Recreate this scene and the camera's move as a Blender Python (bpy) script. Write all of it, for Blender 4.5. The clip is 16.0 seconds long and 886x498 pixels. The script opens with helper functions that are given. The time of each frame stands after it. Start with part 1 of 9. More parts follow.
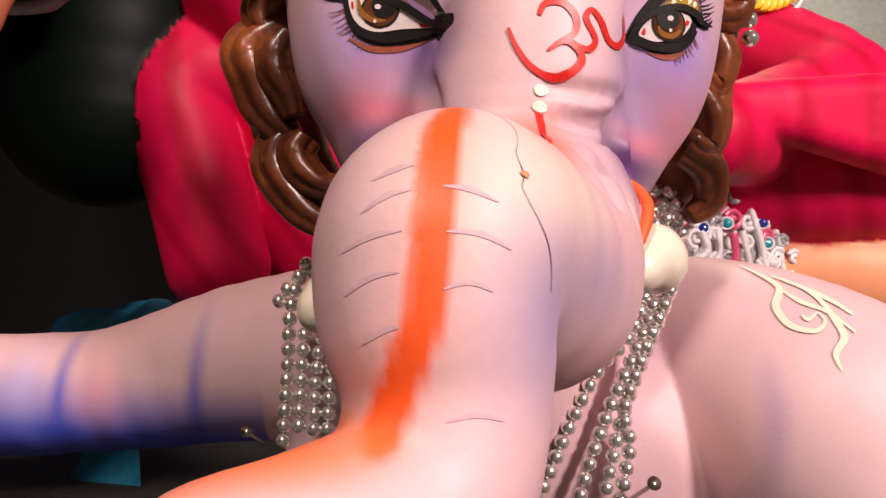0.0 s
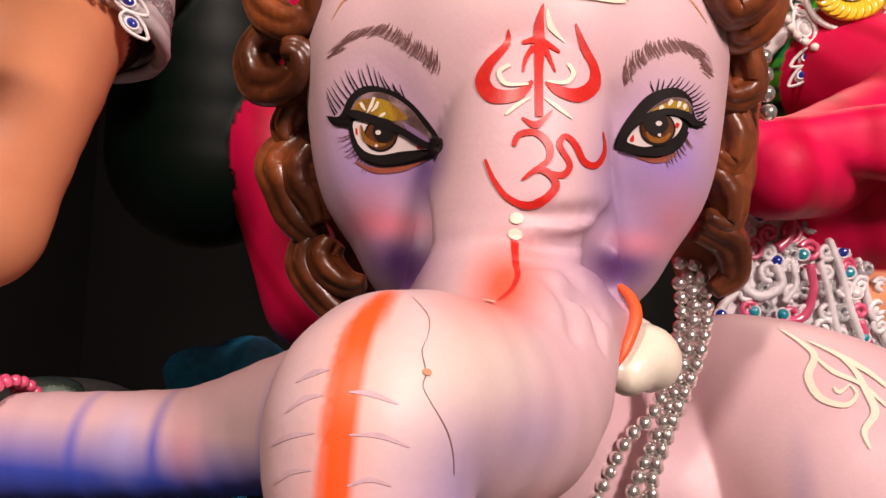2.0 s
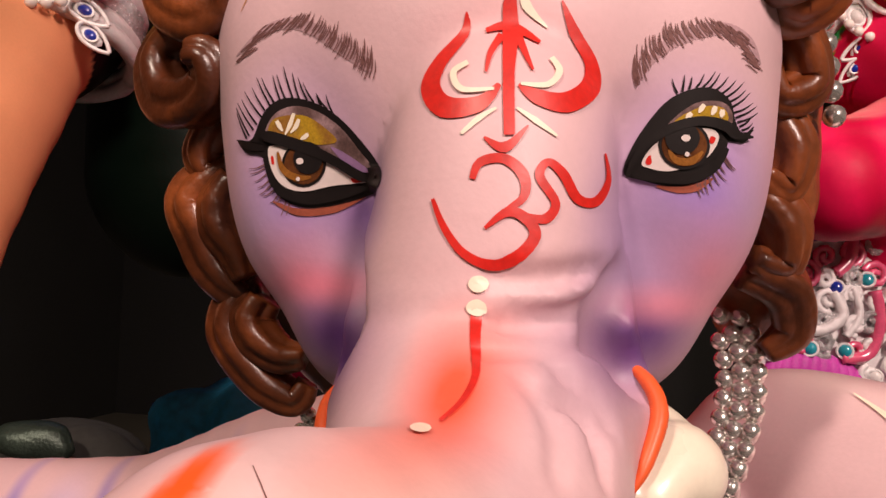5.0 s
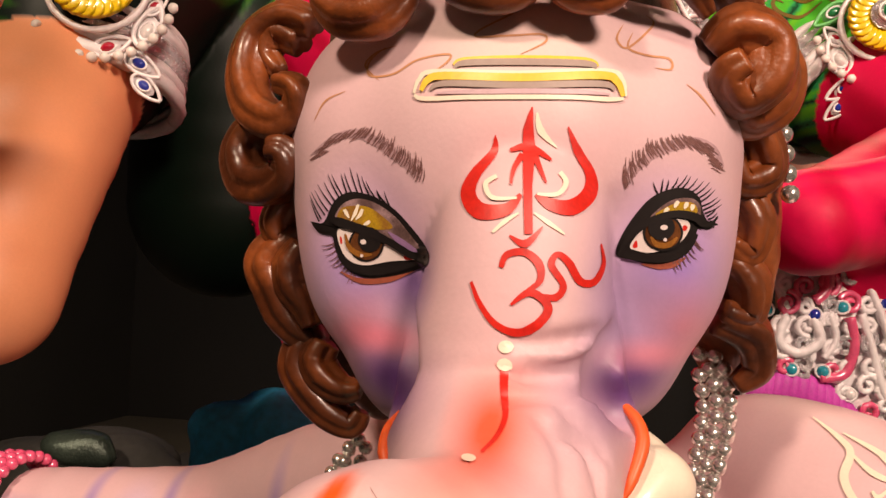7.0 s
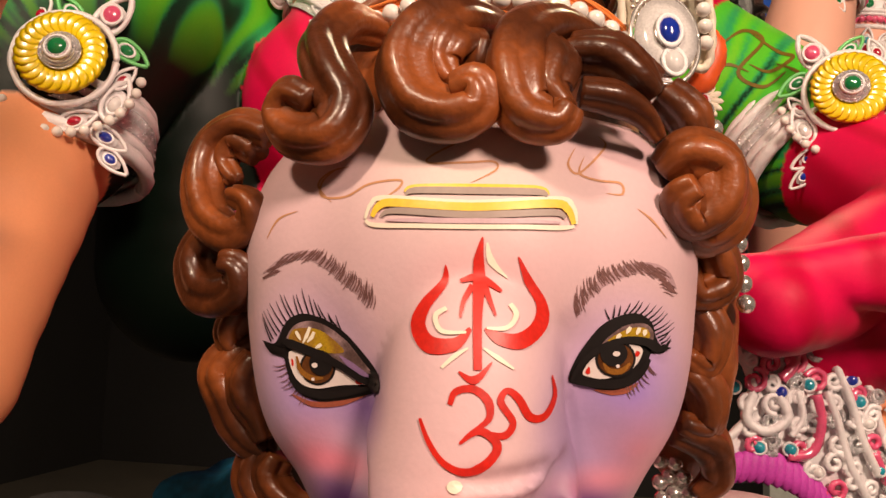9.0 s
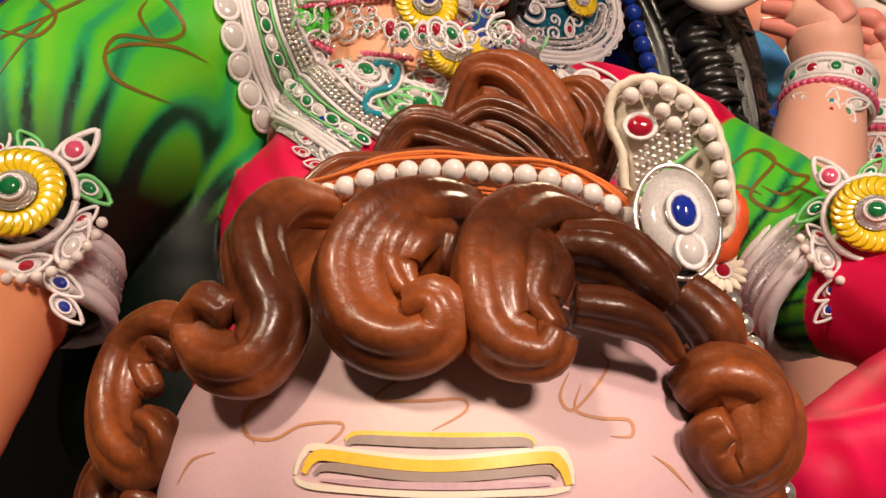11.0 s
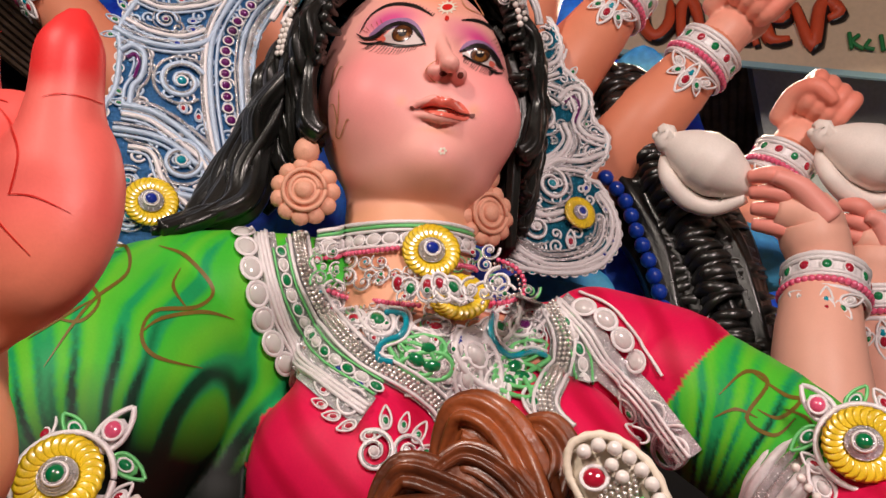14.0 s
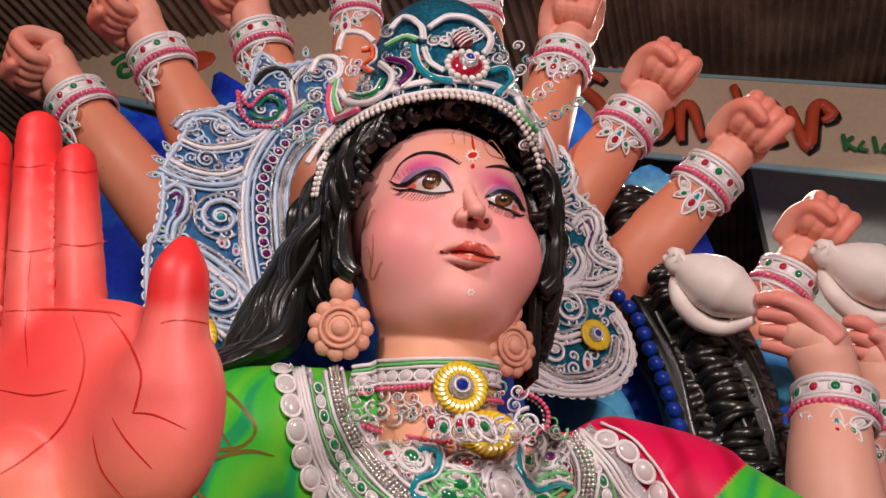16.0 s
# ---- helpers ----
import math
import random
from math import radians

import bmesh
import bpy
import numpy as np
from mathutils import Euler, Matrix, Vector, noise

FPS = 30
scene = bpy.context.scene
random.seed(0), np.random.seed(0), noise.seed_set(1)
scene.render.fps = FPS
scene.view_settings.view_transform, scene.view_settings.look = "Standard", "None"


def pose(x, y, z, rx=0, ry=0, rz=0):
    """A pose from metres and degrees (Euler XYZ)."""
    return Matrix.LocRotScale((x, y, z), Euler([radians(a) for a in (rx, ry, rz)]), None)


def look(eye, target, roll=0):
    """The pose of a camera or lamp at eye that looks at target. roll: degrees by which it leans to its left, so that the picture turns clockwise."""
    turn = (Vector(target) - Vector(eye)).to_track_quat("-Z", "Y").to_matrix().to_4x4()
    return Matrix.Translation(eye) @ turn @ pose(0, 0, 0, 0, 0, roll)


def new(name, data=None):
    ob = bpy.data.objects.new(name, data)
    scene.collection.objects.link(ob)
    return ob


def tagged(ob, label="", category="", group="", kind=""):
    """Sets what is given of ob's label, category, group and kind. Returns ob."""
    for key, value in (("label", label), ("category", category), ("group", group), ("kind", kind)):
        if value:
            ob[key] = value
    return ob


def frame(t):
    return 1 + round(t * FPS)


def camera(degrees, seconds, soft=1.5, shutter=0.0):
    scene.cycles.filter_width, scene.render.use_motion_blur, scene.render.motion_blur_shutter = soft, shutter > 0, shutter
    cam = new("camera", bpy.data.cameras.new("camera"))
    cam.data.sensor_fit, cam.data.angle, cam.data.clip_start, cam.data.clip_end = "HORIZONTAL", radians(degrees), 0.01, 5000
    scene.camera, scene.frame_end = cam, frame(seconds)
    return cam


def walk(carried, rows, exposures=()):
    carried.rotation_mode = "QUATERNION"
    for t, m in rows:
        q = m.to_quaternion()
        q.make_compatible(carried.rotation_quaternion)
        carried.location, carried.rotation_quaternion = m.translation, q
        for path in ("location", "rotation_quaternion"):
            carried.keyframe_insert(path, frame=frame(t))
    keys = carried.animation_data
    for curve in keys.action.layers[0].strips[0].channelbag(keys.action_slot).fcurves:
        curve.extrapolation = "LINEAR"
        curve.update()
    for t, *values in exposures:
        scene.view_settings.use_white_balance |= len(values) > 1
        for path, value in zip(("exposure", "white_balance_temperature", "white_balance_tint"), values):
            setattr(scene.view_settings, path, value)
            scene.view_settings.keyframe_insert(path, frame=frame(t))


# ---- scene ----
cam = camera(56.6, 16.0)
METRES, EYE, TILT, LEAN, TURN = 1.0, 1.3, 4.0, -5.0, 0.0
ROWS = [
    (0.0, 0.0, 0.0, 0.0, -0.0, 0.0, -0.0),
    (0.5, 0.0222, -0.0031, 0.0238, 2.69, -0.61, 0.68),
    (1.0, 0.0413, -0.0094, 0.0386, 4.47, -1.03, 1.37),
    (1.5, 0.0574, -0.0261, 0.0556, 6.91, -0.95, 1.99),
    (2.0, 0.07, -0.0271, 0.0636, 8.75, -0.68, 2.27),
    (2.5, 0.0774, -0.0254, 0.0684, 9.34, -0.67, 2.3),
    (3.0, 0.0944, -0.0195, 0.0792, 10.0, -0.62, 2.59),
    (3.5, 0.0993, -0.0048, 0.0829, 10.52, -0.57, 2.98),
    (6.0, 0.0821, 0.1459, 0.0951, 11.59, 0.3, 3.69),
    (6.5, 0.092, 0.0721, 0.1082, 11.76, 0.23, 3.69),
    (7.0, 0.0949, 0.0082, 0.1168, 11.71, 0.2, 3.65),
    (7.5, 0.1032, -0.0234, 0.1235, 11.04, 0.34, 3.61),
    (8.0, 0.1088, -0.0212, 0.1345, 10.61, 0.86, 3.61),
    (10.5, 0.1165, 0.0935, 0.2089, 10.6, 6.94, 3.93),
    (11.0, 0.121, 0.1051, 0.2292, 10.96, 9.02, 4.18),
    (11.5, 0.1297, 0.1056, 0.2526, 11.4, 11.47, 4.67),
    (12.0, 0.1451, 0.0902, 0.2718, 12.09, 13.36, 5.21),
    (12.5, 0.1542, 0.0697, 0.2864, 12.59, 14.97, 5.32),
    (13.0, 0.1628, 0.053, 0.2994, 13.02, 16.41, 5.45),
    (13.5, 0.1817, 0.0312, 0.3173, 13.4, 17.95, 5.81),
    (14.0, 0.1915, -0.003, 0.3408, 13.81, 19.35, 6.43),
    (14.5, 0.1859, -0.0303, 0.3559, 13.93, 20.8, 6.54),
    (15.0, 0.1884, -0.0589, 0.3723, 13.96, 22.11, 6.57),
    (15.5, 0.1896, -0.0961, 0.3938, 13.98, 23.64, 6.61),
    (16.0, 0.1804, -0.1256, 0.4044, 13.98, 25.02, 6.61),
]
walk(cam, [(t, pose(0, 0, EYE, TILT, LEAN, TURN) @ pose(METRES * x, METRES * y, METRES * z, 90 + pitch, roll, yaw)) for t, x, y, z, yaw, pitch, roll in ROWS],
     [(0.0, 0.0, 6600, 15), (1.5, -0.14, 6600, 15), (3.5, -0.14, 6700, 14), (4.8, -0.24, 7000, 16), (6.0, -0.36, 7200, 19), (7.0, -0.15, 7900, 14), (8.0, -0.16, 8100, 13), (10.5, -0.33, 7700, 11), (12.5, -0.36, 6600, 9), (14.5, -0.52, 6400, 13), (16.0, -0.6, 6300, 17)])

# world and lamps: an indoor hall lit by warm floodlights
world = bpy.data.worlds.new("hall_air")
world.use_nodes = True
world.node_tree.nodes["Background"].inputs[0].default_value = (0.55, 0.55, 0.7, 1)
world.node_tree.nodes["Background"].inputs[1].default_value = 0.015
scene.world = world


def area(name, eye, target, size, watts, colour):
    lamp = bpy.data.lights.new(name, "AREA")
    lamp.shape, lamp.size, lamp.energy, lamp.color = "DISK", size, watts, colour
    ob = new(name, lamp)
    ob.matrix_world = look(eye, target)
    return ob


area("flood_lamp_key", (-1.1, -2.6, 4.4), (0.0, 0.8, 1.8), 0.5, 135, (1.0, 0.86, 0.74))
area("flood_lamp_fill", (1.9, -2.0, 3.2), (0.1, 0.9, 1.8), 0.7, 155, (1.0, 0.82, 0.76))
# unseen lamp, added to brighten the roof and signs at the back
area("back_fill_lamp", (0.6, 3.4, 4.3), (0.6, 3.6, 2.5), 0.8, 165, (1.0, 0.85, 0.65))


# ---- materials ----
def material(name, colour, rough=0.5, metal=0.0, vary=0.12, scale=40.0, bump=0.0, attribute="", coat=0.0, second=None, island=False):
    m = bpy.data.materials.new(name)
    m.use_nodes = True
    nt = m.node_tree
    b = nt.nodes["Principled BSDF"]
    b.inputs["Roughness"].default_value, b.inputs["Metallic"].default_value = rough, metal
    b.inputs["Coat Weight"].default_value, b.inputs["Coat Roughness"].default_value = coat, 0.15
    co = nt.nodes.new("ShaderNodeTexCoord")
    fine, broad = nt.nodes.new("ShaderNodeTexNoise"), nt.nodes.new("ShaderNodeTexNoise")
    fine.inputs["Scale"].default_value, fine.inputs["Detail"].default_value = scale * 6, 4
    broad.inputs["Scale"].default_value, broad.inputs["Detail"].default_value = scale * 0.5, 5
    for n in (fine, broad):
        nt.links.new(co.outputs["Object"], n.inputs["Vector"])
    add = nt.nodes.new("ShaderNodeMath")
    add.operation = "ADD"
    nt.links.new(fine.outputs[0], add.inputs[0])
    nt.links.new(broad.outputs[0], add.inputs[1])
    span = nt.nodes.new("ShaderNodeMapRange")
    span.inputs[1].default_value, span.inputs[2].default_value = 0.6, 1.4
    span.inputs[3].default_value, span.inputs[4].default_value = 1 - vary, 1 + vary
    nt.links.new(add.outputs[0], span.inputs[0])
    mul = nt.nodes.new("ShaderNodeVectorMath")
    mul.operation = "SCALE"
    if attribute:
        at = nt.nodes.new("ShaderNodeAttribute")
        at.attribute_name = attribute
        nt.links.new(at.outputs["Color"], mul.inputs[0])
    elif second:
        mix = nt.nodes.new("ShaderNodeMix")
        mix.data_type = "RGBA"
        mix.inputs[6].default_value, mix.inputs[7].default_value = (*colour, 1), (*second, 1)
        ramp = nt.nodes.new("ShaderNodeMapRange")
        ramp.inputs[1].default_value, ramp.inputs[2].default_value = 0.42, 0.62
        nt.links.new(broad.outputs[0], ramp.inputs[0])
        nt.links.new(ramp.outputs[0], mix.inputs[0])
        nt.links.new(mix.outputs[2], mul.inputs[0])
    else:
        mul.inputs[0].default_value = colour
    nt.links.new(span.outputs[0], mul.inputs["Scale"])
    nt.links.new(mul.outputs[0], b.inputs["Base Color"])
    rr = nt.nodes.new("ShaderNodeMapRange")
    rr.inputs[3].default_value, rr.inputs[4].default_value = max(0.02, rough - 0.08), rough + 0.08
    nt.links.new(broad.outputs[0], rr.inputs[0])
    nt.links.new(rr.outputs[0], b.inputs["Roughness"])
    if bump:
        bp = nt.nodes.new("ShaderNodeBump")
        bp.inputs["Strength"].default_value, bp.inputs["Distance"].default_value = bump, 0.002
        nt.links.new(add.outputs[0], bp.inputs["Height"])
        nt.links.new(bp.outputs[0], b.inputs["Normal"])
    return m


def gem_material(name, colour, rough=0.06):
    m = material(name, colour, rough, 0.0, 0.25, 120, 0.0, coat=1.0)
    m.node_tree.nodes["Principled BSDF"].inputs["Specular IOR Level"].default_value = 0.9
    return m


SKIN = material("painted_clay_skin", (0.7, 0.5, 0.5), 0.5, 0, 0.035, 60, 0.06, "paint")
CLOTH = material("painted_clay_cloth", (0.7, 0.5, 0.5), 0.5, 0, 0.06, 40, 0.08, "paint")
CLOTH.node_tree.nodes["Principled BSDF"].inputs["Specular IOR Level"].default_value = 0.22
BROWN = material("brown_varnished_hair", (0.085, 0.021, 0.007), 0.36, 0, 0.35, 30, 0.35, coat=0.2, second=(0.25, 0.062, 0.016))
BLACK = material("black_varnished_hair", (0.010, 0.010, 0.009), 0.3, 0, 0.4, 40, 0.35, coat=0.3)
RED = material("red_paint", (0.62, 0.018, 0.012), 0.4, 0, 0.22, 60, 0.05)
ORANGE = material("orange_paint", (0.86, 0.12, 0.03), 0.45, 0, 0.12, 60, 0.05)
CREAM = material("cream_paint", (0.83, 0.74, 0.6), 0.45, 0, 0.06, 60, 0.05)
YELLOW = material("yellow_paint", (0.85, 0.55, 0.06), 0.4, 0, 0.15, 60, 0.05)
DARK = material("black_paint", (0.012, 0.009, 0.009), 0.35, 0, 0.2, 60)
BROW = material("brown_paint", (0.2, 0.09, 0.085), 0.5, 0, 0.2, 80)
BROWBASE = material("pale_brow_paint", (0.46, 0.28, 0.31), 0.5, 0, 0.25, 120)
TAN = material("ochre_paint", (0.56, 0.26, 0.13), 0.5, 0, 0.15, 80)
OLIVE = material("olive_brown_paint", (0.17, 0.11, 0.015), 0.45, 0, 0.2, 60)
WHITE = material("white_paint", (0.72, 0.62, 0.6), 0.3, 0, 0.05, 60)
IRIS = material("brown_iris_paint", (0.08, 0.025, 0.008), 0.2, 0, 0.35, 200, coat=0.6, second=(0.13, 0.045, 0.015))
GOLD = material("gold_paint", (0.55, 0.33, 0.03), 0.3, 0.2, 0.35, 160, second=(0.3, 0.14, 0.03))
MAUVE = material("mauve_paint", (0.30, 0.17, 0.33), 0.4, 0, 0.2, 60)
LIDGREY = material("smoky_lid_paint", (0.13, 0.075, 0.07), 0.35, 0, 0.4, 160, second=(0.3, 0.19, 0.2))
UMBER = material("burnt_orange_paint", (0.34, 0.085, 0.05), 0.45, 0, 0.3, 120)
HAZEL = material("amber_iris_paint", (0.26, 0.1, 0.02), 0.25, 0, 0.4, 200, coat=0.4)
NOSTRIL = material("dark_nostril_paint", (0.16, 0.03, 0.02), 0.5, 0, 0.2, 80)
BEADBLUE = material("blue_bead_paint", (0.008, 0.05, 0.4), 0.3, 0, 0.3, 40, coat=0.3)
FOIL = material("dull_green_foil", (0.05, 0.07, 0.055), 0.35, 0.5, 0.5, 40, 0.5)
FOLD = material("mauve_fold_paint", (0.6, 0.39, 0.44), 0.5, 0, 0.15, 60)
LIP = material("lip_paint", (0.86, 0.17, 0.12), 0.3, 0, 0.08, 80, coat=0.3)
GREY = material("grey_groove_paint", (0.35, 0.26, 0.23), 0.5, 0, 0.12, 60)
IVORY = material("ivory_tusk", (0.82, 0.74, 0.6), 0.3, 0, 0.05, 60, coat=0.2)
SHELL = material("white_clay_shell", (0.86, 0.78, 0.72), 0.5, 0, 0.06, 40, 0.1)
CLAY = material("pink_clay", (0.8, 0.4, 0.27), 0.55, 0, 0.12, 50, 0.12)
SILVER = material("silver_bead", (0.9, 0.87, 0.83), 0.22, 0.85, 0.06, 60)
CORD = material("silver_cord", (0.86, 0.82, 0.83), 0.38, 0.12, 0.1, 300, 0.3)
GLITTER = material("silver_glitter", (0.86, 0.85, 0.87), 0.25, 0.7, 0.5, 420, 0.8)
PALEGLIT = material("pale_blue_glitter", (0.06, 0.22, 0.5), 0.3, 0.5, 0.5, 420, 0.8)
DIMBLUE = material("dim_blue_cloth", (0.02, 0.34, 0.62), 0.7, 0, 0.4, 12, 0.3)
BLUEGLIT = material("blue_glitter", (0.01, 0.2, 0.32), 0.25, 0.6, 0.6, 420, 0.8)
# silver cord of the left halo plate, bluish light put into its colour
BLUELIT = material("blue_lit_silver_cord", (0.5, 0.62, 0.78), 0.4, 0.2, 0.12, 300, 0.3)
PEARL = material("pearl", (0.86, 0.8, 0.75), 0.16, 0, 0.04, 60, coat=0.7)
CRYSTAL = gem_material("clear_cabochon", (0.84, 0.8, 0.79))
CRYSTAL.node_tree.nodes["Principled BSDF"].inputs["Transmission Weight"].default_value = 0.2
RUBY = gem_material("red_gem", (0.42, 0.006, 0.03))
EMERALD = gem_material("green_gem", (0.0, 0.2, 0.06))
SAPPHIRE = gem_material("blue_gem", (0.006, 0.03, 0.33))
MAGENTA = material("magenta_fabric", (0.55, 0.05, 0.38), 0.6, 0, 0.2, 60, 0.2)
PURPLE = gem_material("purple_gem", (0.13, 0.005, 0.12))
AMBER = gem_material("yellow_resin", (0.95, 0.66, 0.02), 0.22)
AMBER.node_tree.nodes["Principled BSDF"].inputs["Transmission Weight"].default_value = 0.06
TEALG = gem_material("teal_gem", (0.0, 0.3, 0.4))
PINK = gem_material("pink_bead", (0.8, 0.1, 0.22), 0.25)
LIME = material("green_enamel_cord", (0.16, 0.6, 0.2), 0.35, 0.1, 0.15, 200, 0.2)
BLUECLOTH = material("blue_drape_paint", (0.008, 0.05, 0.72), 0.6, 0, 0.3, 8, 0.1, second=(0.015, 0.2, 0.8))
SKYCLOTH = material("light_blue_paint", (0.02, 0.26, 0.72), 0.6, 0, 0.3, 8, 0.1, second=(0.1, 0.5, 0.72))
THREAD = material("orange_thread", (0.85, 0.22, 0.05), 0.7, 0, 0.2, 300, 0.4)
TIN = material("rusty_corrugated_tin", (0.19, 0.12, 0.08), 0.6, 0.1, 0.3, 6, 0.2, second=(0.3, 0.2, 0.14))
PLASTER = material("grey_plaster", (0.38, 0.4, 0.39), 0.8, 0, 0.2, 5, 0.3)
# near-black walls: the darkness of the unlit hall is put into their colour
UNLITWALL = material("unlit_hall_wall", (0.008, 0.007, 0.008), 0.8, 0, 0.3, 5, 0.3)
FLOOR = material("concrete_floor", (0.07, 0.06, 0.05), 0.75, 0, 0.25, 5, 0.3)
BOARD = material("cream_sign_board", (0.72, 0.55, 0.38), 0.55, 0, 0.1, 5)
SIGNRED = material("sign_red", (0.68, 0.09, 0.03), 0.5, 0, 0.1, 20)
SIGNBLUE = material("sign_blue", (0.3, 0.48, 0.52), 0.5, 0, 0.1, 20)
SIGNGREEN = material("sign_green", (0.02, 0.22, 0.06), 0.5, 0, 0.1, 20)
STEEL = material("dull_nail_steel", (0.5, 0.47, 0.42), 0.3, 1.0, 0.15, 60)
MUD = material("dark_cloth", (0.03, 0.028, 0.025), 0.8, 0, 0.4, 12, 0.3)


# ---- sculpting: a field of blended forms, turned into one mesh ----
class Clay:
    def __init__(self, low, high, step):
        self.low, self.step = np.array(low, float), step
        self.n = np.ceil((np.array(high) - self.low) / step).astype(int) + 1
        self.d = np.full(self.n, 9.0, np.float32)
        self.tag = np.zeros(self.n, np.uint8)

    def part(self, low, high):
        a = np.clip(np.floor((np.array(low) - self.low) / self.step).astype(int), 0, self.n)
        b = np.clip(np.ceil((np.array(high) - self.low) / self.step).astype(int) + 1, 0, self.n)
        if (b <= a).any():
            return None, None
        ax = [(np.arange(a[i], b[i]) * self.step + self.low[i]).astype(np.float32) for i in range(3)]
        return tuple(slice(a[i], b[i]) for i in range(3)), np.meshgrid(*ax, indexing="ij")

    def add(self, d, s, k, tag, carve=False):
        old = self.d[s]
        if carve:
            h = np.clip(0.5 - 0.5 * (old + d) / k, 0, 1)
            self.d[s] = old + (-d - old) * h + k * h * (1 - h)
            return
        t = self.tag[s]
        t[d < old] = tag
        h = np.clip(0.5 + 0.5 * (old - d) / k, 0, 1)
        self.d[s] = old + (d - old) * h - k * h * (1 - h)

    def ball(self, c, r, k=0.01, tag=0, turn=None, carve=False):
        """An ellipsoid of three radii; turn: its axes."""
        r = np.array(r if hasattr(r, "__len__") else (r, r, r), float)
        m = r.max() + 3 * k + self.step
        s, g = self.part(np.array(c) - m, np.array(c) + m)
        if s is None:
            return
        q = [g[i] - c[i] for i in range(3)]
        if turn is not None:
            q = [sum(q[j] * turn[i][j] for j in range(3)) for i in range(3)]
        k0 = np.sqrt(sum((q[i] / r[i]) ** 2 for i in range(3)))
        k1 = np.sqrt(sum((q[i] / r[i] ** 2) ** 2 for i in range(3))) + 1e-6
        self.add(k0 * (k0 - 1) / k1, s, k, tag, carve)

    def limb(self, pts, radii, k=0.01, tag=0, carve=False):
        """A tapering round limb through the points."""
        pts, radii = smooth_path(pts, radii, 4)
        for i in range(len(pts) - 1):
            a, b, ra, rb = np.array(pts[i]), np.array(pts[i + 1]), radii[i], radii[i + 1]
            m = max(ra, rb) + 3 * k + self.step
            s, g = self.part(np.minimum(a, b) - m, np.maximum(a, b) + m)
            if s is None:
                continue
            v = b - a
            t = np.clip(sum((g[j] - a[j]) * v[j] for j in range(3)) / max(v @ v, 1e-9), 0, 1)
            d = np.sqrt(sum((g[j] - a[j] - t * v[j]) ** 2 for j in range(3))) - (ra + (rb - ra) * t)
            self.add(d, s, 0.003 if i and not carve else k, tag, carve)

    def front(self, x, z):
        """The depth at which the form first shows, seen along +y."""
        i, l = int(round((x - self.low[0]) / self.step)), int(round((z - self.low[2]) / self.step))
        hit = np.nonzero(self.d[i, :, l] < 0)[0]
        return self.low[1] + self.step * (hit[0] if len(hit) else self.n[1] // 2)

    def mesh(self):
        """Vertices, faces and the tag of each vertex."""
        d, low, n = self.d, self.low, self.n
        s = d < 0
        c = [s[i:n[0] - 1 + i, j:n[1] - 1 + j, l:n[2] - 1 + l] for i in (0, 1) for j in (0, 1) for l in (0, 1)]
        total = sum(x.astype(np.uint8) for x in c)
        idx = np.argwhere((total > 0) & (total < 8))
        corners = np.array([(i, j, l) for i in (0, 1) for j in (0, 1) for l in (0, 1)])
        vals = np.stack([d[tuple((idx + o).T)] for o in corners], 1)
        acc, cnt = np.zeros((len(idx), 3)), np.zeros(len(idx))
        for a in range(8):
            for b in range(a + 1, 8):
                if np.abs(corners[a] - corners[b]).sum() != 1:
                    continue
                cross = (vals[:, a] < 0) != (vals[:, b] < 0)
                t = np.where(cross, vals[:, a] / np.where(cross, vals[:, a] - vals[:, b], 1), 0)
                acc += (corners[a] + t[:, None] * (corners[b] - corners[a])) * cross[:, None]
                cnt += cross
        verts = (idx + acc / cnt[:, None]) * self.step + low
        number = np.full(n, -1, np.int32)
        number[tuple(idx.T)] = np.arange(len(idx))
        quads = []
        for ax in range(3):
            o = [0, 0, 0]
            o[ax] = 1
            hi = tuple(slice(o[i], None) for i in range(3))
            lo = tuple(slice(None, n[i] - o[i]) for i in range(3))
            e = np.argwhere(s[lo] != s[hi])
            u, v = (ax + 1) % 3, (ax + 2) % 3
            e = e[(e[:, u] > 0) & (e[:, v] > 0)]
            du, dv = np.zeros(3, int), np.zeros(3, int)
            du[u], dv[v] = 1, 1
            q = np.stack([number[tuple((e - w).T)] for w in (du + dv, dv, 0 * du, du)], 1)
            inside = s[tuple(e.T)]
            q[~inside] = q[~inside][:, ::-1]
            quads.append(q[(q >= 0).all(1)])
        return verts, np.concatenate(quads), self.tag[tuple(idx.T)]


def smooth_path(pts, radii=None, sub=6, closed=False):
    """Catmull-Rom through the points, with the radii carried along."""
    p = [np.array(q, float) for q in pts]
    r = list(radii) if radii is not None else [1.0] * len(p)
    n, out, rad = len(p), [], []
    for i in range(n if closed else n - 1):
        if closed:
            a, b, c, d = p[i - 1], p[i], p[(i + 1) % n], p[(i + 2) % n]
        else:
            a, b, c, d = p[max(i - 1, 0)], p[i], p[i + 1], p[min(i + 2, n - 1)]
        for j in range(sub):
            t = j / sub
            out.append(0.5 * (2 * b + (c - a) * t + (2 * a - 5 * b + 4 * c - d) * t * t + (3 * b - a - 3 * c + d) * t ** 3))
            rad.append(r[i] + (r[(i + 1) % n] - r[i]) * t)
    if not closed:
        out.append(p[-1])
        rad.append(r[-1])
    return out, rad


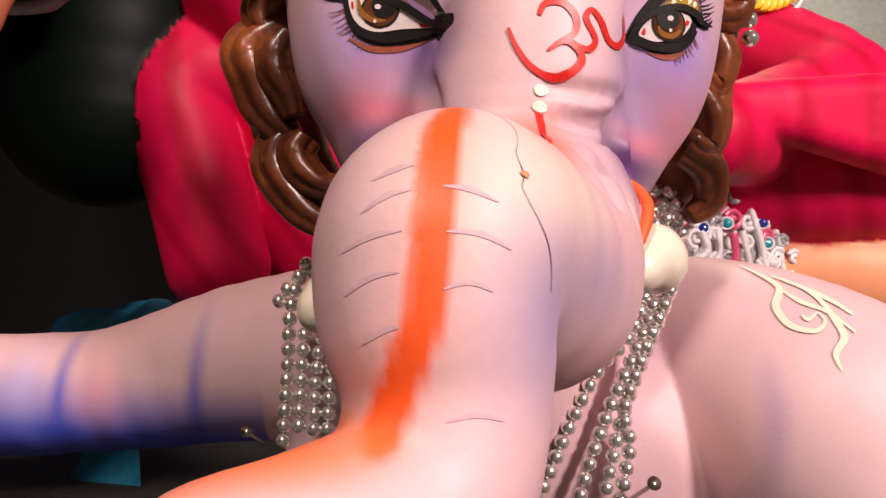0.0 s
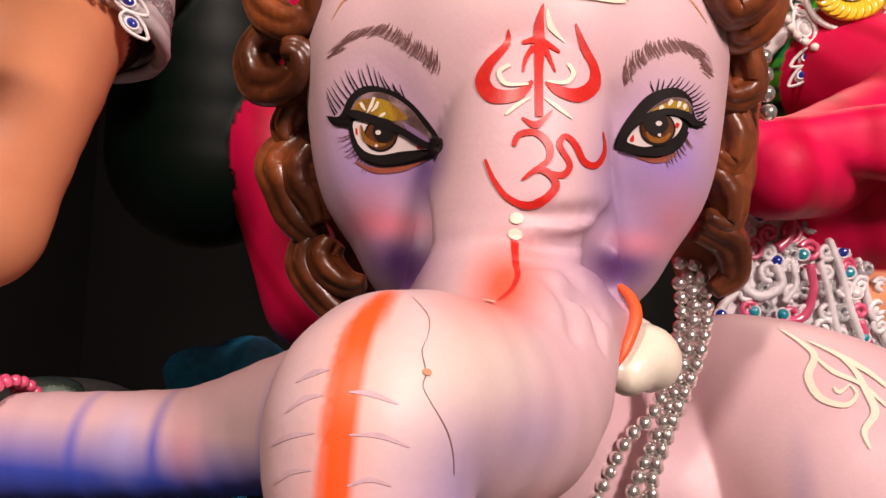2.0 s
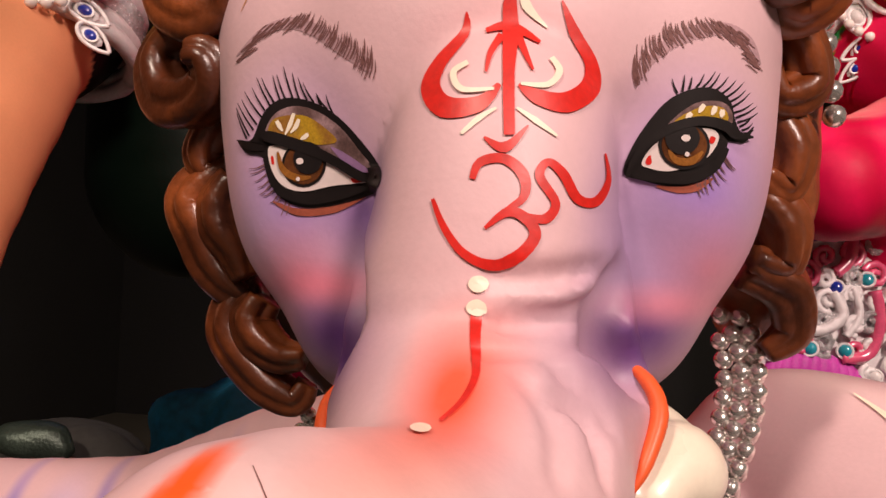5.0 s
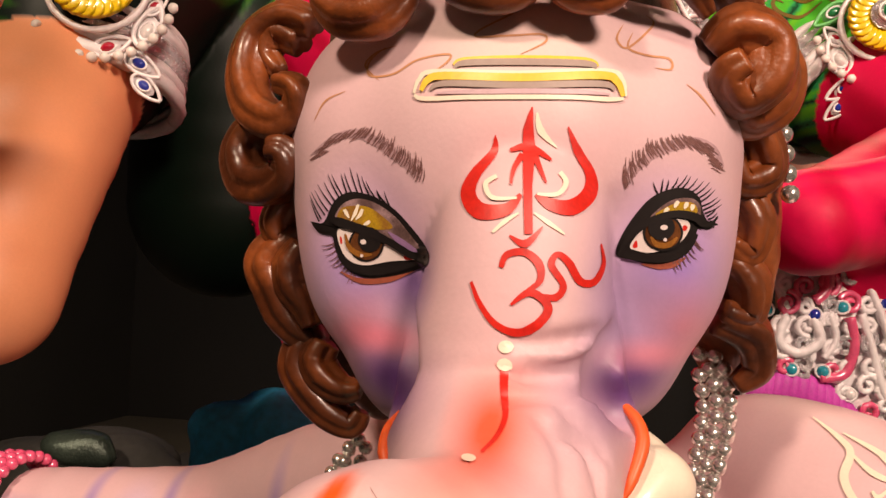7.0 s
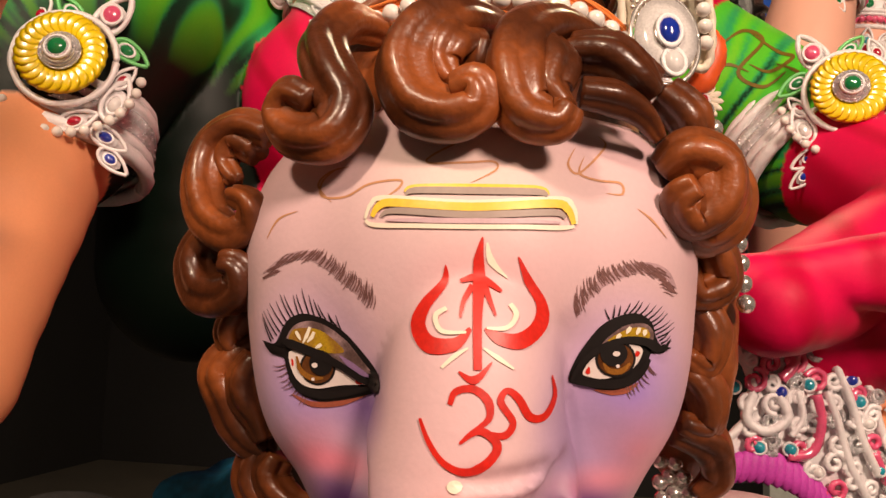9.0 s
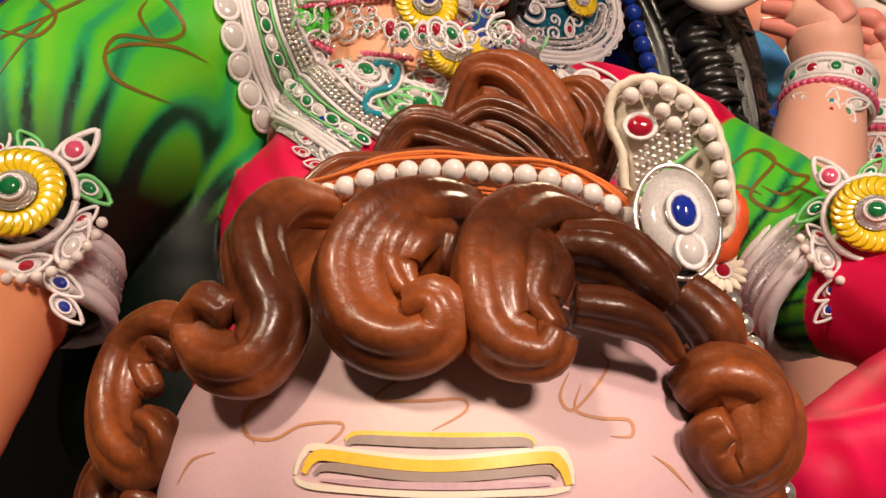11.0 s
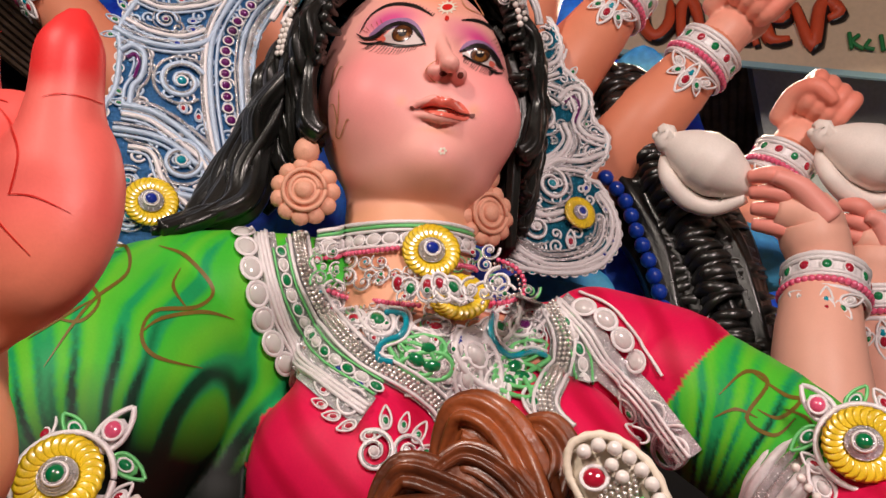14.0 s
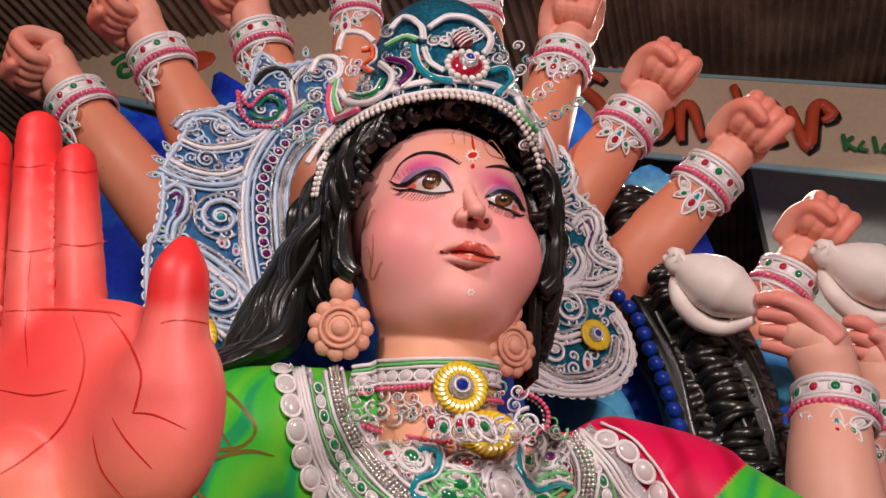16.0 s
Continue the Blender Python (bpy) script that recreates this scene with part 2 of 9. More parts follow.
class Build:
    """Gathers vertices, faces, materials and paint of one mesh."""

    def __init__(self):
        self.v, self.f, self.m, self.c, self.mats, self.cuts = [], [], [], [], [], []

    def slot(self, mat):
        if mat not in self.mats:
            self.mats.append(mat)
        return self.mats.index(mat)

    def put(self, v, f, mat, c=None):
        o, k = len(self.v), self.slot(mat)
        self.v.extend(tuple(map(float, x)) for x in v)
        self.f.extend(tuple(int(i) + o for i in q) for q in f)
        self.m.extend([k] * len(f))
        self.c.extend([(0.5, 0.5, 0.5, 1)] * len(v) if c is None else [(*map(float, x), 1.0) for x in c])

    def tube(self, pts, radii, mat, sides=8, groove=0, depth=0.0, twist=0.0, sub=5, flat=1.0):
        """A swept tube; groove: lengthwise locks of that number."""
        pts, radii = smooth_path(pts, radii, sub)
        self.cuts.append((len(self.v), len(self.f)))
        v, f, side = [], [], None
        for i, p in enumerate(pts):
            t = Vector(pts[min(i + 1, len(pts) - 1)] - pts[max(i - 1, 0)])
            t = t.normalized() if t.length > 1e-9 else Vector((0, 0, 1))
            if side is None:
                side = t.orthogonal().normalized()
            side = (side - t * side.dot(t)).normalized()
            up = t.cross(side)
            for j in range(sides):
                a = 2 * math.pi * j / sides
                r = radii[i] * (1 + depth * (abs(math.sin(groove * a / 2 + twist * i)) - 0.6) if groove else 1)
                v.append(Vector(p) + side * (math.cos(a) * r) + up * (math.sin(a) * r * flat))
        n = len(pts)
        for i in range(n - 1):
            for j in range(sides):
                f.append((i * sides + j, i * sides + (j + 1) % sides, (i + 1) * sides + (j + 1) % sides, (i + 1) * sides + j))
        f.append(tuple(range(sides))[::-1])
        f.append(tuple((n - 1) * sides + j for j in range(sides)))
        self.put(v, f, mat)

    def blob(self, c, r, mat, axes=None, rings=6, sides=10, low=-1.0):
        """An ellipsoid; low: its cut underside."""
        r = r if hasattr(r, "__len__") else (r, r, r)
        ax = axes or (Vector((1, 0, 0)), Vector((0, 1, 0)), Vector((0, 0, 1)))
        v, f, c = [], [], Vector(c)
        a0 = math.asin(low)
        for i in range(rings + 1):
            e = a0 + (math.pi / 2 - a0) * i / rings
            for j in range(sides):
                a = 2 * math.pi * j / sides
                v.append(c + ax[0] * (r[0] * math.cos(e) * math.cos(a)) + ax[1] * (r[1] * math.cos(e) * math.sin(a)) + ax[2] * (r[2] * math.sin(e)))
        for i in range(rings):
            for j in range(sides):
                f.append((i * sides + j, i * sides + (j + 1) % sides, (i + 1) * sides + (j + 1) % sides, (i + 1) * sides + j))
        self.put(v, f, mat)

    def done(self, name, parent=None, label="", smooth=True, paint=False):
        me = bpy.data.meshes.new(name)
        me.from_pydata(self.v, [], self.f)
        for mat in self.mats:
            me.materials.append(mat)
        me.polygons.foreach_set("material_index", self.m)
        if smooth:
            me.polygons.foreach_set("use_smooth", [True] * len(self.f))
        if paint:
            at = me.color_attributes.new("paint", "FLOAT_COLOR", "POINT")
            at.data.foreach_set("color", np.array(self.c, np.float32).ravel())
        me.update()
        ob = new(name, me)
        if parent:
            ob.parent = parent
        if label:
            tagged(ob, label)
        return ob


class Surface:
    """The skin of a sculpted form, onto which lines from a painter's place lay strokes and jewels."""

    def __init__(self, verts, faces):
        from mathutils.bvhtree import BVHTree
        self.tree = BVHTree.FromPolygons([Vector(v) for v in verts], [tuple(map(int, q)) for q in faces])

    def lay(self, eye, y, pts, lift=0.0006):
        """Points (x, z) of the upright plane at depth y, seen from eye, laid on the surface: places and normals."""
        out, eye, last = [], Vector(eye), None
        for x, z in pts:
            way = (Vector((x, y, z)) - eye).normalized()
            p, nrm, _, dist = self.tree.ray_cast(eye, way)
            if p is None or (last and abs(dist - last) > 0.09):
                p, nrm = eye + way * (last or (Vector((x, y, z)) - eye).length), -way
            else:
                last = dist
            if nrm.dot(way) > 0:
                nrm = -nrm
            out.append((p + nrm * lift, nrm))
        return out


def flat_path(pts, widths, sub=6):
    p, w = smooth_path([(x, z) for x, z in pts], widths, sub)
    return p, w


def stroke(b, surf, eye, y, pts, width, mat, lift=0.0007, sub=6, steps=2):
    """A brush stroke: pts in the plane; width one number or one a point."""
    widths = width if hasattr(width, "__len__") else [width] * len(pts)
    p, w = flat_path(pts, widths, sub)
    row, n = [], len(p)
    for i in range(n):
        t = p[min(i + 1, n - 1)] - p[max(i - 1, 0)]
        t = t / (np.hypot(*t) + 1e-9)
        side = np.array((-t[1], t[0])) * w[i] / 2
        for j in range(steps + 1):
            row.append(p[i] + side * (2 * j / steps - 1))
    v = [q[0] for q in surf.lay(eye, y, row, lift)]
    k = steps + 1
    f = [(i * k + j, i * k + j + 1, (i + 1) * k + j + 1, (i + 1) * k + j) for i in range(n - 1) for j in range(steps)]
    b.put(v, f, mat)


def fill(b, surf, eye, y, pts, mat, lift=0.0006, rings=5, sub=5):
    """A filled outline, star-shaped about its middle."""
    p, _ = smooth_path([(x, z) for x, z in pts], None, sub, True)
    mid = sum(p) / len(p)
    row, n = [], len(p)
    for i in range(rings + 1):
        for q in p:
            row.append(mid + (q - mid) * i / rings)
    v = [q[0] for q in surf.lay(eye, y, row, lift)]
    f = [(i * n + j, i * n + (j + 1) % n, (i + 1) * n + (j + 1) % n, (i + 1) * n + j) for i in range(rings) for j in range(n)]
    b.put(v, f, mat)


def disc(b, surf, eye, y, c, r, mat, lift=0.0008, squash=1.0):
    fill(b, surf, eye, y, [(c[0] + r * math.cos(a * 0.785), c[1] + r * squash * math.sin(a * 0.785)) for a in range(8)], mat, lift, 3, 3)


def blend(c, to, w):
    return c + (np.array(to) - c) * np.clip(w, 0, 1)[:, None]


def near(v, p, r, soft=1.0):
    """1 at p, falling to 0 at distance r."""
    r = np.array(r if hasattr(r, "__len__") else (r, r, r))
    d = np.sqrt((((v - np.array(p)) / r) ** 2).sum(1))
    return np.clip((1 - d) / soft, 0, 1) ** 1.3


def box(b, low, high, mat):
    v = [(x, y, z) for x in (low[0], high[0]) for y in (low[1], high[1]) for z in (low[2], high[2])]
    b.put(v, [(0, 1, 3, 2), (4, 6, 7, 5), (0, 4, 5, 1), (2, 3, 7, 6), (0, 2, 6, 4), (1, 5, 7, 3)], mat)


# ---- the hall ----
def hall():
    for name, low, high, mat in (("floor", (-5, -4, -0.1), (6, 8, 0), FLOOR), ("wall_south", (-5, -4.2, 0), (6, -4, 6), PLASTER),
                                 ("wall_west", (-5.2, -4, 0), (-5, 8, 6), UNLITWALL), ("wall_east", (6, -4, 0), (6.2, 8, 6), PLASTER),
                                 ("wall_north", (-5, 8, 0), (6, 8.2, 6), UNLITWALL), ("wall_inner", (1.1, 5.2, 0), (6, 5.4, 5.4), PLASTER)):
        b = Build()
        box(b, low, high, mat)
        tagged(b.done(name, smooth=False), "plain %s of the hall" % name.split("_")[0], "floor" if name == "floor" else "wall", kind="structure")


hall()


# ---- the seated elephant-headed statue ----
def elephant_statue():
    clay = Clay((-0.50, 0.10, 1.02), (0.42, 0.90, 1.72), 0.003)
    # head and cheeks
    clay.ball((0.019, 0.515, 1.494), (0.112, 0.115, 0.125), 0.01)
    clay.ball((0.022, 0.480, 1.516), (0.10, 0.085, 0.085), 0.03)
    clay.ball((-0.067, 0.485, 1.510), (0.045, 0.06, 0.075), 0.035)
    clay.ball((0.108, 0.495, 1.514), (0.043, 0.06, 0.075), 0.035)
    clay.ball((-0.053, 0.472, 1.439), (0.042, 0.05, 0.054), 0.03)
    clay.ball((0.102, 0.485, 1.444), (0.040, 0.05, 0.054), 0.03)
    clay.ball((0.022, 0.500, 1.419), (0.08, 0.07, 0.07), 0.03)
    clay.ball((-0.032, 0.475, 1.396), (0.034, 0.04, 0.036), 0.02)
    clay.ball((0.083, 0.485, 1.402), (0.034, 0.04, 0.036), 0.02)
    clay.ball((-0.027, 0.475, 1.380), (0.03, 0.035, 0.032), 0.02)
    clay.ball((0.079, 0.482, 1.387), (0.03, 0.035, 0.032), 0.02)
    # eye hollows
    clay.ball((-0.024, 0.385, 1.450), (0.026, 0.012, 0.02), 0.012, carve=True)
    clay.ball((0.096, 0.405, 1.457), (0.024, 0.012, 0.02), 0.012, carve=True)
    # trunk: root, bulge, hump and falling end
    clay.limb([(0.031, 0.460, 1.519), (0.035, 0.425, 1.470), (0.034, 0.418, 1.426), (0.032, 0.425, 1.385)], [0.03, 0.043, 0.047, 0.054], 0.045)
    clay.limb([(0.031, 0.435, 1.390), (0.032, 0.420, 1.357), (0.033, 0.345, 1.315), (0.002, 0.268, 1.323), (-0.002, 0.252, 1.300),
               (0.004, 0.250, 1.275), (-0.001, 0.240, 1.244), (-0.024, 0.220, 1.233), (-0.051, 0.205, 1.227)],
              [0.052, 0.060, 0.048, 0.041, 0.036, 0.030, 0.030, 0.028, 0.025], 0.02)
    clay.ball((0.035, 0.430, 1.352), (0.063, 0.035, 0.032), 0.02)
    # tusks
    clay.limb([(0.094, 0.450, 1.345), (0.107, 0.430, 1.333), (0.104, 0.425, 1.336), (0.095, 0.410, 1.326)], [0.014, 0.0165, 0.0155, 0.011], 0.003, 2)
    clay.limb([(-0.060, 0.470, 1.302), (-0.068, 0.460, 1.292)], [0.018, 0.013], 0.003, 2)
    # trunk folds
    for x0, y0, x1, y1, x2, y2 in FOLDS:
        pts = [root_place(x, y) for x, y in ((x0, y0), (x1, y1), (x2, y2))]
        clay.limb([(p[0], clay.front(p[0], p[2]) - 0.001, p[2]) for p in pts], [0.0005, 0.0026, 0.0005], 0.006, carve=True)
    # creases where the cheeks meet the trunk
    for row in ([(-0.0192, 1.4114), (-0.0179, 1.3954), (-0.0191, 1.3778), (-0.0285, 1.3622)], [(0.0842, 1.4078), (0.0812, 1.3934), (0.0798, 1.3804), (0.0879, 1.3704)]):
        clay.limb([(x, clay.front(x, z) + 0.001, z) for x, z in row], [0.001, 0.004, 0.005, 0.002], 0.014, carve=True)
    # hair behind the brow, with the knot's ground
    clay.ball((-0.003, 0.600, 1.603), (0.128, 0.13, 0.115), 0.004, 3)
    clay.limb([(-0.128, 0.560, 1.530), (-0.118, 0.560, 1.415), (-0.075, 0.560, 1.351)], [0.03, 0.024, 0.016], 0.01, 3)
    clay.limb([(0.157, 0.560, 1.550), (0.155, 0.560, 1.457), (0.155, 0.580, 1.394)], [0.03, 0.03, 0.02], 0.01, 3)
    # body
    clay.ball((0.067, 0.680, 1.142), (0.185, 0.10, 0.17), 0.02)
    clay.ball((0.127, 0.630, 1.193), (0.10, 0.07, 0.10), 0.03)
    clay.limb([(0.192, 0.670, 1.291), (0.233, 0.640, 1.269), (0.278, 0.600, 1.236), (0.325, 0.570, 1.180)], [0.065, 0.085, 0.10, 0.09], 0.03)
    clay.limb([(-0.063, 0.680, 1.259), (-0.167, 0.710, 1.238), (-0.292, 0.730, 1.201), (-0.483, 0.750, 1.177)], [0.075, 0.066, 0.052, 0.055], 0.03)
    clay.limb([(0.051, 0.600, 1.261), (0.060, 0.640, 1.194)], [0.07, 0.09], 0.03)
    verts, faces, tags = clay.mesh()
    v = verts
    # skin colours: airbrushed rose and lilac, with shade put into the darker violets
    c = np.tile(np.array((0.70, 0.46, 0.49)), (len(v), 1))
    lilac, violet, rose = (0.36, 0.22, 0.60), (0.16, 0.06, 0.36), (0.88, 0.26, 0.30)
    c = blend(c, lilac, near(v, (-0.052, 0.410, 1.438), (0.06, 0.15, 0.07)) * 0.9)
    # right cheek: lilac and violet laid on heavier to hold its shade
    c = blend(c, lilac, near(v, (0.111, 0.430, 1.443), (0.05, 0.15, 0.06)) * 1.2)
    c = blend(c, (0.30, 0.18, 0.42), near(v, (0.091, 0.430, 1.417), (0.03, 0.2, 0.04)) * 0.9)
    c = blend(c, rose, near(v, (-0.051, 0.430, 1.402), (0.035, 0.15, 0.028)) * 0.75)
    c = blend(c, rose, near(v, (0.118, 0.440, 1.412), (0.035, 0.15, 0.03)) * 0.7)
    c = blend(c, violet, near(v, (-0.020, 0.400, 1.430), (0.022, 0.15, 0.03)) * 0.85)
    # mouth corners: violet paint that also holds the shade under the cheeks
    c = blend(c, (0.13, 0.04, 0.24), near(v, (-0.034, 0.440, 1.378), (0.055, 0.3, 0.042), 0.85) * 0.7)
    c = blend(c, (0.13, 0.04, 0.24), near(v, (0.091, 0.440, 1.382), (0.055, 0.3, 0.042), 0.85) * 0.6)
    c = blend(c, (0.86, 0.40, 0.42), near(v, (0.042, 0.370, 1.493), (0.045, 0.15, 0.035)) * 0.5)
    # paler over the brow
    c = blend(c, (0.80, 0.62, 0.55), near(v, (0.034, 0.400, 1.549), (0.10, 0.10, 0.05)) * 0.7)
    c = blend(c, (0.82, 0.09, 0.03), near(v, (0.034, 0.375, 1.368), (0.026, 0.3, 0.034), 0.8) * 0.95)
    # trunk: paler on top of the hump, more violet down its right side
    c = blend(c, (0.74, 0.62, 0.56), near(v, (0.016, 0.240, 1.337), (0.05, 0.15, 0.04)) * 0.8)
    c = blend(c, (0.36, 0.26, 0.5), near(v, (0.024, 0.240, 1.299), (0.02, 0.15, 0.04)) * 0.5)
    c = blend(c, (0.40, 0.30, 0.50), near(v, (0.048, 0.290, 1.314), (0.028, 0.08, 0.022)) * 0.9)
    c = blend(c, (0.40, 0.30, 0.52), near(v, (0.031, 0.240, 1.299), (0.012, 0.08, 0.035)) * 0.9)
    c = blend(c, (0.84, 0.30, 0.26), near(v, (0.049, 0.350, 1.279), (0.035, 0.10, 0.022)) * 0.8)
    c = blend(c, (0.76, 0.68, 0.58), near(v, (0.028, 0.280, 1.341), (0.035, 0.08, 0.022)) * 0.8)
    # more of the right cheek's shade, put in as dull violet
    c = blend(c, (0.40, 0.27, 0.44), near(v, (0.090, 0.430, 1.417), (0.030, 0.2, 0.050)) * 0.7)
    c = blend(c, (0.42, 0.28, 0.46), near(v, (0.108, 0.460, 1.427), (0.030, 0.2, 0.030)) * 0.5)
    # smile creases beside the trunk: shade painted in as dark violet
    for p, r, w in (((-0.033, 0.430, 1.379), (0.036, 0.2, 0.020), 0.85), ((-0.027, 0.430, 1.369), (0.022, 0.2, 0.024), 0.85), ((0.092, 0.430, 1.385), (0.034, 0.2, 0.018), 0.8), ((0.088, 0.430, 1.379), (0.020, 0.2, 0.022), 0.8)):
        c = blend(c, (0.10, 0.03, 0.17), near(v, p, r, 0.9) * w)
    c = blend(c, (0.86, 0.24, 0.33), near(v, (-0.041, 0.410, 1.400), (0.040, 0.15, 0.012), 0.8) * 0.8)
    c = blend(c, (0.86, 0.28, 0.35), near(v, (0.104, 0.430, 1.397), (0.035, 0.15, 0.012), 0.8) * 0.6)
    # orange line down the trunk
    for w, tone, wide, soft in ((0.22, (0.86, 0.36, 0.26), 0.018, 1.0), (0.85, (0.86, 0.10, 0.012), 0.0072, 0.45)):
        for y in range(120, 790, 12):
            x = 755 - max(0, y - 560) * 0.28 + max(0, 215 - y) * 0.25
            c = blend(c, tone, near(v, stripe_place(x, y), (wide, 0.05, 0.006), soft) * w)
    for x, y in ((600, 790), (520, 800), (440, 815), (370, 835), (300, 860)):
        c = blend(c, (0.88, 0.2, 0.06), near(v, stripe_place(x, y), (0.03, 0.08, 0.012), 0.7) * 0.7)
    # blue bands on the arm
    for x, w in ((100, 0.012), (345, 0.012), (-60, 0.012)):
        c = blend(c, (0.12, 0.1, 0.5), near(v, (-0.307, 0.680, 1.205) if x == 100 else ((-0.188, 0.660, 1.217) if x == 345 else (-0.394, 0.700, 1.195)), (w, 0.12, 0.09)) * 0.85)
    # bluer towards the underside of the arm
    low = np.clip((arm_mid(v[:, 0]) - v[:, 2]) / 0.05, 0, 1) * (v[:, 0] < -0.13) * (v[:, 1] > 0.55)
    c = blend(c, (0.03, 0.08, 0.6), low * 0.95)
    c = blend(c, (0.85, 0.36, 0.42), near(v, (-0.272, 0.680, 1.208), (0.035, 0.1, 0.05)) * 0.7)
    c = blend(c, (0.45, 0.4, 0.75), near(v, (-0.342, 0.690, 1.201), (0.035, 0.1, 0.05)) * 0.7)
    # shoulder crease: shading put in as purple, with pink beside it
    c = blend(c, (0.3, 0.2, 0.42), near(v, (0.214, 0.550, 1.238), (0.012, 0.1, 0.06)) * 0.7)
    c = blend(c, (0.8, 0.42, 0.42), near(v, (0.196, 0.550, 1.221), (0.03, 0.1, 0.06)) * 0.6)
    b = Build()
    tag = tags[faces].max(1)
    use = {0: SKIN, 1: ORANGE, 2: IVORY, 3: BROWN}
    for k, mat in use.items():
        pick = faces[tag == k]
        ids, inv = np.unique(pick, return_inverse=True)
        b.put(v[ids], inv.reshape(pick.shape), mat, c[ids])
    return b, Surface(verts, faces)


FOLDS = ((930, 640, 1010, 660, 1060, 630), (900, 700, 990, 690, 1070, 655), (1000, 720, 1060, 760, 1080, 800), (960, 720, 1010, 770, 1020, 830), (905, 604, 985, 606, 1062, 586), (915, 668, 985, 664, 1050, 640), (1020, 690, 1085, 722, 1120, 770), (1000, 745, 1050, 790, 1068, 850))


def root_place(x, y):
    """A place on the front of the trunk's root."""
    k = 0.365 / 1420
    return (0.084 - 0.0776 + (x - 784) * k, 0.372 + (x - 905) ** 2 * 9e-7, 1.425 + 0.0202 + (441 - y) * k + (x - 784) * 0.00001)


def stripe_place(x, y):
    k = 0.222 / 1456
    return ((x - 784) * k, 0.226, 1.300 + (441 - y) * k + 0.0154)


def arm_mid(x):
    return 1.222 + 0.02 * (x + 0.3)



def curl(b, pts, r, mat, groove=4):
    """A fat lock of hair that rolls in on itself, with grooves along it."""
    n = len(pts)
    radii = [r * (0.55 + 0.6 * math.sin(math.pi * min(1, (i + 0.6) / (n - 0.4)) ** 0.8)) for i in range(n)]
    b.tube(pts, radii, mat, 36, groove, 0.30, 0.02, 7, 1.0)


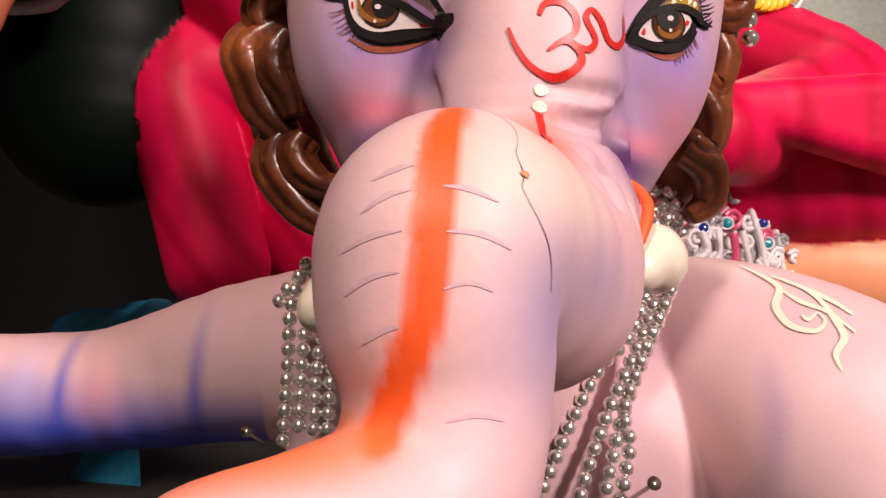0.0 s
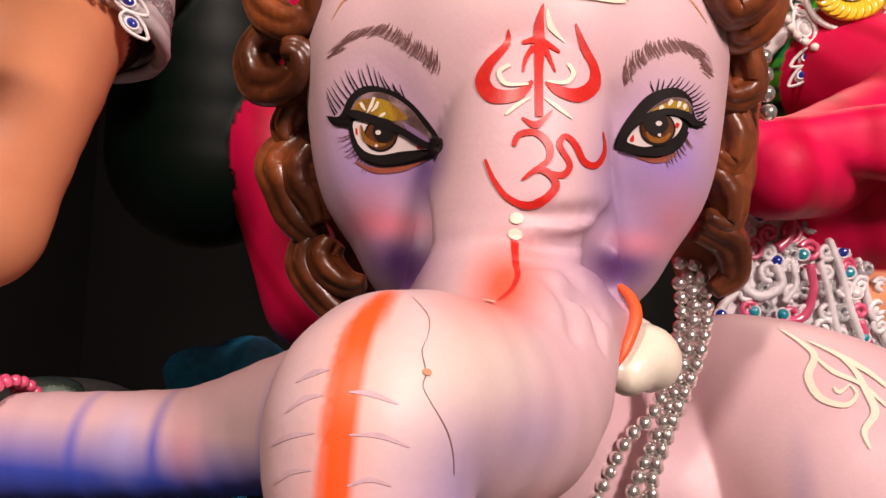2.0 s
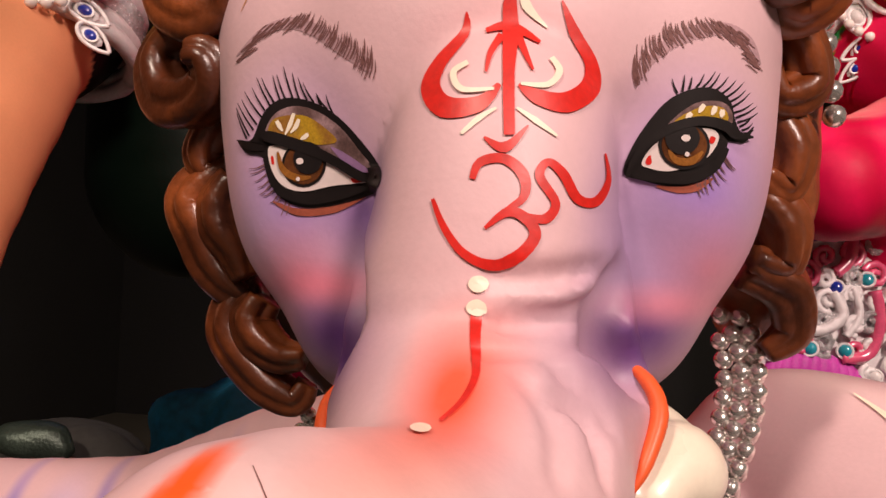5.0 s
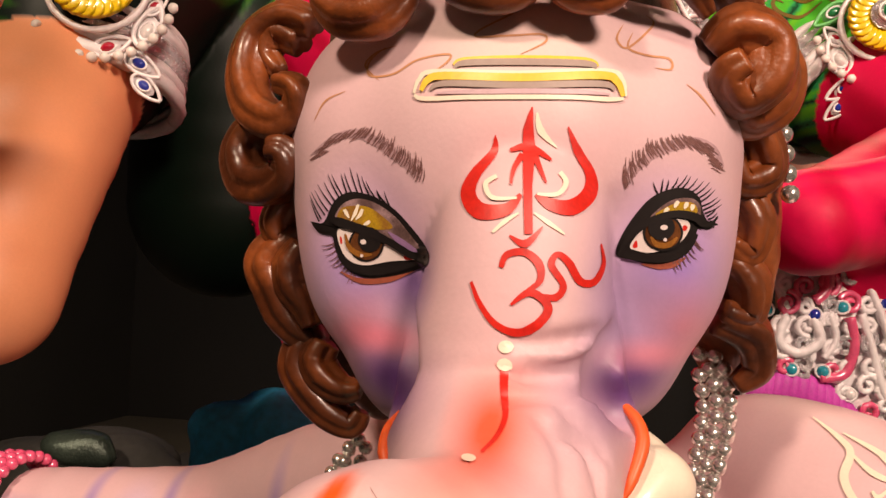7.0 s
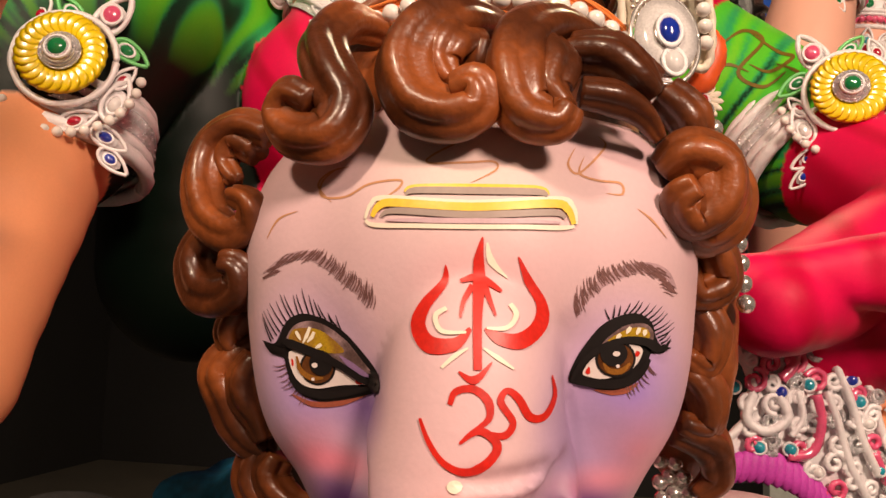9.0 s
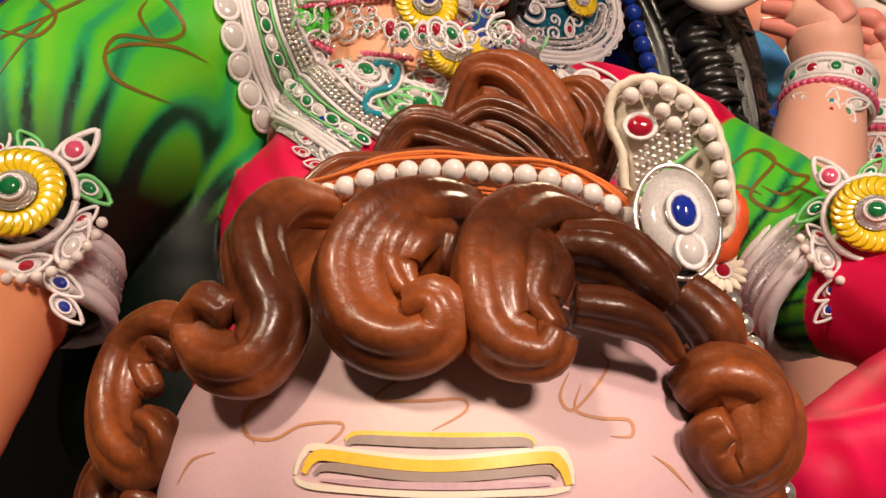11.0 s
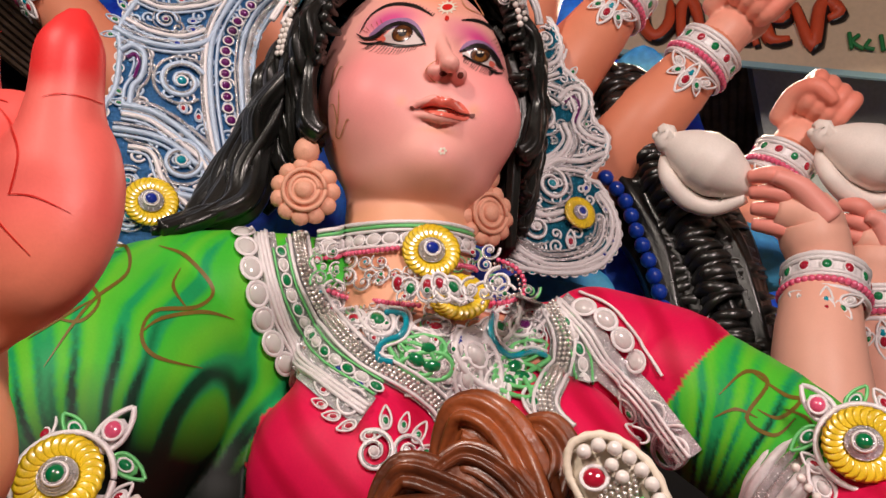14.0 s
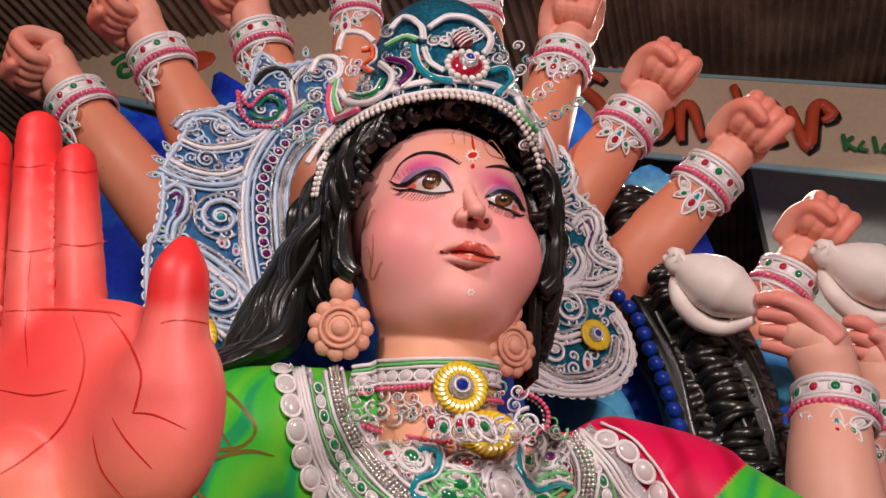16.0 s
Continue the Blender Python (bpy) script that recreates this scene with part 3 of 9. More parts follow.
def hair_of_elephant(b):
    for pts, r in ((
        [(-0.036, 0.470, 1.656), (-0.048, 0.445, 1.652), (-0.054, 0.425, 1.632), (-0.043, 0.410, 1.608), (-0.033, 0.405, 1.590), (-0.039, 0.400, 1.574), (-0.059, 0.405, 1.576), (-0.071, 0.410, 1.589), (-0.064, 0.405, 1.599), (-0.051, 0.400, 1.593)], 0.0135), (
        [(0.039, 0.460, 1.650), (0.023, 0.430, 1.644), (0.007, 0.410, 1.632), (-0.001, 0.400, 1.611), (0.007, 0.395, 1.590), (0.024, 0.392, 1.582), (0.038, 0.392, 1.587), (0.037, 0.390, 1.597), (0.026, 0.392, 1.595)], 0.0148), (
        [(0.028, 0.430, 1.634), (0.019, 0.410, 1.624), (0.016, 0.405, 1.612), (0.023, 0.402, 1.601)], 0.012), (
        [(0.091, 0.460, 1.641), (0.071, 0.440, 1.642), (0.056, 0.415, 1.626), (0.055, 0.400, 1.603), (0.061, 0.395, 1.584), (0.076, 0.395, 1.579), (0.082, 0.395, 1.587)], 0.0148), (
        [(0.064, 0.430, 1.630), (0.073, 0.415, 1.613), (0.071, 0.405, 1.597), (0.080, 0.400, 1.586)], 0.013), (
        [(0.081, 0.435, 1.626), (0.101, 0.430, 1.622), (0.115, 0.430, 1.611), (0.124, 0.435, 1.603)], 0.013), (
        [(0.093, 0.455, 1.637), (0.111, 0.450, 1.624), (0.128, 0.450, 1.614)], 0.012), (
        [(0.087, 0.415, 1.599), (0.103, 0.420, 1.597), (0.117, 0.430, 1.592), (0.127, 0.440, 1.581)], 0.009), (
        [(0.131, 0.460, 1.611), (0.144, 0.460, 1.597), (0.145, 0.465, 1.583), (0.133, 0.460, 1.574)], 0.012), (
        [(0.131, 0.450, 1.558), (0.143, 0.445, 1.567), (0.158, 0.450, 1.561), (0.158, 0.450, 1.544), (0.145, 0.450, 1.534), (0.138, 0.440, 1.543), (0.146, 0.435, 1.549)], 0.0125), (
        [(-0.098, 0.462, 1.591), (-0.120, 0.470, 1.598), (-0.141, 0.475, 1.587), (-0.144, 0.470, 1.563), (-0.133, 0.460, 1.540), (-0.112, 0.450, 1.528), (-0.099, 0.445, 1.535), (-0.099, 0.440, 1.546), (-0.112, 0.445, 1.551)], 0.0125), (
        [(-0.109, 0.470, 1.576), (-0.125, 0.475, 1.583), (-0.132, 0.475, 1.570), (-0.122, 0.470, 1.557)], 0.0095), (
        [(-0.103, 0.470, 1.519), (-0.118, 0.470, 1.523), (-0.138, 0.475, 1.521), (-0.146, 0.475, 1.507), (-0.138, 0.470, 1.490), (-0.119, 0.460, 1.486), (-0.105, 0.450, 1.493), (-0.107, 0.445, 1.504), (-0.116, 0.445, 1.505)], 0.0122), (
        [(-0.107, 0.480, 1.490), (-0.118, 0.480, 1.477), (-0.124, 0.480, 1.465), (-0.120, 0.480, 1.455), (-0.110, 0.480, 1.458)], 0.0095), (
        [(-0.106, 0.485, 1.461), (-0.121, 0.485, 1.451), (-0.130, 0.485, 1.440), (-0.124, 0.485, 1.425), (-0.118, 0.485, 1.410), (-0.108, 0.485, 1.398), (-0.098, 0.485, 1.393)], 0.0125), (
        [(-0.103, 0.475, 1.451), (-0.110, 0.475, 1.439), (-0.109, 0.475, 1.427), (-0.102, 0.475, 1.416), (-0.096, 0.475, 1.402)], 0.0105), (
        [(-0.094, 0.490, 1.398), (-0.106, 0.490, 1.390), (-0.109, 0.490, 1.376), (-0.100, 0.490, 1.362), (-0.087, 0.490, 1.349), (-0.073, 0.490, 1.343), (-0.067, 0.490, 1.351)], 0.0105), (
        [(-0.089, 0.482, 1.393), (-0.094, 0.482, 1.383), (-0.090, 0.482, 1.373), (-0.078, 0.482, 1.365), (-0.066, 0.482, 1.365)], 0.0100), (
        [(0.137, 0.500, 1.574), (0.151, 0.495, 1.577), (0.167, 0.500, 1.568), (0.166, 0.500, 1.546), (0.150, 0.495, 1.539), (0.145, 0.485, 1.551), (0.155, 0.480, 1.554)], 0.0115), (
        [(0.147, 0.510, 1.533), (0.163, 0.510, 1.525), (0.169, 0.515, 1.505), (0.153, 0.505, 1.497), (0.149, 0.500, 1.513)], 0.0105), (
        [(0.152, 0.520, 1.496), (0.164, 0.520, 1.475), (0.159, 0.520, 1.455), (0.148, 0.510, 1.461)], 0.010), (
        [(0.148, 0.520, 1.455), (0.162, 0.525, 1.438), (0.161, 0.530, 1.418), (0.147, 0.520, 1.421)], 0.0105), (
        [(0.145, 0.530, 1.417), (0.166, 0.540, 1.407), (0.171, 0.550, 1.386), (0.158, 0.550, 1.374)], 0.011), (
        [(0.127, 0.475, 1.557), (0.138, 0.475, 1.569), (0.154, 0.475, 1.567), (0.167, 0.475, 1.554), (0.165, 0.475, 1.537), (0.153, 0.475, 1.529), (0.143, 0.465, 1.534), (0.144, 0.460, 1.543), (0.151, 0.460, 1.544)], 0.0125)):
        top = pts[0][2] > 1.58
        curl(b, [np.array(q) - np.array((0, 0.002, 0.0065 if top else 0)) for q in pts], r * (0.88 if top else 1.0), BROWN)
    curl(b, [(0.007, 0.435, 1.629), (0.018, 0.435, 1.618), (0.025, 0.435, 1.607), (0.027, 0.435, 1.595)], 0.013, BROWN)
    curl(b, [(0.036, 0.425, 1.623), (0.033, 0.425, 1.611), (0.025, 0.425, 1.602), (0.019, 0.425, 1.592)], 0.011, BROWN)
    # red lips at the trunk's root
    b.tube([(0.081, 0.430, 1.378), (0.094, 0.418, 1.368), (0.098, 0.410, 1.357), (0.093, 0.400, 1.341), (0.088, 0.395, 1.331)], [0.001, 0.003, 0.0036, 0.003, 0.001], ORANGE, 12)
    b.tube([(-0.023, 0.425, 1.365), (-0.028, 0.410, 1.355), (-0.027, 0.400, 1.345), (-0.021, 0.390, 1.334)], [0.001, 0.003, 0.0036, 0.001], ORANGE, 12)
    # the twisted knot on the crown
    for pts, r in (([(-0.080, 0.540, 1.685), (-0.056, 0.550, 1.704), (-0.002, 0.560, 1.703), (0.057, 0.560, 1.696), (0.110, 0.550, 1.676)], 0.015),
                   ([(-0.042, 0.580, 1.718), (-0.020, 0.585, 1.741), (0.018, 0.585, 1.728), (0.051, 0.580, 1.708), (0.074, 0.580, 1.700)], 0.02),
                   ([(0.002, 0.610, 1.751), (0.021, 0.610, 1.782), (0.043, 0.605, 1.775), (0.062, 0.600, 1.744), (0.075, 0.585, 1.705)], 0.025),
                   ([(0.059, 0.620, 1.776), (0.082, 0.615, 1.772), (0.093, 0.610, 1.750), (0.084, 0.600, 1.720)], 0.0185),
                   ([(-0.007, 0.580, 1.735), (0.025, 0.585, 1.753), (0.055, 0.580, 1.738), (0.079, 0.575, 1.709)], 0.014),
                   ([(-0.065, 0.535, 1.690), (-0.023, 0.560, 1.709), (0.034, 0.555, 1.704), (0.081, 0.550, 1.689)], 0.013),
                   ([(-0.034, 0.600, 1.721), (0.020, 0.620, 1.733), (0.070, 0.610, 1.716)], 0.018)):
        b.tube([np.array(q) - np.array((0, 0, 0.014)) for q in pts], [r * (0.45 if i in (0,) else 0.95) for i in range(len(pts))], BROWN, 60, 9, 0.42, 0.05, 8)


def paint_of_elephant(b, skin):
    eye, y, k = (0.084, 0.000, 1.425), 0.38, 0.00027

    def line(pts, widths, mat, lift=0.0007):
        stroke(b, skin, eye, y, pts, [w * k for w in widths] if hasattr(widths, "__len__") else widths * k, mat, lift)

    # three-pronged mark
    line([(0.0266, 1.5000), (0.0261, 1.4919), (0.0178, 1.4812), (0.0149, 1.4718), (0.0206, 1.4641), (0.0326, 1.4648), (0.0395, 1.4720)], (2, 14, 20, 27, 30, 22, 6), RED)
    line([(0.0602, 1.5038), (0.0649, 1.4924), (0.0708, 1.4815), (0.0701, 1.4723), (0.0625, 1.4663), (0.0527, 1.4677), (0.0463, 1.4721)], (2, 15, 18, 26, 28, 20, 6), RED)
    line([(0.0435, 1.5132), (0.0420, 1.5026), (0.0426, 1.4919), (0.0425, 1.4760), (0.0435, 1.4536)], (2, 18, 22, 15, 14), RED, 0.0009)
    line([(0.0338, 1.4925), (0.0422, 1.4941), (0.0529, 1.4880)], (6, 16, 4), RED, 0.0009)
    line([(0.0397, 1.4906), (0.0359, 1.4839), (0.0346, 1.4765)], (12, 8, 3), RED, 0.0009)
    line([(0.0450, 1.4906), (0.0478, 1.4840), (0.0508, 1.4774)], (12, 8, 3), RED, 0.0009)
    line([(0.0348, 1.4527), (0.0423, 1.4492), (0.0499, 1.4572)], (3, 15, 2), RED)
    line([(0.0457, 1.5105), (0.0478, 1.5020), (0.0553, 1.4940)], (3, 13, 2), CREAM)
    line([(0.0281, 1.4804), (0.0231, 1.4767), (0.0265, 1.4703), (0.0377, 1.4702)], (7, 9, 8, 4), CREAM, 0.001)
    line([(0.0569, 1.4824), (0.0597, 1.4775), (0.0559, 1.4722), (0.0468, 1.4721)], (7, 9, 8, 4), CREAM, 0.001)
    line([(0.0387, 1.4633), (0.0327, 1.4595), (0.0268, 1.4541)], (3, 8, 5), CREAM)
    line([(0.0458, 1.4634), (0.0524, 1.4591), (0.0598, 1.4540)], (3, 8, 3), CREAM)
    # the written sign below it
    line([(0.0313, 1.4378), (0.0338, 1.4437), (0.0419, 1.4452), (0.0486, 1.4399), (0.0493, 1.4324), (0.0435, 1.4270), (0.0363, 1.4207)], (8, 12, 13, 15, 11, 8, 4), RED)
    line([(0.0363, 1.4207), (0.0443, 1.4267), (0.0514, 1.4234), (0.0531, 1.4180), (0.0473, 1.4113), (0.0383, 1.4083), (0.0290, 1.4120), (0.0220, 1.4210), (0.0177, 1.4308)], (4, 13, 14, 15, 15, 13, 11, 9, 5), RED, 0.0009)
    line([(0.0487, 1.4259), (0.0565, 1.4248), (0.0599, 1.4306), (0.0543, 1.4395), (0.0570, 1.4446), (0.0622, 1.4408), (0.0673, 1.4327), (0.0736, 1.4326), (0.0775, 1.4407), (0.0762, 1.4499)], (5, 13, 11, 12, 10, 13, 13, 12, 7, 2), RED)
    # dots and drip
    disc(b, skin, eye, y, [(0.0346, 1.4013)][0], 13 * k, CREAM, 0.001, 0.85)
    disc(b, skin, eye, y, [(0.0343, 1.3930)][0], 13 * k, CREAM, 0.001, 0.85)
    line([(0.0342, 1.3904), (0.0345, 1.3791), (0.0354, 1.3688), (0.0315, 1.3595), (0.0249, 1.3521)], (14, 13, 9, 7, 5), RED)
    disc(b, skin, eye, y, [(0.0189, 1.3485)][0], 13 * k, CREAM, 0.001, 0.5)
    # ridged marks on the brow
    line([(0.0053, 1.5339), (0.0112, 1.5365), (0.0396, 1.5366), (0.0674, 1.5349), (0.0731, 1.5315)], (4, 7, 7, 7, 4), YELLOW, 0.0008)
    line([(0.0062, 1.5325), (0.0116, 1.5346), (0.0396, 1.5344), (0.0669, 1.5330), (0.0724, 1.5308)], (5, 11, 12, 11, 5), GREY, 0.0010)
    line([(-0.0134, 1.5205), (-0.0109, 1.5273), (-0.0032, 1.5308), (0.0371, 1.5291), (0.0762, 1.5294), (0.0840, 1.5250), (0.0856, 1.5174)], (5, 8, 9, 9, 9, 8, 5), CREAM, 0.0008)
    line([(-0.0098, 1.5215), (-0.0066, 1.5267), (0.0014, 1.5285), (0.0372, 1.5270), (0.0737, 1.5273), (0.0814, 1.5243), (0.0844, 1.5174)], (7, 13, 14, 14, 14, 12, 7), YELLOW, 0.0012)
    line([(-0.0056, 1.5220), (0.0020, 1.5249), (0.0373, 1.5235), (0.0738, 1.5234), (0.0805, 1.5204)], (5, 11, 12, 11, 5), GREY, 0.0010)
    line([(-0.0028, 1.5203), (0.0186, 1.5208), (0.0584, 1.5202), (0.0785, 1.5185)], (3, 9, 9, 3), FOLD, 0.0009)
    line([(-0.0131, 1.5199), (-0.0082, 1.5177), (0.0160, 1.5181), (0.0585, 1.5175), (0.0778, 1.5162), (0.0847, 1.5164)], (5, 8, 8, 8, 8, 5), CREAM, 0.0010)
    up = (0.097, 0.079, 1.524)

    def brow_line(pts, w, mat, lift=0.0008):
        stroke(b, skin, up, 0.39, pts, [x * 0.00022 for x in w] if hasattr(w, "__len__") else w * 0.00022, mat, lift)

    # faint curls of painted hair
    for pts in ([(0.0399, 1.5700), (0.0311, 1.5644), (0.0167, 1.5565), (0.0158, 1.5528), (0.0338, 1.5530), (0.0470, 1.5536), (0.0482, 1.5493), (0.0363, 1.5426)], [(-0.0286, 1.5527), (-0.0366, 1.5458), (-0.0367, 1.5379), (-0.0252, 1.5370), (-0.0138, 1.5428), (0.0013, 1.5442), (0.0003, 1.5397), (-0.0086, 1.5340)],
                [(0.0960, 1.5691), (0.0991, 1.5637), (0.0877, 1.5499), (0.0824, 1.5540), (0.0856, 1.5626)], [(0.0898, 1.5583), (0.0877, 1.5499), (0.0960, 1.5468), (0.1062, 1.5460), (0.1071, 1.5408), (0.1000, 1.5407)], [(0.1141, 1.5342), (0.1200, 1.5299), (0.1267, 1.5221)],
                [(-0.0487, 1.5309), (-0.0582, 1.5273), (-0.0635, 1.5181)], [(-0.0322, 1.5346), (-0.0388, 1.5435), (-0.0333, 1.5503), (-0.0238, 1.5527)]):
        brow_line(pts, [1] + [5] * (len(pts) - 2) + [1], TAN, 0.0003)
    # eyes
    def lashes(base, tips, n, width, mat):
        p, _ = smooth_path(base, None, 12)
        q, _ = smooth_path(tips, None, 12)
        for i in range(n):
            u, w = p[i * (len(p) - 1) // (n - 1)], q[i * (len(q) - 1) // (n - 1)]
            w = w + np.array((random.gauss(0, 0.0006), random.gauss(0, 0.0008)))
            line([u, u * 0.45 + w * 0.55 - np.array((0.0, 0.0006)), w], (width, width * 0.75, 0.6), mat, 0.0005)

    for parts in (dict(rim=[(-0.0626, 1.4576), (-0.0565, 1.4574), (-0.0525, 1.4663), (-0.0478, 1.4711), (-0.0409, 1.4726), (-0.0308, 1.4702), (-0.0207, 1.4643), (-0.0105, 1.4541), (-0.0041, 1.4459), (-0.0029, 1.4417), (-0.0044, 1.4376), (-0.0112, 1.4350), (-0.0222, 1.4322), (-0.0334, 1.4313), (-0.0421, 1.4341), (-0.0481, 1.4405), (-0.0508, 1.4481), (-0.0521, 1.4508), (-0.0586, 1.4524)],
                       lid=[(-0.0509, 1.4564), (-0.0492, 1.4636), (-0.0450, 1.4678), (-0.0379, 1.4693), (-0.0293, 1.4669), (-0.0200, 1.4608), (-0.0127, 1.4527), (-0.0066, 1.4451), (-0.0158, 1.4473), (-0.0229, 1.4504), (-0.0344, 1.4545), (-0.0431, 1.4571)], gold=[(-0.0493, 1.4597), (-0.0472, 1.4645), (-0.0406, 1.4659), (-0.0335, 1.4652), (-0.0262, 1.4609), (-0.0212, 1.4558), (-0.0288, 1.4546), (-0.0374, 1.4569), (-0.0447, 1.4590)], rosy=[(-0.0236, 1.4536), (-0.0168, 1.4508), (-0.0077, 1.4445), (-0.0158, 1.4462)],
                       white=[(-0.0485, 1.4542), (-0.0469, 1.4449), (-0.0418, 1.4390), (-0.0337, 1.4373), (-0.0225, 1.4395), (-0.0100, 1.4407), (-0.0059, 1.4416), (-0.0129, 1.4441), (-0.0200, 1.4466), (-0.0257, 1.4492), (-0.0372, 1.4528)], reds=([(-0.0481, 1.4520), (-0.0463, 1.4515), (-0.0455, 1.4460), (-0.0473, 1.4465)], [(-0.0171, 1.4434), (-0.0070, 1.4410), (-0.0153, 1.4400)]), iris=(-0.0341, 1.4474), r=33, amber=[(-0.0446, 1.4521), (-0.0423, 1.4456), (-0.0368, 1.4424), (-0.0311, 1.4426)], pupil=(-0.0322, 1.4496),
                       fold=[(-0.0516, 1.4591), (-0.0472, 1.4576), (-0.0373, 1.4547), (-0.0229, 1.4493), (-0.0115, 1.4433), (-0.0040, 1.4414)], foldw=(8, 17, 16, 13, 13, 5), under=[(-0.0473, 1.4416), (-0.0422, 1.4371), (-0.0322, 1.4346), (-0.0196, 1.4363), (-0.0064, 1.4397)], umber=[(-0.0467, 1.4336), (-0.0362, 1.4296), (-0.0221, 1.4309), (-0.0098, 1.4356)], wing=[(-0.0629, 1.4578), (-0.0572, 1.4543), (-0.0508, 1.4539)],
                       lash=([(-0.0588, 1.4579), (-0.0549, 1.4624), (-0.0506, 1.4691), (-0.0452, 1.4717), (-0.0380, 1.4720), (-0.0300, 1.4699), (-0.0236, 1.4662)], [(-0.0643, 1.4695), (-0.0622, 1.4735), (-0.0569, 1.4788), (-0.0501, 1.4827), (-0.0420, 1.4831), (-0.0339, 1.4765), (-0.0264, 1.4716)]), down=([(-0.0502, 1.4476), (-0.0469, 1.4383), (-0.0398, 1.4330)], [(-0.0571, 1.4463), (-0.0514, 1.4349), (-0.0416, 1.4278)]), glint=[(-0.0353, 1.4485), (-0.0359, 1.4419)], spark=([(-0.0387, 1.4665), (-0.0402, 1.4621), (-0.0420, 1.4585)], [(-0.0457, 1.4639), (-0.0445, 1.4620), (-0.0430, 1.4598)], [(-0.0366, 1.4643), (-0.0376, 1.4616), (-0.0398, 1.4591)], [(-0.0326, 1.4586), (-0.0340, 1.4575), (-0.0357, 1.4567)])),
                  dict(rim=[(0.0831, 1.4454), (0.0852, 1.4532), (0.0904, 1.4623), (0.0977, 1.4711), (0.1062, 1.4753), (0.1133, 1.4756), (0.1187, 1.4716), (0.1202, 1.4660), (0.1222, 1.4615), (0.1256, 1.4598), (0.1223, 1.4577), (0.1189, 1.4584), (0.1166, 1.4526), (0.1119, 1.4462), (0.1057, 1.4422), (0.0983, 1.4415), (0.0896, 1.4433)],
                       lid=[(0.0974, 1.4619), (0.1027, 1.4676), (0.1087, 1.4709), (0.1160, 1.4710), (0.1193, 1.4670), (0.1179, 1.4625), (0.1101, 1.4641), (0.1028, 1.4622)], gold=[(0.0998, 1.4637), (0.1039, 1.4668), (0.1100, 1.4694), (0.1161, 1.4690), (0.1174, 1.4647), (0.1101, 1.4649), (0.1040, 1.4640)], rosy=[(0.0955, 1.4600), (0.0991, 1.4627), (0.1016, 1.4627), (0.0979, 1.4606)],
                       white=[(0.0892, 1.4492), (0.0931, 1.4554), (0.1016, 1.4607), (0.1114, 1.4618), (0.1148, 1.4589), (0.1118, 1.4525), (0.1055, 1.4486), (0.0982, 1.4466), (0.0920, 1.4475)], reds=([(0.0895, 1.4502), (0.0926, 1.4541), (0.0935, 1.4483), (0.0903, 1.4474)], [(0.1116, 1.4603), (0.1148, 1.4591), (0.1129, 1.4553), (0.1107, 1.4565)]), iris=(0.1032, 1.4556), r=32, amber=[(0.0981, 1.4540), (0.1006, 1.4505), (0.1055, 1.4503), (0.1093, 1.4537)], pupil=(0.1024, 1.4581),
                       fold=[(0.0836, 1.4465), (0.0894, 1.4548), (0.0979, 1.4611), (0.1077, 1.4641), (0.1162, 1.4629), (0.1199, 1.4600), (0.1256, 1.4598)], foldw=(5, 10, 12, 12, 14, 12, 2), under=[(0.0859, 1.4450), (0.0958, 1.4445), (0.1056, 1.4448), (0.1131, 1.4487), (0.1173, 1.4554)], umber=[(0.0946, 1.4414), (0.1020, 1.4406), (0.1081, 1.4415), (0.1134, 1.4447)], wing=[(0.1199, 1.4595), (0.1232, 1.4588), (0.1265, 1.4636)],
                       lash=([(0.1008, 1.4734), (0.1094, 1.4760), (0.1172, 1.4728), (0.1205, 1.4660), (0.1232, 1.4610)], [(0.1002, 1.4785), (0.1127, 1.4819), (0.1231, 1.4782), (0.1269, 1.4717), (0.1265, 1.4641)]), down=([(0.1171, 1.4529), (0.1122, 1.4462), (0.1081, 1.4431)], [(0.1205, 1.4489), (0.1149, 1.4417), (0.1096, 1.4383)]), glint=[(0.1034, 1.4581), (0.1040, 1.4526)], spark=([(0.1095, 1.4699), (0.1085, 1.4684), (0.1078, 1.4669)], [(0.1054, 1.4668), (0.1044, 1.4658), (0.1035, 1.4648)], [(0.1132, 1.4695), (0.1127, 1.4679), (0.1120, 1.4664)], [(0.1156, 1.4685), (0.1154, 1.4670), (0.1152, 1.4657)]))):
        # under-eye shadow, put in as a burnt orange stroke
        line(parts["umber"], (2, 10, 10, 2), UMBER, 0.0005)
        fill(b, skin, eye, y, parts["rim"], DARK, 0.0006)
        fill(b, skin, eye, y, parts["lid"], LIDGREY, 0.0010)
        fill(b, skin, eye, y, parts["gold"], GOLD, 0.0012)
        fill(b, skin, eye, y, parts["rosy"], MAUVE, 0.0012)
        fill(b, skin, eye, y, parts["white"], WHITE, 0.0011)
        for red in parts["reds"]:
            mid = np.mean(red, axis=0)
            fill(b, skin, eye, y, [mid + (np.array(q) - mid) * 0.5 for q in red], RED, 0.0013)
        c = parts["iris"]
        disc(b, skin, eye, y, c, parts["r"] * k, DARK, 0.0014, 0.96)
        disc(b, skin, eye, y, c, (parts["r"] - 4) * k, IRIS, 0.0016, 0.96)
        line(parts["amber"], (3, 9, 10, 3), HAZEL, 0.0018)
        disc(b, skin, eye, y, parts["pupil"], parts["r"] * 0.66 * k, DARK, 0.0020)
        line(parts["fold"], parts["foldw"], DARK, 0.0022)
        line(parts["wing"], (1, 8, 9) if parts["wing"][0][0] < 0 else (9, 8, 1), DARK, 0.0009)
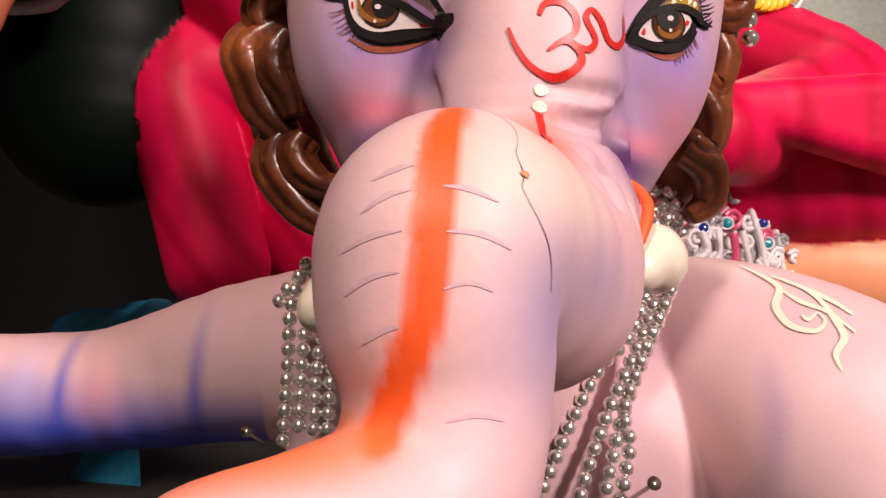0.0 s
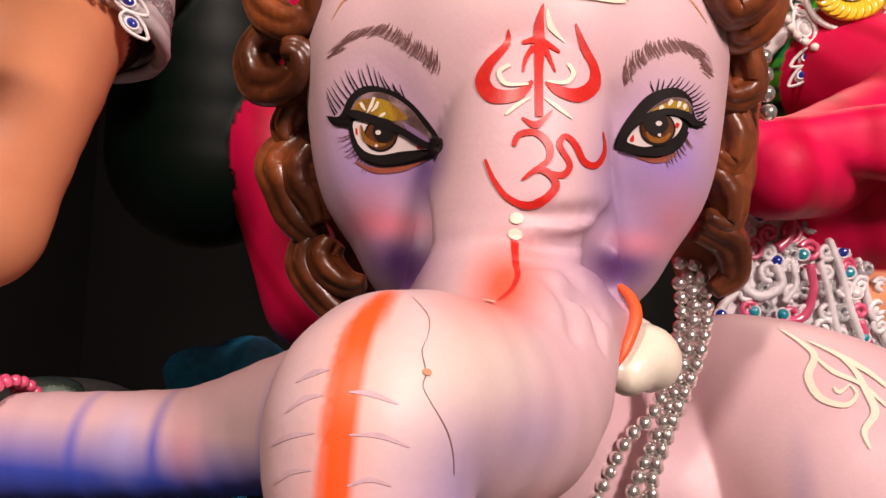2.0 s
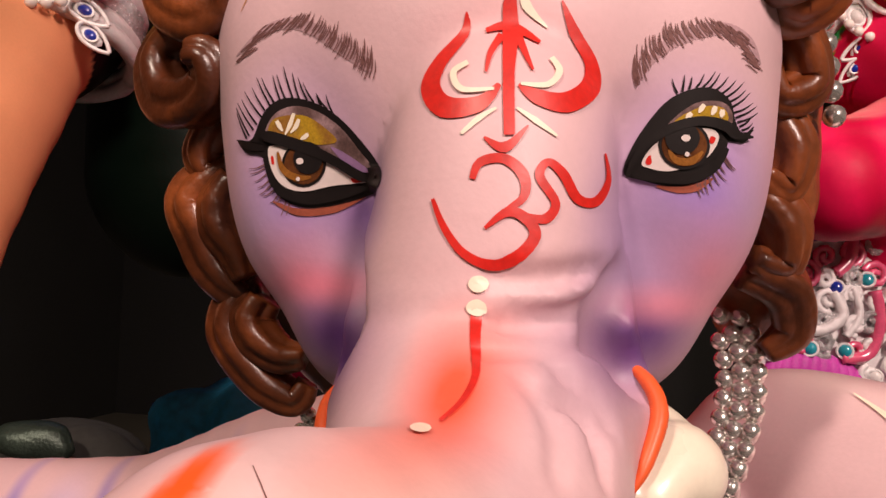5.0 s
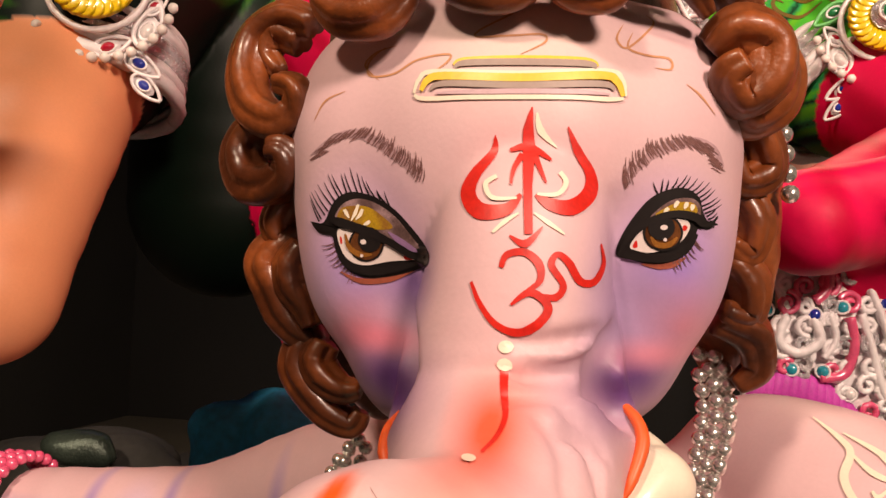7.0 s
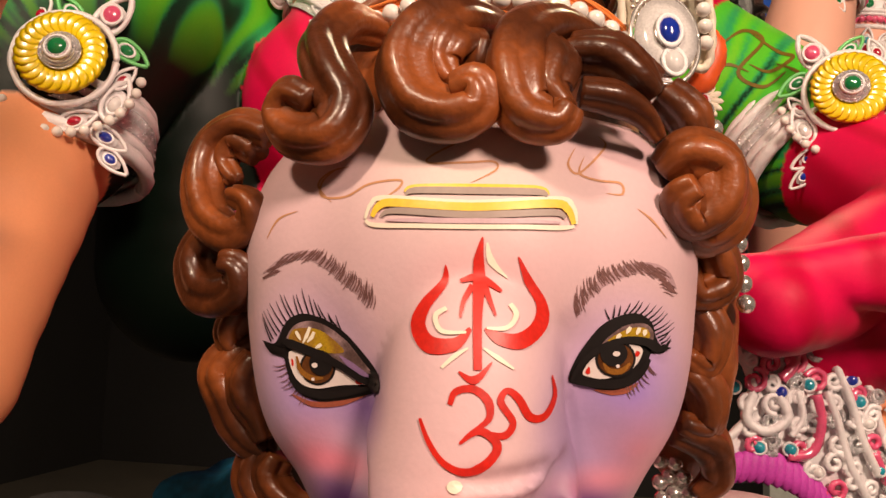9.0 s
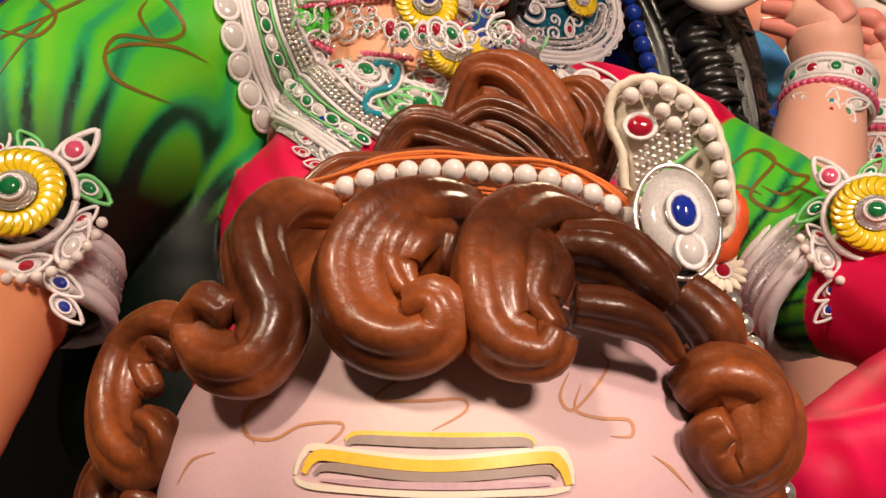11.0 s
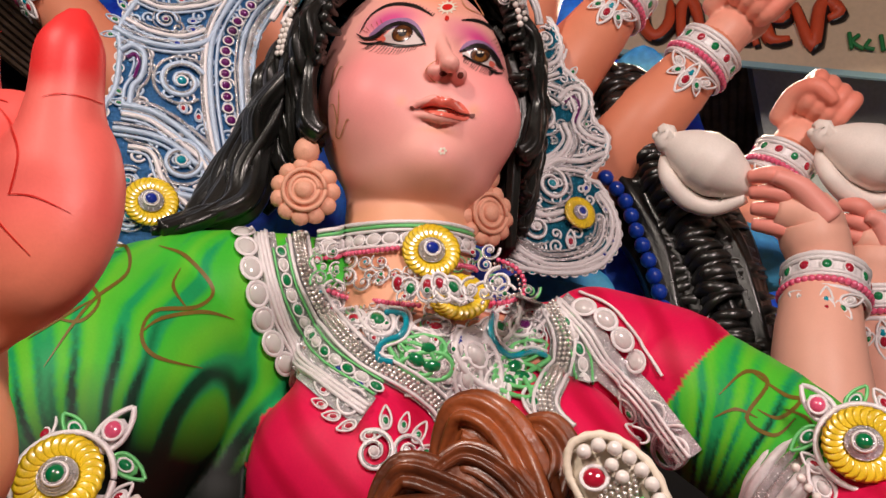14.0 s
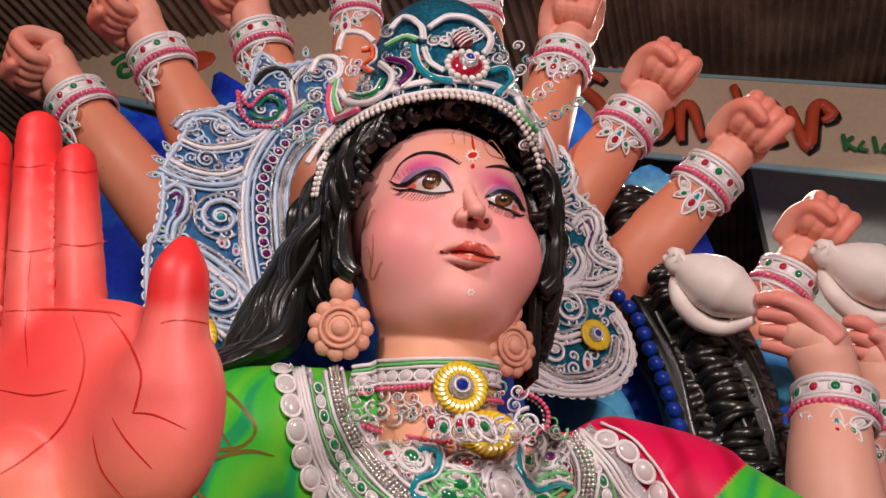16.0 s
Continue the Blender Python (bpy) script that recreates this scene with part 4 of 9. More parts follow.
        line(parts["under"], (6, 14, 15, 13, 6), DARK, 0.0017)
        # catchlights painted on the pupil as white dots
        disc(b, skin, eye, y, parts["glint"][0], 5.5 * k, WHITE, 0.0024, 0.8)
        disc(b, skin, eye, y, parts["glint"][1], 3 * k, WHITE, 0.0024)
        # shine of the lid, painted as short cream strokes
        for pts in parts["spark"]:
            line(pts, (5, 7, 2), CREAM, 0.0015)
        lashes(*parts["lash"], 17, 3.2, DARK)
        lashes(*parts["down"], 10, 2.2, BROW)
    for row, lean in (([(-0.0650, 1.4897), (-0.0536, 1.4981), (-0.0421, 1.5003), (-0.0305, 1.4958), (-0.0188, 1.4870), (-0.0087, 1.4789)], 1), ([(0.0866, 1.4764), (0.0949, 1.4873), (0.1059, 1.4939), (0.1168, 1.4957), (0.1246, 1.4924), (0.1290, 1.4848)], -1)):
        p, _ = smooth_path(row, None, 10)
        line([q + np.array((0.0, 0.0008)) for q in row], (2, 12, 17, 18, 14, 3) if lean > 0 else (3, 14, 18, 17, 12, 2), BROWBASE, 0.0002)
        for i in range(130):
            s = i / 129 if lean > 0 else 1 - i / 129
            q = p[int(i * (len(p) - 1) / 129)] + np.array((random.gauss(0, 0.0006), random.gauss(0, 0.0012) - 0.0012))
            h = (20 + 16 * s) * k * random.uniform(0.8, 1.15)
            line([q, q + np.array((0.5 * h * lean * (1.2 - s), 0.4 * h)), q + np.array((0.8 * h * lean * (1.1 - s), h * (0.45 + 0.55 * s) * 0.9))], (1.0, 1.7, 0.5), BROW, 0.0004)
    # wrinkles of the trunk: their shading drawn as thin mauve strokes
    for pts in ([(-0.0251, 1.3240), (-0.0184, 1.3297), (-0.0117, 1.3319)], [(-0.0294, 1.3125), (-0.0221, 1.3176), (-0.0132, 1.3203)], [(-0.0028, 1.3337), (0.0044, 1.3335), (0.0130, 1.3306)], [(-0.0009, 1.3210), (0.0086, 1.3212), (0.0177, 1.3175)], [(-0.0003, 1.3048), (0.0066, 1.3074), (0.0135, 1.3054)], [(-0.0273, 1.3006), (-0.0210, 1.3062), (-0.0131, 1.3085)], [(0.0037, 1.2683), (0.0121, 1.2710), (0.0195, 1.2700)], [(-0.0216, 1.2875), (-0.0157, 1.2920), (-0.0117, 1.2931)], [(-0.0228, 1.3335), (-0.0167, 1.3373), (-0.0113, 1.3391)]):
        stroke(b, skin, (0.000, 0.000, 1.300), 0.23, pts, (0.0004, 0.0018, 0.0004), FOLD, 0.00025)
    # crack and chip in the trunk, cream scrolls on the shoulder
    low = (0.092, -0.011, 1.391)
    fissure = [(0.0151, 1.3627), (0.0183, 1.3595), (0.0204, 1.3560), (0.0198, 1.3505), (0.0180, 1.3459), (0.0195, 1.3391), (0.0187, 1.3347), (0.0216, 1.3296), (0.0248, 1.3252), (0.0280, 1.3198), (0.0298, 1.3137), (0.0305, 1.3076)]
    stroke(b, skin, (0.075, -0.021, 1.368), 0.23, fissure, [0.0001, 0.0002, 0.0002, 0.0001, 0.0002, 0.0004, 0.0002, 0.0002, 0.0003, 0.0004, 0.0003, 0.0002], BROW, 0.0003)
    disc(b, skin, low, 0.23, [(0.0198, 1.3392)][0], 0.0016, TAN, 0.0006, 0.7)
    for pts, w in (([(0.1914, 1.3574), (0.2035, 1.3490), (0.2099, 1.3416), (0.2067, 1.3289), (0.2132, 1.3170), (0.2264, 1.3134), (0.2326, 1.3201), (0.2290, 1.3259)], (1, 5, 8, 9, 8, 6, 4, 2)), ([(0.2064, 1.3508), (0.2198, 1.3448), (0.2287, 1.3398), (0.2389, 1.3338), (0.2486, 1.3259)], (1, 5, 7, 6, 4)),
                   ([(0.2099, 1.3416), (0.2201, 1.3330), (0.2348, 1.3264), (0.2488, 1.3137)], (2, 6, 5, 3)), ([(0.2228, 1.3425), (0.2317, 1.3339), (0.2378, 1.3220), (0.2423, 1.3101), (0.2369, 1.2989), (0.2400, 1.2885)], (1, 6, 8, 9, 7, 1)), ([(0.2290, 1.3259), (0.2233, 1.3209), (0.2203, 1.3237)], (2, 5, 3))):
        stroke(b, skin, low, 0.48, pts, [x * 0.0005 for x in w], CREAM, 0.0012)


b, elephant_skin = elephant_statue()
hair_of_elephant(b)
paint_of_elephant(b, elephant_skin)
elephant = tagged(b.done("elephant_statue", paint=True), "lilac painted clay statue with an elephant head and brown curls", "statue")


# ---- the tall many-armed statue ----
HEAD = np.array((-0.215, 1.28, 2.46))
HR, HF, HU = np.array((0.883, 0.469, 0.0)), np.array((0.469, -0.883, 0.0)), np.array((0.0, 0.0, 1.0))


def hp(a, f, u):
    """A place on the tall statue's head: sideways, forward, up."""
    return HEAD + HR * a + HF * f + HU * u


TURN_HEAD = (HR, HF, HU)
TR, TF = np.array((0.87, 0.49, 0.0)), np.array((0.49, -0.87, 0.0))
TURN_BODY = (TR, TF, HU)


def finger_place(x, y):
    """A place in the raised hand's plane, by its picture-like side and height."""
    k = 0.000525
    return (-0.306 + (x - 130) * k - (760 - y) * 0.00016, 0.412 + (760 - y) * 0.00004, 1.894 + (760 - y) * 0.0006)


def head_of_tall():
    clay = Clay((-0.48, 0.98, 2.0), (0.05, 1.56, 2.80), 0.0035)
    clay.ball(hp(0, -0.01, 0.05), (0.182, 0.215, 0.235), 0.01, 0, TURN_HEAD)
    clay.ball(hp(-0.006, 0.05, -0.08), (0.153, 0.135, 0.142), 0.03, 0, TURN_HEAD)
    for s in (-1, 1):
        clay.ball(hp(0.085 * s, 0.105, -0.04), (0.085, 0.085, 0.095), 0.03, 0, TURN_HEAD)
        clay.ball(hp(0.011 + 0.022 * s, 0.203, -0.019), (0.014, 0.017, 0.012), 0.006, 0, TURN_HEAD)
        clay.ball(hp(0.068 * s, 0.212, 0.054 - 0.008 * s), (0.036, 0.02, 0.02), 0.018, 0, TURN_HEAD, carve=True)
        clay.ball(hp(0.068 * s, 0.165, 0.054 - 0.008 * s), (0.035, 0.034, 0.026), 0.01, 0, TURN_HEAD)
    clay.ball(hp(0.004, 0.128, -0.150), (0.056, 0.056, 0.046), 0.025, 0, TURN_HEAD)
    clay.limb([hp(0, 0.186, 0.085), hp(0.005, 0.204, 0.03), hp(0.011, 0.224, -0.010)], [0.011, 0.012, 0.014], 0.02, 0)
    clay.ball(hp(0.012, 0.226, -0.014), (0.015, 0.015, 0.013), 0.008, 0, TURN_HEAD)
    for s in (-1, 1):
        clay.ball(hp(0.011 + 0.0125 * s, 0.214, -0.033), (0.0065, 0.009, 0.008), 0.003, 0, TURN_HEAD, carve=True)
    clay.limb([hp(-0.05, 0.182, -0.080), hp(-0.014, 0.203, -0.072), hp(0, 0.201, -0.075), hp(0.014, 0.203, -0.072), hp(0.05, 0.182, -0.082)], [0.003, 0.008, 0.007, 0.008, 0.003], 0.006, 0)
    clay.limb([hp(-0.040, 0.18, -0.090), hp(0.002, 0.196, -0.099), hp(0.040, 0.18, -0.091)], [0.003, 0.011, 0.003], 0.006, 0)
    clay.limb([(-0.225, 1.29, 2.36), (-0.235, 1.28, 2.06)], [0.112, 0.118], 0.02, 0)
    return clay.mesh()


def tall_statue():
    # 0 skin, 1 sleeve, 2 sari, 4 arms
    clay = Clay((-1.0, 0.2, 1.0), (0.7, 1.75, 2.4), 0.006)
    # trunk of the body
    clay.ball((-0.16, 1.40, 1.68), (0.27, 0.20, 0.44), 0.03, 2, TURN_BODY)
    clay.ball((-0.30, 1.20, 1.80), (0.15, 0.14, 0.17), 0.05, 2, TURN_BODY)
    clay.ball((-0.00, 1.31, 1.80), (0.15, 0.14, 0.17), 0.05, 2, TURN_BODY)
    clay.ball((-0.20, 1.27, 1.99), (0.20, 0.13, 0.10), 0.05, 0, TURN_BODY)
    clay.limb([(-0.290, 1.270, 1.690), (-0.422, 1.200, 1.593), (-0.399, 1.200, 1.513), (-0.365, 1.200, 1.425), (-0.331, 1.200, 1.330)], [0.10, 0.08, 0.075, 0.075, 0.075], 0.06, 2)
    # sleeves
    clay.limb([(-0.527, 1.250, 2.063), (-0.616, 1.160, 2.029), (-0.626, 1.040, 1.912), (-0.626, 0.980, 1.811), (-0.611, 0.930, 1.716)], [0.15, 0.178, 0.185, 0.155, 0.12], 0.03, 1)
    clay.limb([(0.197, 1.480, 1.987), (0.326, 1.420, 1.870), (0.423, 1.320, 1.758)], [0.125, 0.125, 0.11], 0.03, 1)
    clay.limb([(0.077, 1.420, 2.048), (0.161, 1.470, 2.017), (0.205, 1.460, 1.981)], [0.10, 0.115, 0.128], 0.03, 2)
    clay.limb([(-0.570, 1.220, 1.939), (-0.542, 1.220, 1.774), (-0.545, 1.250, 1.565)], [0.15, 0.15, 0.16], 0.03, 1)
    clay.limb([(-0.339, 1.280, 2.132), (-0.467, 1.200, 2.120), (-0.563, 1.160, 2.083)], [0.09, 0.105, 0.14], 0.04, 1)
    clay.limb([(-0.061, 1.360, 2.048), (0.066, 1.420, 2.013)], [0.07, 0.09], 0.04, 2)
    # raised hand's arm: elbow, forearm, wrist, palm
    clay.limb([(-0.611, 0.930, 1.716), (-0.584, 0.830, 1.585), (-0.560, 0.740, 1.408)], [0.10, 0.095, 0.072], 0.02, 4)
    clay.limb([(-0.560, 0.740, 1.408), (-0.651, 0.620, 1.456), (-0.432, 0.520, 1.719), (-0.316, 0.430, 1.733)], [0.072, 0.078, 0.07, 0.055], 0.02, 4)
    clay.ball((-0.319, 0.415, 1.896), (0.125, 0.034, 0.115), 0.02, 4)
    clay.ball((-0.217, 0.400, 1.892), (0.048, 0.036, 0.075), 0.03, 4)
    clay.limb([(-0.316, 0.430, 1.733), (-0.337, 0.420, 1.843)], [0.055, 0.06], 0.03, 4)
    for n, (x0, x1, top, r) in enumerate(((148, 134, 285, 0.0205), (50, 48, 200, 0.0238), (-58, -68, 220, 0.0238), (-158, -182, 310, 0.022))):
        clay.limb([finger_place(x0, 620), finger_place((x0 + x1) / 2, (620 + top) / 2), finger_place(x1, top)], [r * 1.05, r * 1.0, r * 0.92], 0.005, 4)
    clay.limb([(-0.213, 0.395, 1.918), (-0.209, 0.385, 1.971), (-0.208, 0.380, 2.003), (-0.210, 0.383, 2.035)], [0.034, 0.024, 0.023, 0.008], 0.015, 4)
    # other forearm under the sari, behind the small statue
    clay.limb([(0.423, 1.320, 1.758), (0.509, 1.120, 1.636), (0.366, 0.980, 1.547), (0.266, 0.860, 1.504)], [0.10, 0.085, 0.065, 0.05], 0.02, 2)
    for k in range(4):
        clay.limb([(0.197, 0.860, 1.518), (0.268, 0.850, 1.536), (0.62, 0.95, 1.50 + 0.035 * k)], [0.012, 0.022, 0.03], 0.012, 2)
    clay.limb([(0.322, 1.020, 1.479), (0.455, 1.020, 1.497), (0.630, 1.020, 1.527)], [0.06, 0.085, 0.09], 0.02, 2)
    clay.limb([(0.388, 1.050, 1.387), (0.496, 1.050, 1.389), (0.656, 1.050, 1.374)], [0.05, 0.07, 0.08], 0.02, 4)
    verts, faces, tags = clay.mesh()
    v = verts
    base = {0: (0.80, 0.36, 0.24), 1: (0.05, 0.50, 0.035), 2: (0.74, 0.006, 0.075), 3: (0.01, 0.01, 0.01), 4: (0.86, 0.34, 0.17)}
    c = np.array([base[int(t)] for t in range(5)])[tags]
    # green sleeves: airbrushed bands that fan out from the armpit; black towards it and below
    for pit, side in ((np.array((-0.493, 1.100, 1.703)), -1), (np.array((0.196, 1.350, 1.691)), 1)):
        on = (tags == 1) & ((v[:, 0] < 0) if side < 0 else (v[:, 0] >= 0))
        rel = v - pit
        ang = np.arctan2(rel[:, 0], rel[:, 2])
        dist = np.hypot(rel[:, 0], rel[:, 2])
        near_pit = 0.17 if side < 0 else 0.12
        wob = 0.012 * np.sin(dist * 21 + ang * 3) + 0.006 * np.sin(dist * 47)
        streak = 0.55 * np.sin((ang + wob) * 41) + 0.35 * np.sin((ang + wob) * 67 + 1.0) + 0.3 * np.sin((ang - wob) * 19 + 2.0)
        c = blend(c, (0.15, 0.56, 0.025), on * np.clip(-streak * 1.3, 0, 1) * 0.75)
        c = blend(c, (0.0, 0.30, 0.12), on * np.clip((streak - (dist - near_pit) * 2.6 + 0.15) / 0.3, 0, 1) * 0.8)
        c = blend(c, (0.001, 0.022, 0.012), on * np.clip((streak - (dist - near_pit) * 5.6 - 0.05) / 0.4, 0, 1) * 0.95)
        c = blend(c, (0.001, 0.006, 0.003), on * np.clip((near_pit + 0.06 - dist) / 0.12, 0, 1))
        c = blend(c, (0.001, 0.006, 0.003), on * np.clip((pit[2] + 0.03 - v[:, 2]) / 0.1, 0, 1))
    # sari folds: shade of pleats put into the red as deeper wavy bands
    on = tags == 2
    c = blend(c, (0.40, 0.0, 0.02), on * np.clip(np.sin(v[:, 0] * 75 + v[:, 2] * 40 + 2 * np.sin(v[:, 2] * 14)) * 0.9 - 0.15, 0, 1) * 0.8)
    # hand: red finger tips, rosy palm
    hand = (tags == 4) & (v[:, 1] < 0.52)
    c = blend(c, (0.88, 0.14, 0.12), hand * np.clip((v[:, 2] - 1.78) / 0.1, 0, 1) * 0.95)
    c = blend(c, (0.85, 0.03, 0.03), hand * np.clip((v[:, 2] - 2.06) / 0.1, 0, 1))
    c = blend(c, (0.85, 0.03, 0.03), near(v, (-0.205, 0.380, 2.008), (0.04, 0.08, 0.05), 0.3))
    c = blend(c, (0.88, 0.03, 0.03), near(v, (-0.331, 0.390, 1.957), (0.13, 0.12, 0.12), 0.8) * 0.85)
    # fold at the elbow: its shading put into the skin as red-brown
    c = blend(c, (0.6, 0.12, 0.04), near(v, (-0.444, 0.650, 1.452), (0.1, 0.1, 0.03)) * 0.9)
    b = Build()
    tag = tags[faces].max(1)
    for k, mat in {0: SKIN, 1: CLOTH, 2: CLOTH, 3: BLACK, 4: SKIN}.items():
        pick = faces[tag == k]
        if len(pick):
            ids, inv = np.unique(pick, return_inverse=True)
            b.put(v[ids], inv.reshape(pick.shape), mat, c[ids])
    hv, hf, _ = head_of_tall()
    c = np.tile(np.array((0.92, 0.43, 0.37)), (len(hv), 1))
    c = blend(c, (0.92, 0.19, 0.24), near(hv, hp(-0.10, 0.14, -0.03), 0.13) * 0.9)
    c = blend(c, (0.92, 0.19, 0.24), near(hv, hp(0.10, 0.14, -0.03), 0.13) * 0.9)
    c = blend(c, (0.80, 0.30, 0.12), near(hv, hp(0, 0.20, 0.15), (0.13, 0.13, 0.07)) * 0.7)
    c = blend(c, (0.82, 0.36, 0.15), near(hv, hp(-0.15, 0.05, -0.10), (0.06, 0.1, 0.1)) * 0.7)
    c = blend(c, (0.84, 0.42, 0.22), np.clip((2.30 - hv[:, 2]) / 0.06, 0, 1) * 0.8)
    c = blend(c, (0.80, 0.33, 0.14), near(hv, hp(0, 0.19, -0.115), (0.05, 0.05, 0.012)) * 0.6)
    c = blend(c, (0.85, 0.30, 0.30), near(hv, hp(0, 0.19, -0.155), (0.04, 0.06, 0.03)) * 0.4)
    c = blend(c, (0.80, 0.36, 0.12), near(hv, hp(-0.062, 0.18, -0.07), 0.018) * 0.8)
    c = blend(c, (0.80, 0.36, 0.12), near(hv, hp(0.062, 0.18, -0.07), 0.018) * 0.8)
    for s in (-1, 1):
        c = blend(c, (0.66, 0.07, 0.26), near(hv, hp(0.076 * s, 0.17, 0.086 - 0.01 * s), (0.078, 0.1, 0.046), 0.8) * 1.0)
    b.put(hv, hf, SKIN, c)
    face = Surface(hv, hf)
    paint_of_tall(b, face)
    hair_of_tall(b)
    arms_of_tall(b)
    return b, Surface(verts, faces), face


def paint_of_tall(b, face):
    eye, y, k = (0.145, -0.154, 1.709), 1.15, 0.00098

    def line(pts, widths, mat, lift=0.0012):
        stroke(b, face, eye, y, pts, [w * k for w in widths] if hasattr(widths, "__len__") else widths * k, mat, lift)

    def lashes(base, tips, n, width, mat):
        p, _ = smooth_path(base, None, 12)
        q, _ = smooth_path(tips, None, 12)
        for i in range(n):
            u, w = p[i * (len(p) - 1) // (n - 1)], q[i * (len(q) - 1) // (n - 1)]
            w = w + np.array((random.gauss(0, 0.0008), random.gauss(0, 0.0008)))
            line([u, u * 0.5 + w * 0.5 - np.array((0.0, 0.0012)), w], (width, width * 0.8, 0.5), mat, 0.0011)

    for e in (dict(lid=[(-0.2621, 2.5700), (-0.2369, 2.5931), (-0.2116, 2.5992), (-0.1842, 2.5931), (-0.1653, 2.5716), (-0.1559, 2.5380), (-0.1777, 2.5698), (-0.2059, 2.5838), (-0.2334, 2.5781)], white=[(-0.2482, 2.5624), (-0.2311, 2.5647), (-0.2162, 2.5752), (-0.1969, 2.5783), (-0.1778, 2.5647), (-0.1604, 2.5362), (-0.1804, 2.5345), (-0.2084, 2.5429), (-0.2310, 2.5518)],
                   red=[(-0.2471, 2.5622), (-0.2356, 2.5681), (-0.2276, 2.5564), (-0.2356, 2.5526)], iris=(-0.1981, 2.5630), r=19.5,
                   top=[(-0.2842, 2.5803), (-0.2666, 2.5655), (-0.2459, 2.5659), (-0.2242, 2.5791), (-0.2014, 2.5843), (-0.1799, 2.5741), (-0.1667, 2.5551), (-0.1549, 2.5315)], topw=(1, 6, 9, 8, 8, 8, 7, 2), wing=[(-0.2804, 2.5627), (-0.2596, 2.5527), (-0.2345, 2.5537)],
                   low=[(-0.2619, 2.5544), (-0.2310, 2.5480), (-0.2028, 2.5369), (-0.1749, 2.5336), (-0.1560, 2.5342)], brow=[(-0.2796, 2.5808), (-0.2626, 2.6135), (-0.2335, 2.6311), (-0.2022, 2.6308), (-0.1703, 2.6170), (-0.1435, 2.5937)], broww=(1, 3, 6.5, 7.5, 7, 2),
                   base=[(-0.2573, 2.5523), (-0.2254, 2.5432), (-0.1972, 2.5335), (-0.1716, 2.5318)], tips=[(-0.2744, 2.5436), (-0.2400, 2.5265), (-0.2063, 2.5198), (-0.1761, 2.5249)], upb=[(-0.2739, 2.5877), (-0.2577, 2.5967), (-0.2392, 2.6028)], upt=[(-0.2633, 2.5780), (-0.2507, 2.5850), (-0.2346, 2.5914)]),
              dict(lid=[(-0.0964, 2.5107), (-0.0849, 2.5274), (-0.0652, 2.5316), (-0.0453, 2.5220), (-0.0306, 2.4975), (-0.0266, 2.4762), (-0.0431, 2.5032), (-0.0638, 2.5164), (-0.0823, 2.5121)], white=[(-0.0922, 2.5063), (-0.0770, 2.5100), (-0.0586, 2.5131), (-0.0442, 2.5009), (-0.0349, 2.4787), (-0.0404, 2.4736), (-0.0621, 2.4843), (-0.0798, 2.4944)],
                   red=[(-0.0439, 2.4874), (-0.0358, 2.4801), (-0.0394, 2.4734), (-0.0465, 2.4781)], iris=(-0.0603, 2.4998), r=17.5,
                   top=[(-0.0964, 2.5094), (-0.0844, 2.5136), (-0.0659, 2.5180), (-0.0470, 2.5100), (-0.0352, 2.4921), (-0.0288, 2.4753), (-0.0218, 2.4694)], topw=(2, 6, 8, 8, 8, 7, 1), wing=[(-0.0480, 2.4699), (-0.0348, 2.4607), (-0.0244, 2.4603)],
                   low=[(-0.0903, 2.5010), (-0.0726, 2.4884), (-0.0519, 2.4754), (-0.0336, 2.4641)], brow=[(-0.0917, 2.5768), (-0.0687, 2.5753), (-0.0473, 2.5652), (-0.0320, 2.5486), (-0.0215, 2.5267)], broww=(2, 7, 6.5, 4, 1),
                   base=[(-0.0873, 2.4956), (-0.0675, 2.4827), (-0.0470, 2.4698), (-0.0378, 2.4647)], tips=[(-0.0918, 2.4890), (-0.0755, 2.4718), (-0.0548, 2.4602), (-0.0445, 2.4562)], upb=[(-0.0338, 2.5351), (-0.0272, 2.5203), (-0.0228, 2.5047)], upt=[(-0.0406, 2.5287), (-0.0339, 2.5152), (-0.0284, 2.4995)])):
        fill(b, face, eye, y, e["lid"], MAUVE, 0.0010)
        fill(b, face, eye, y, e["white"], WHITE, 0.0014)
        fill(b, face, eye, y, e["red"], LIP, 0.0016)
        c, r = e["iris"], e["r"]
        disc(b, face, eye, y, c, r * k, DARK, 0.0018, 0.95)
        disc(b, face, eye, y, c, (r - 1.8) * k, IRIS, 0.0021, 0.95)
        disc(b, face, eye, y, (c[0], c[1] - 0.28 * r * k), r * 0.58 * k, HAZEL, 0.0023, 0.8)
        disc(b, face, eye, y, (c[0], c[1] + 1.5 * k), r * 0.4 * k, DARK, 0.0025)
        # two catchlights painted on the iris as cream dots
        disc(b, face, eye, y, (c[0] - 2 * k, c[1] + 5 * k), 2.6 * k, CREAM, 0.0028)
        disc(b, face, eye, y, (c[0] + 4 * k, c[1] + 4 * k), 1.7 * k, CREAM, 0.0028)
        line(e["top"], e["topw"], DARK, 0.0029)
        line(e["wing"], (1, 5, 3), DARK, 0.0020)
        line(e["low"], [2, 4.5, 4, 3.5, 2][-len(e["low"]):], DARK, 0.0022)
        line(e["brow"], e["broww"], DARK, 0.0012)
        lashes(e["base"], e["tips"], 17, 1.6, DARK)
        lashes(e["upb"], e["upt"], 5, 1.2, UMBER)
        p, _ = smooth_path(e["brow"], None, 10)
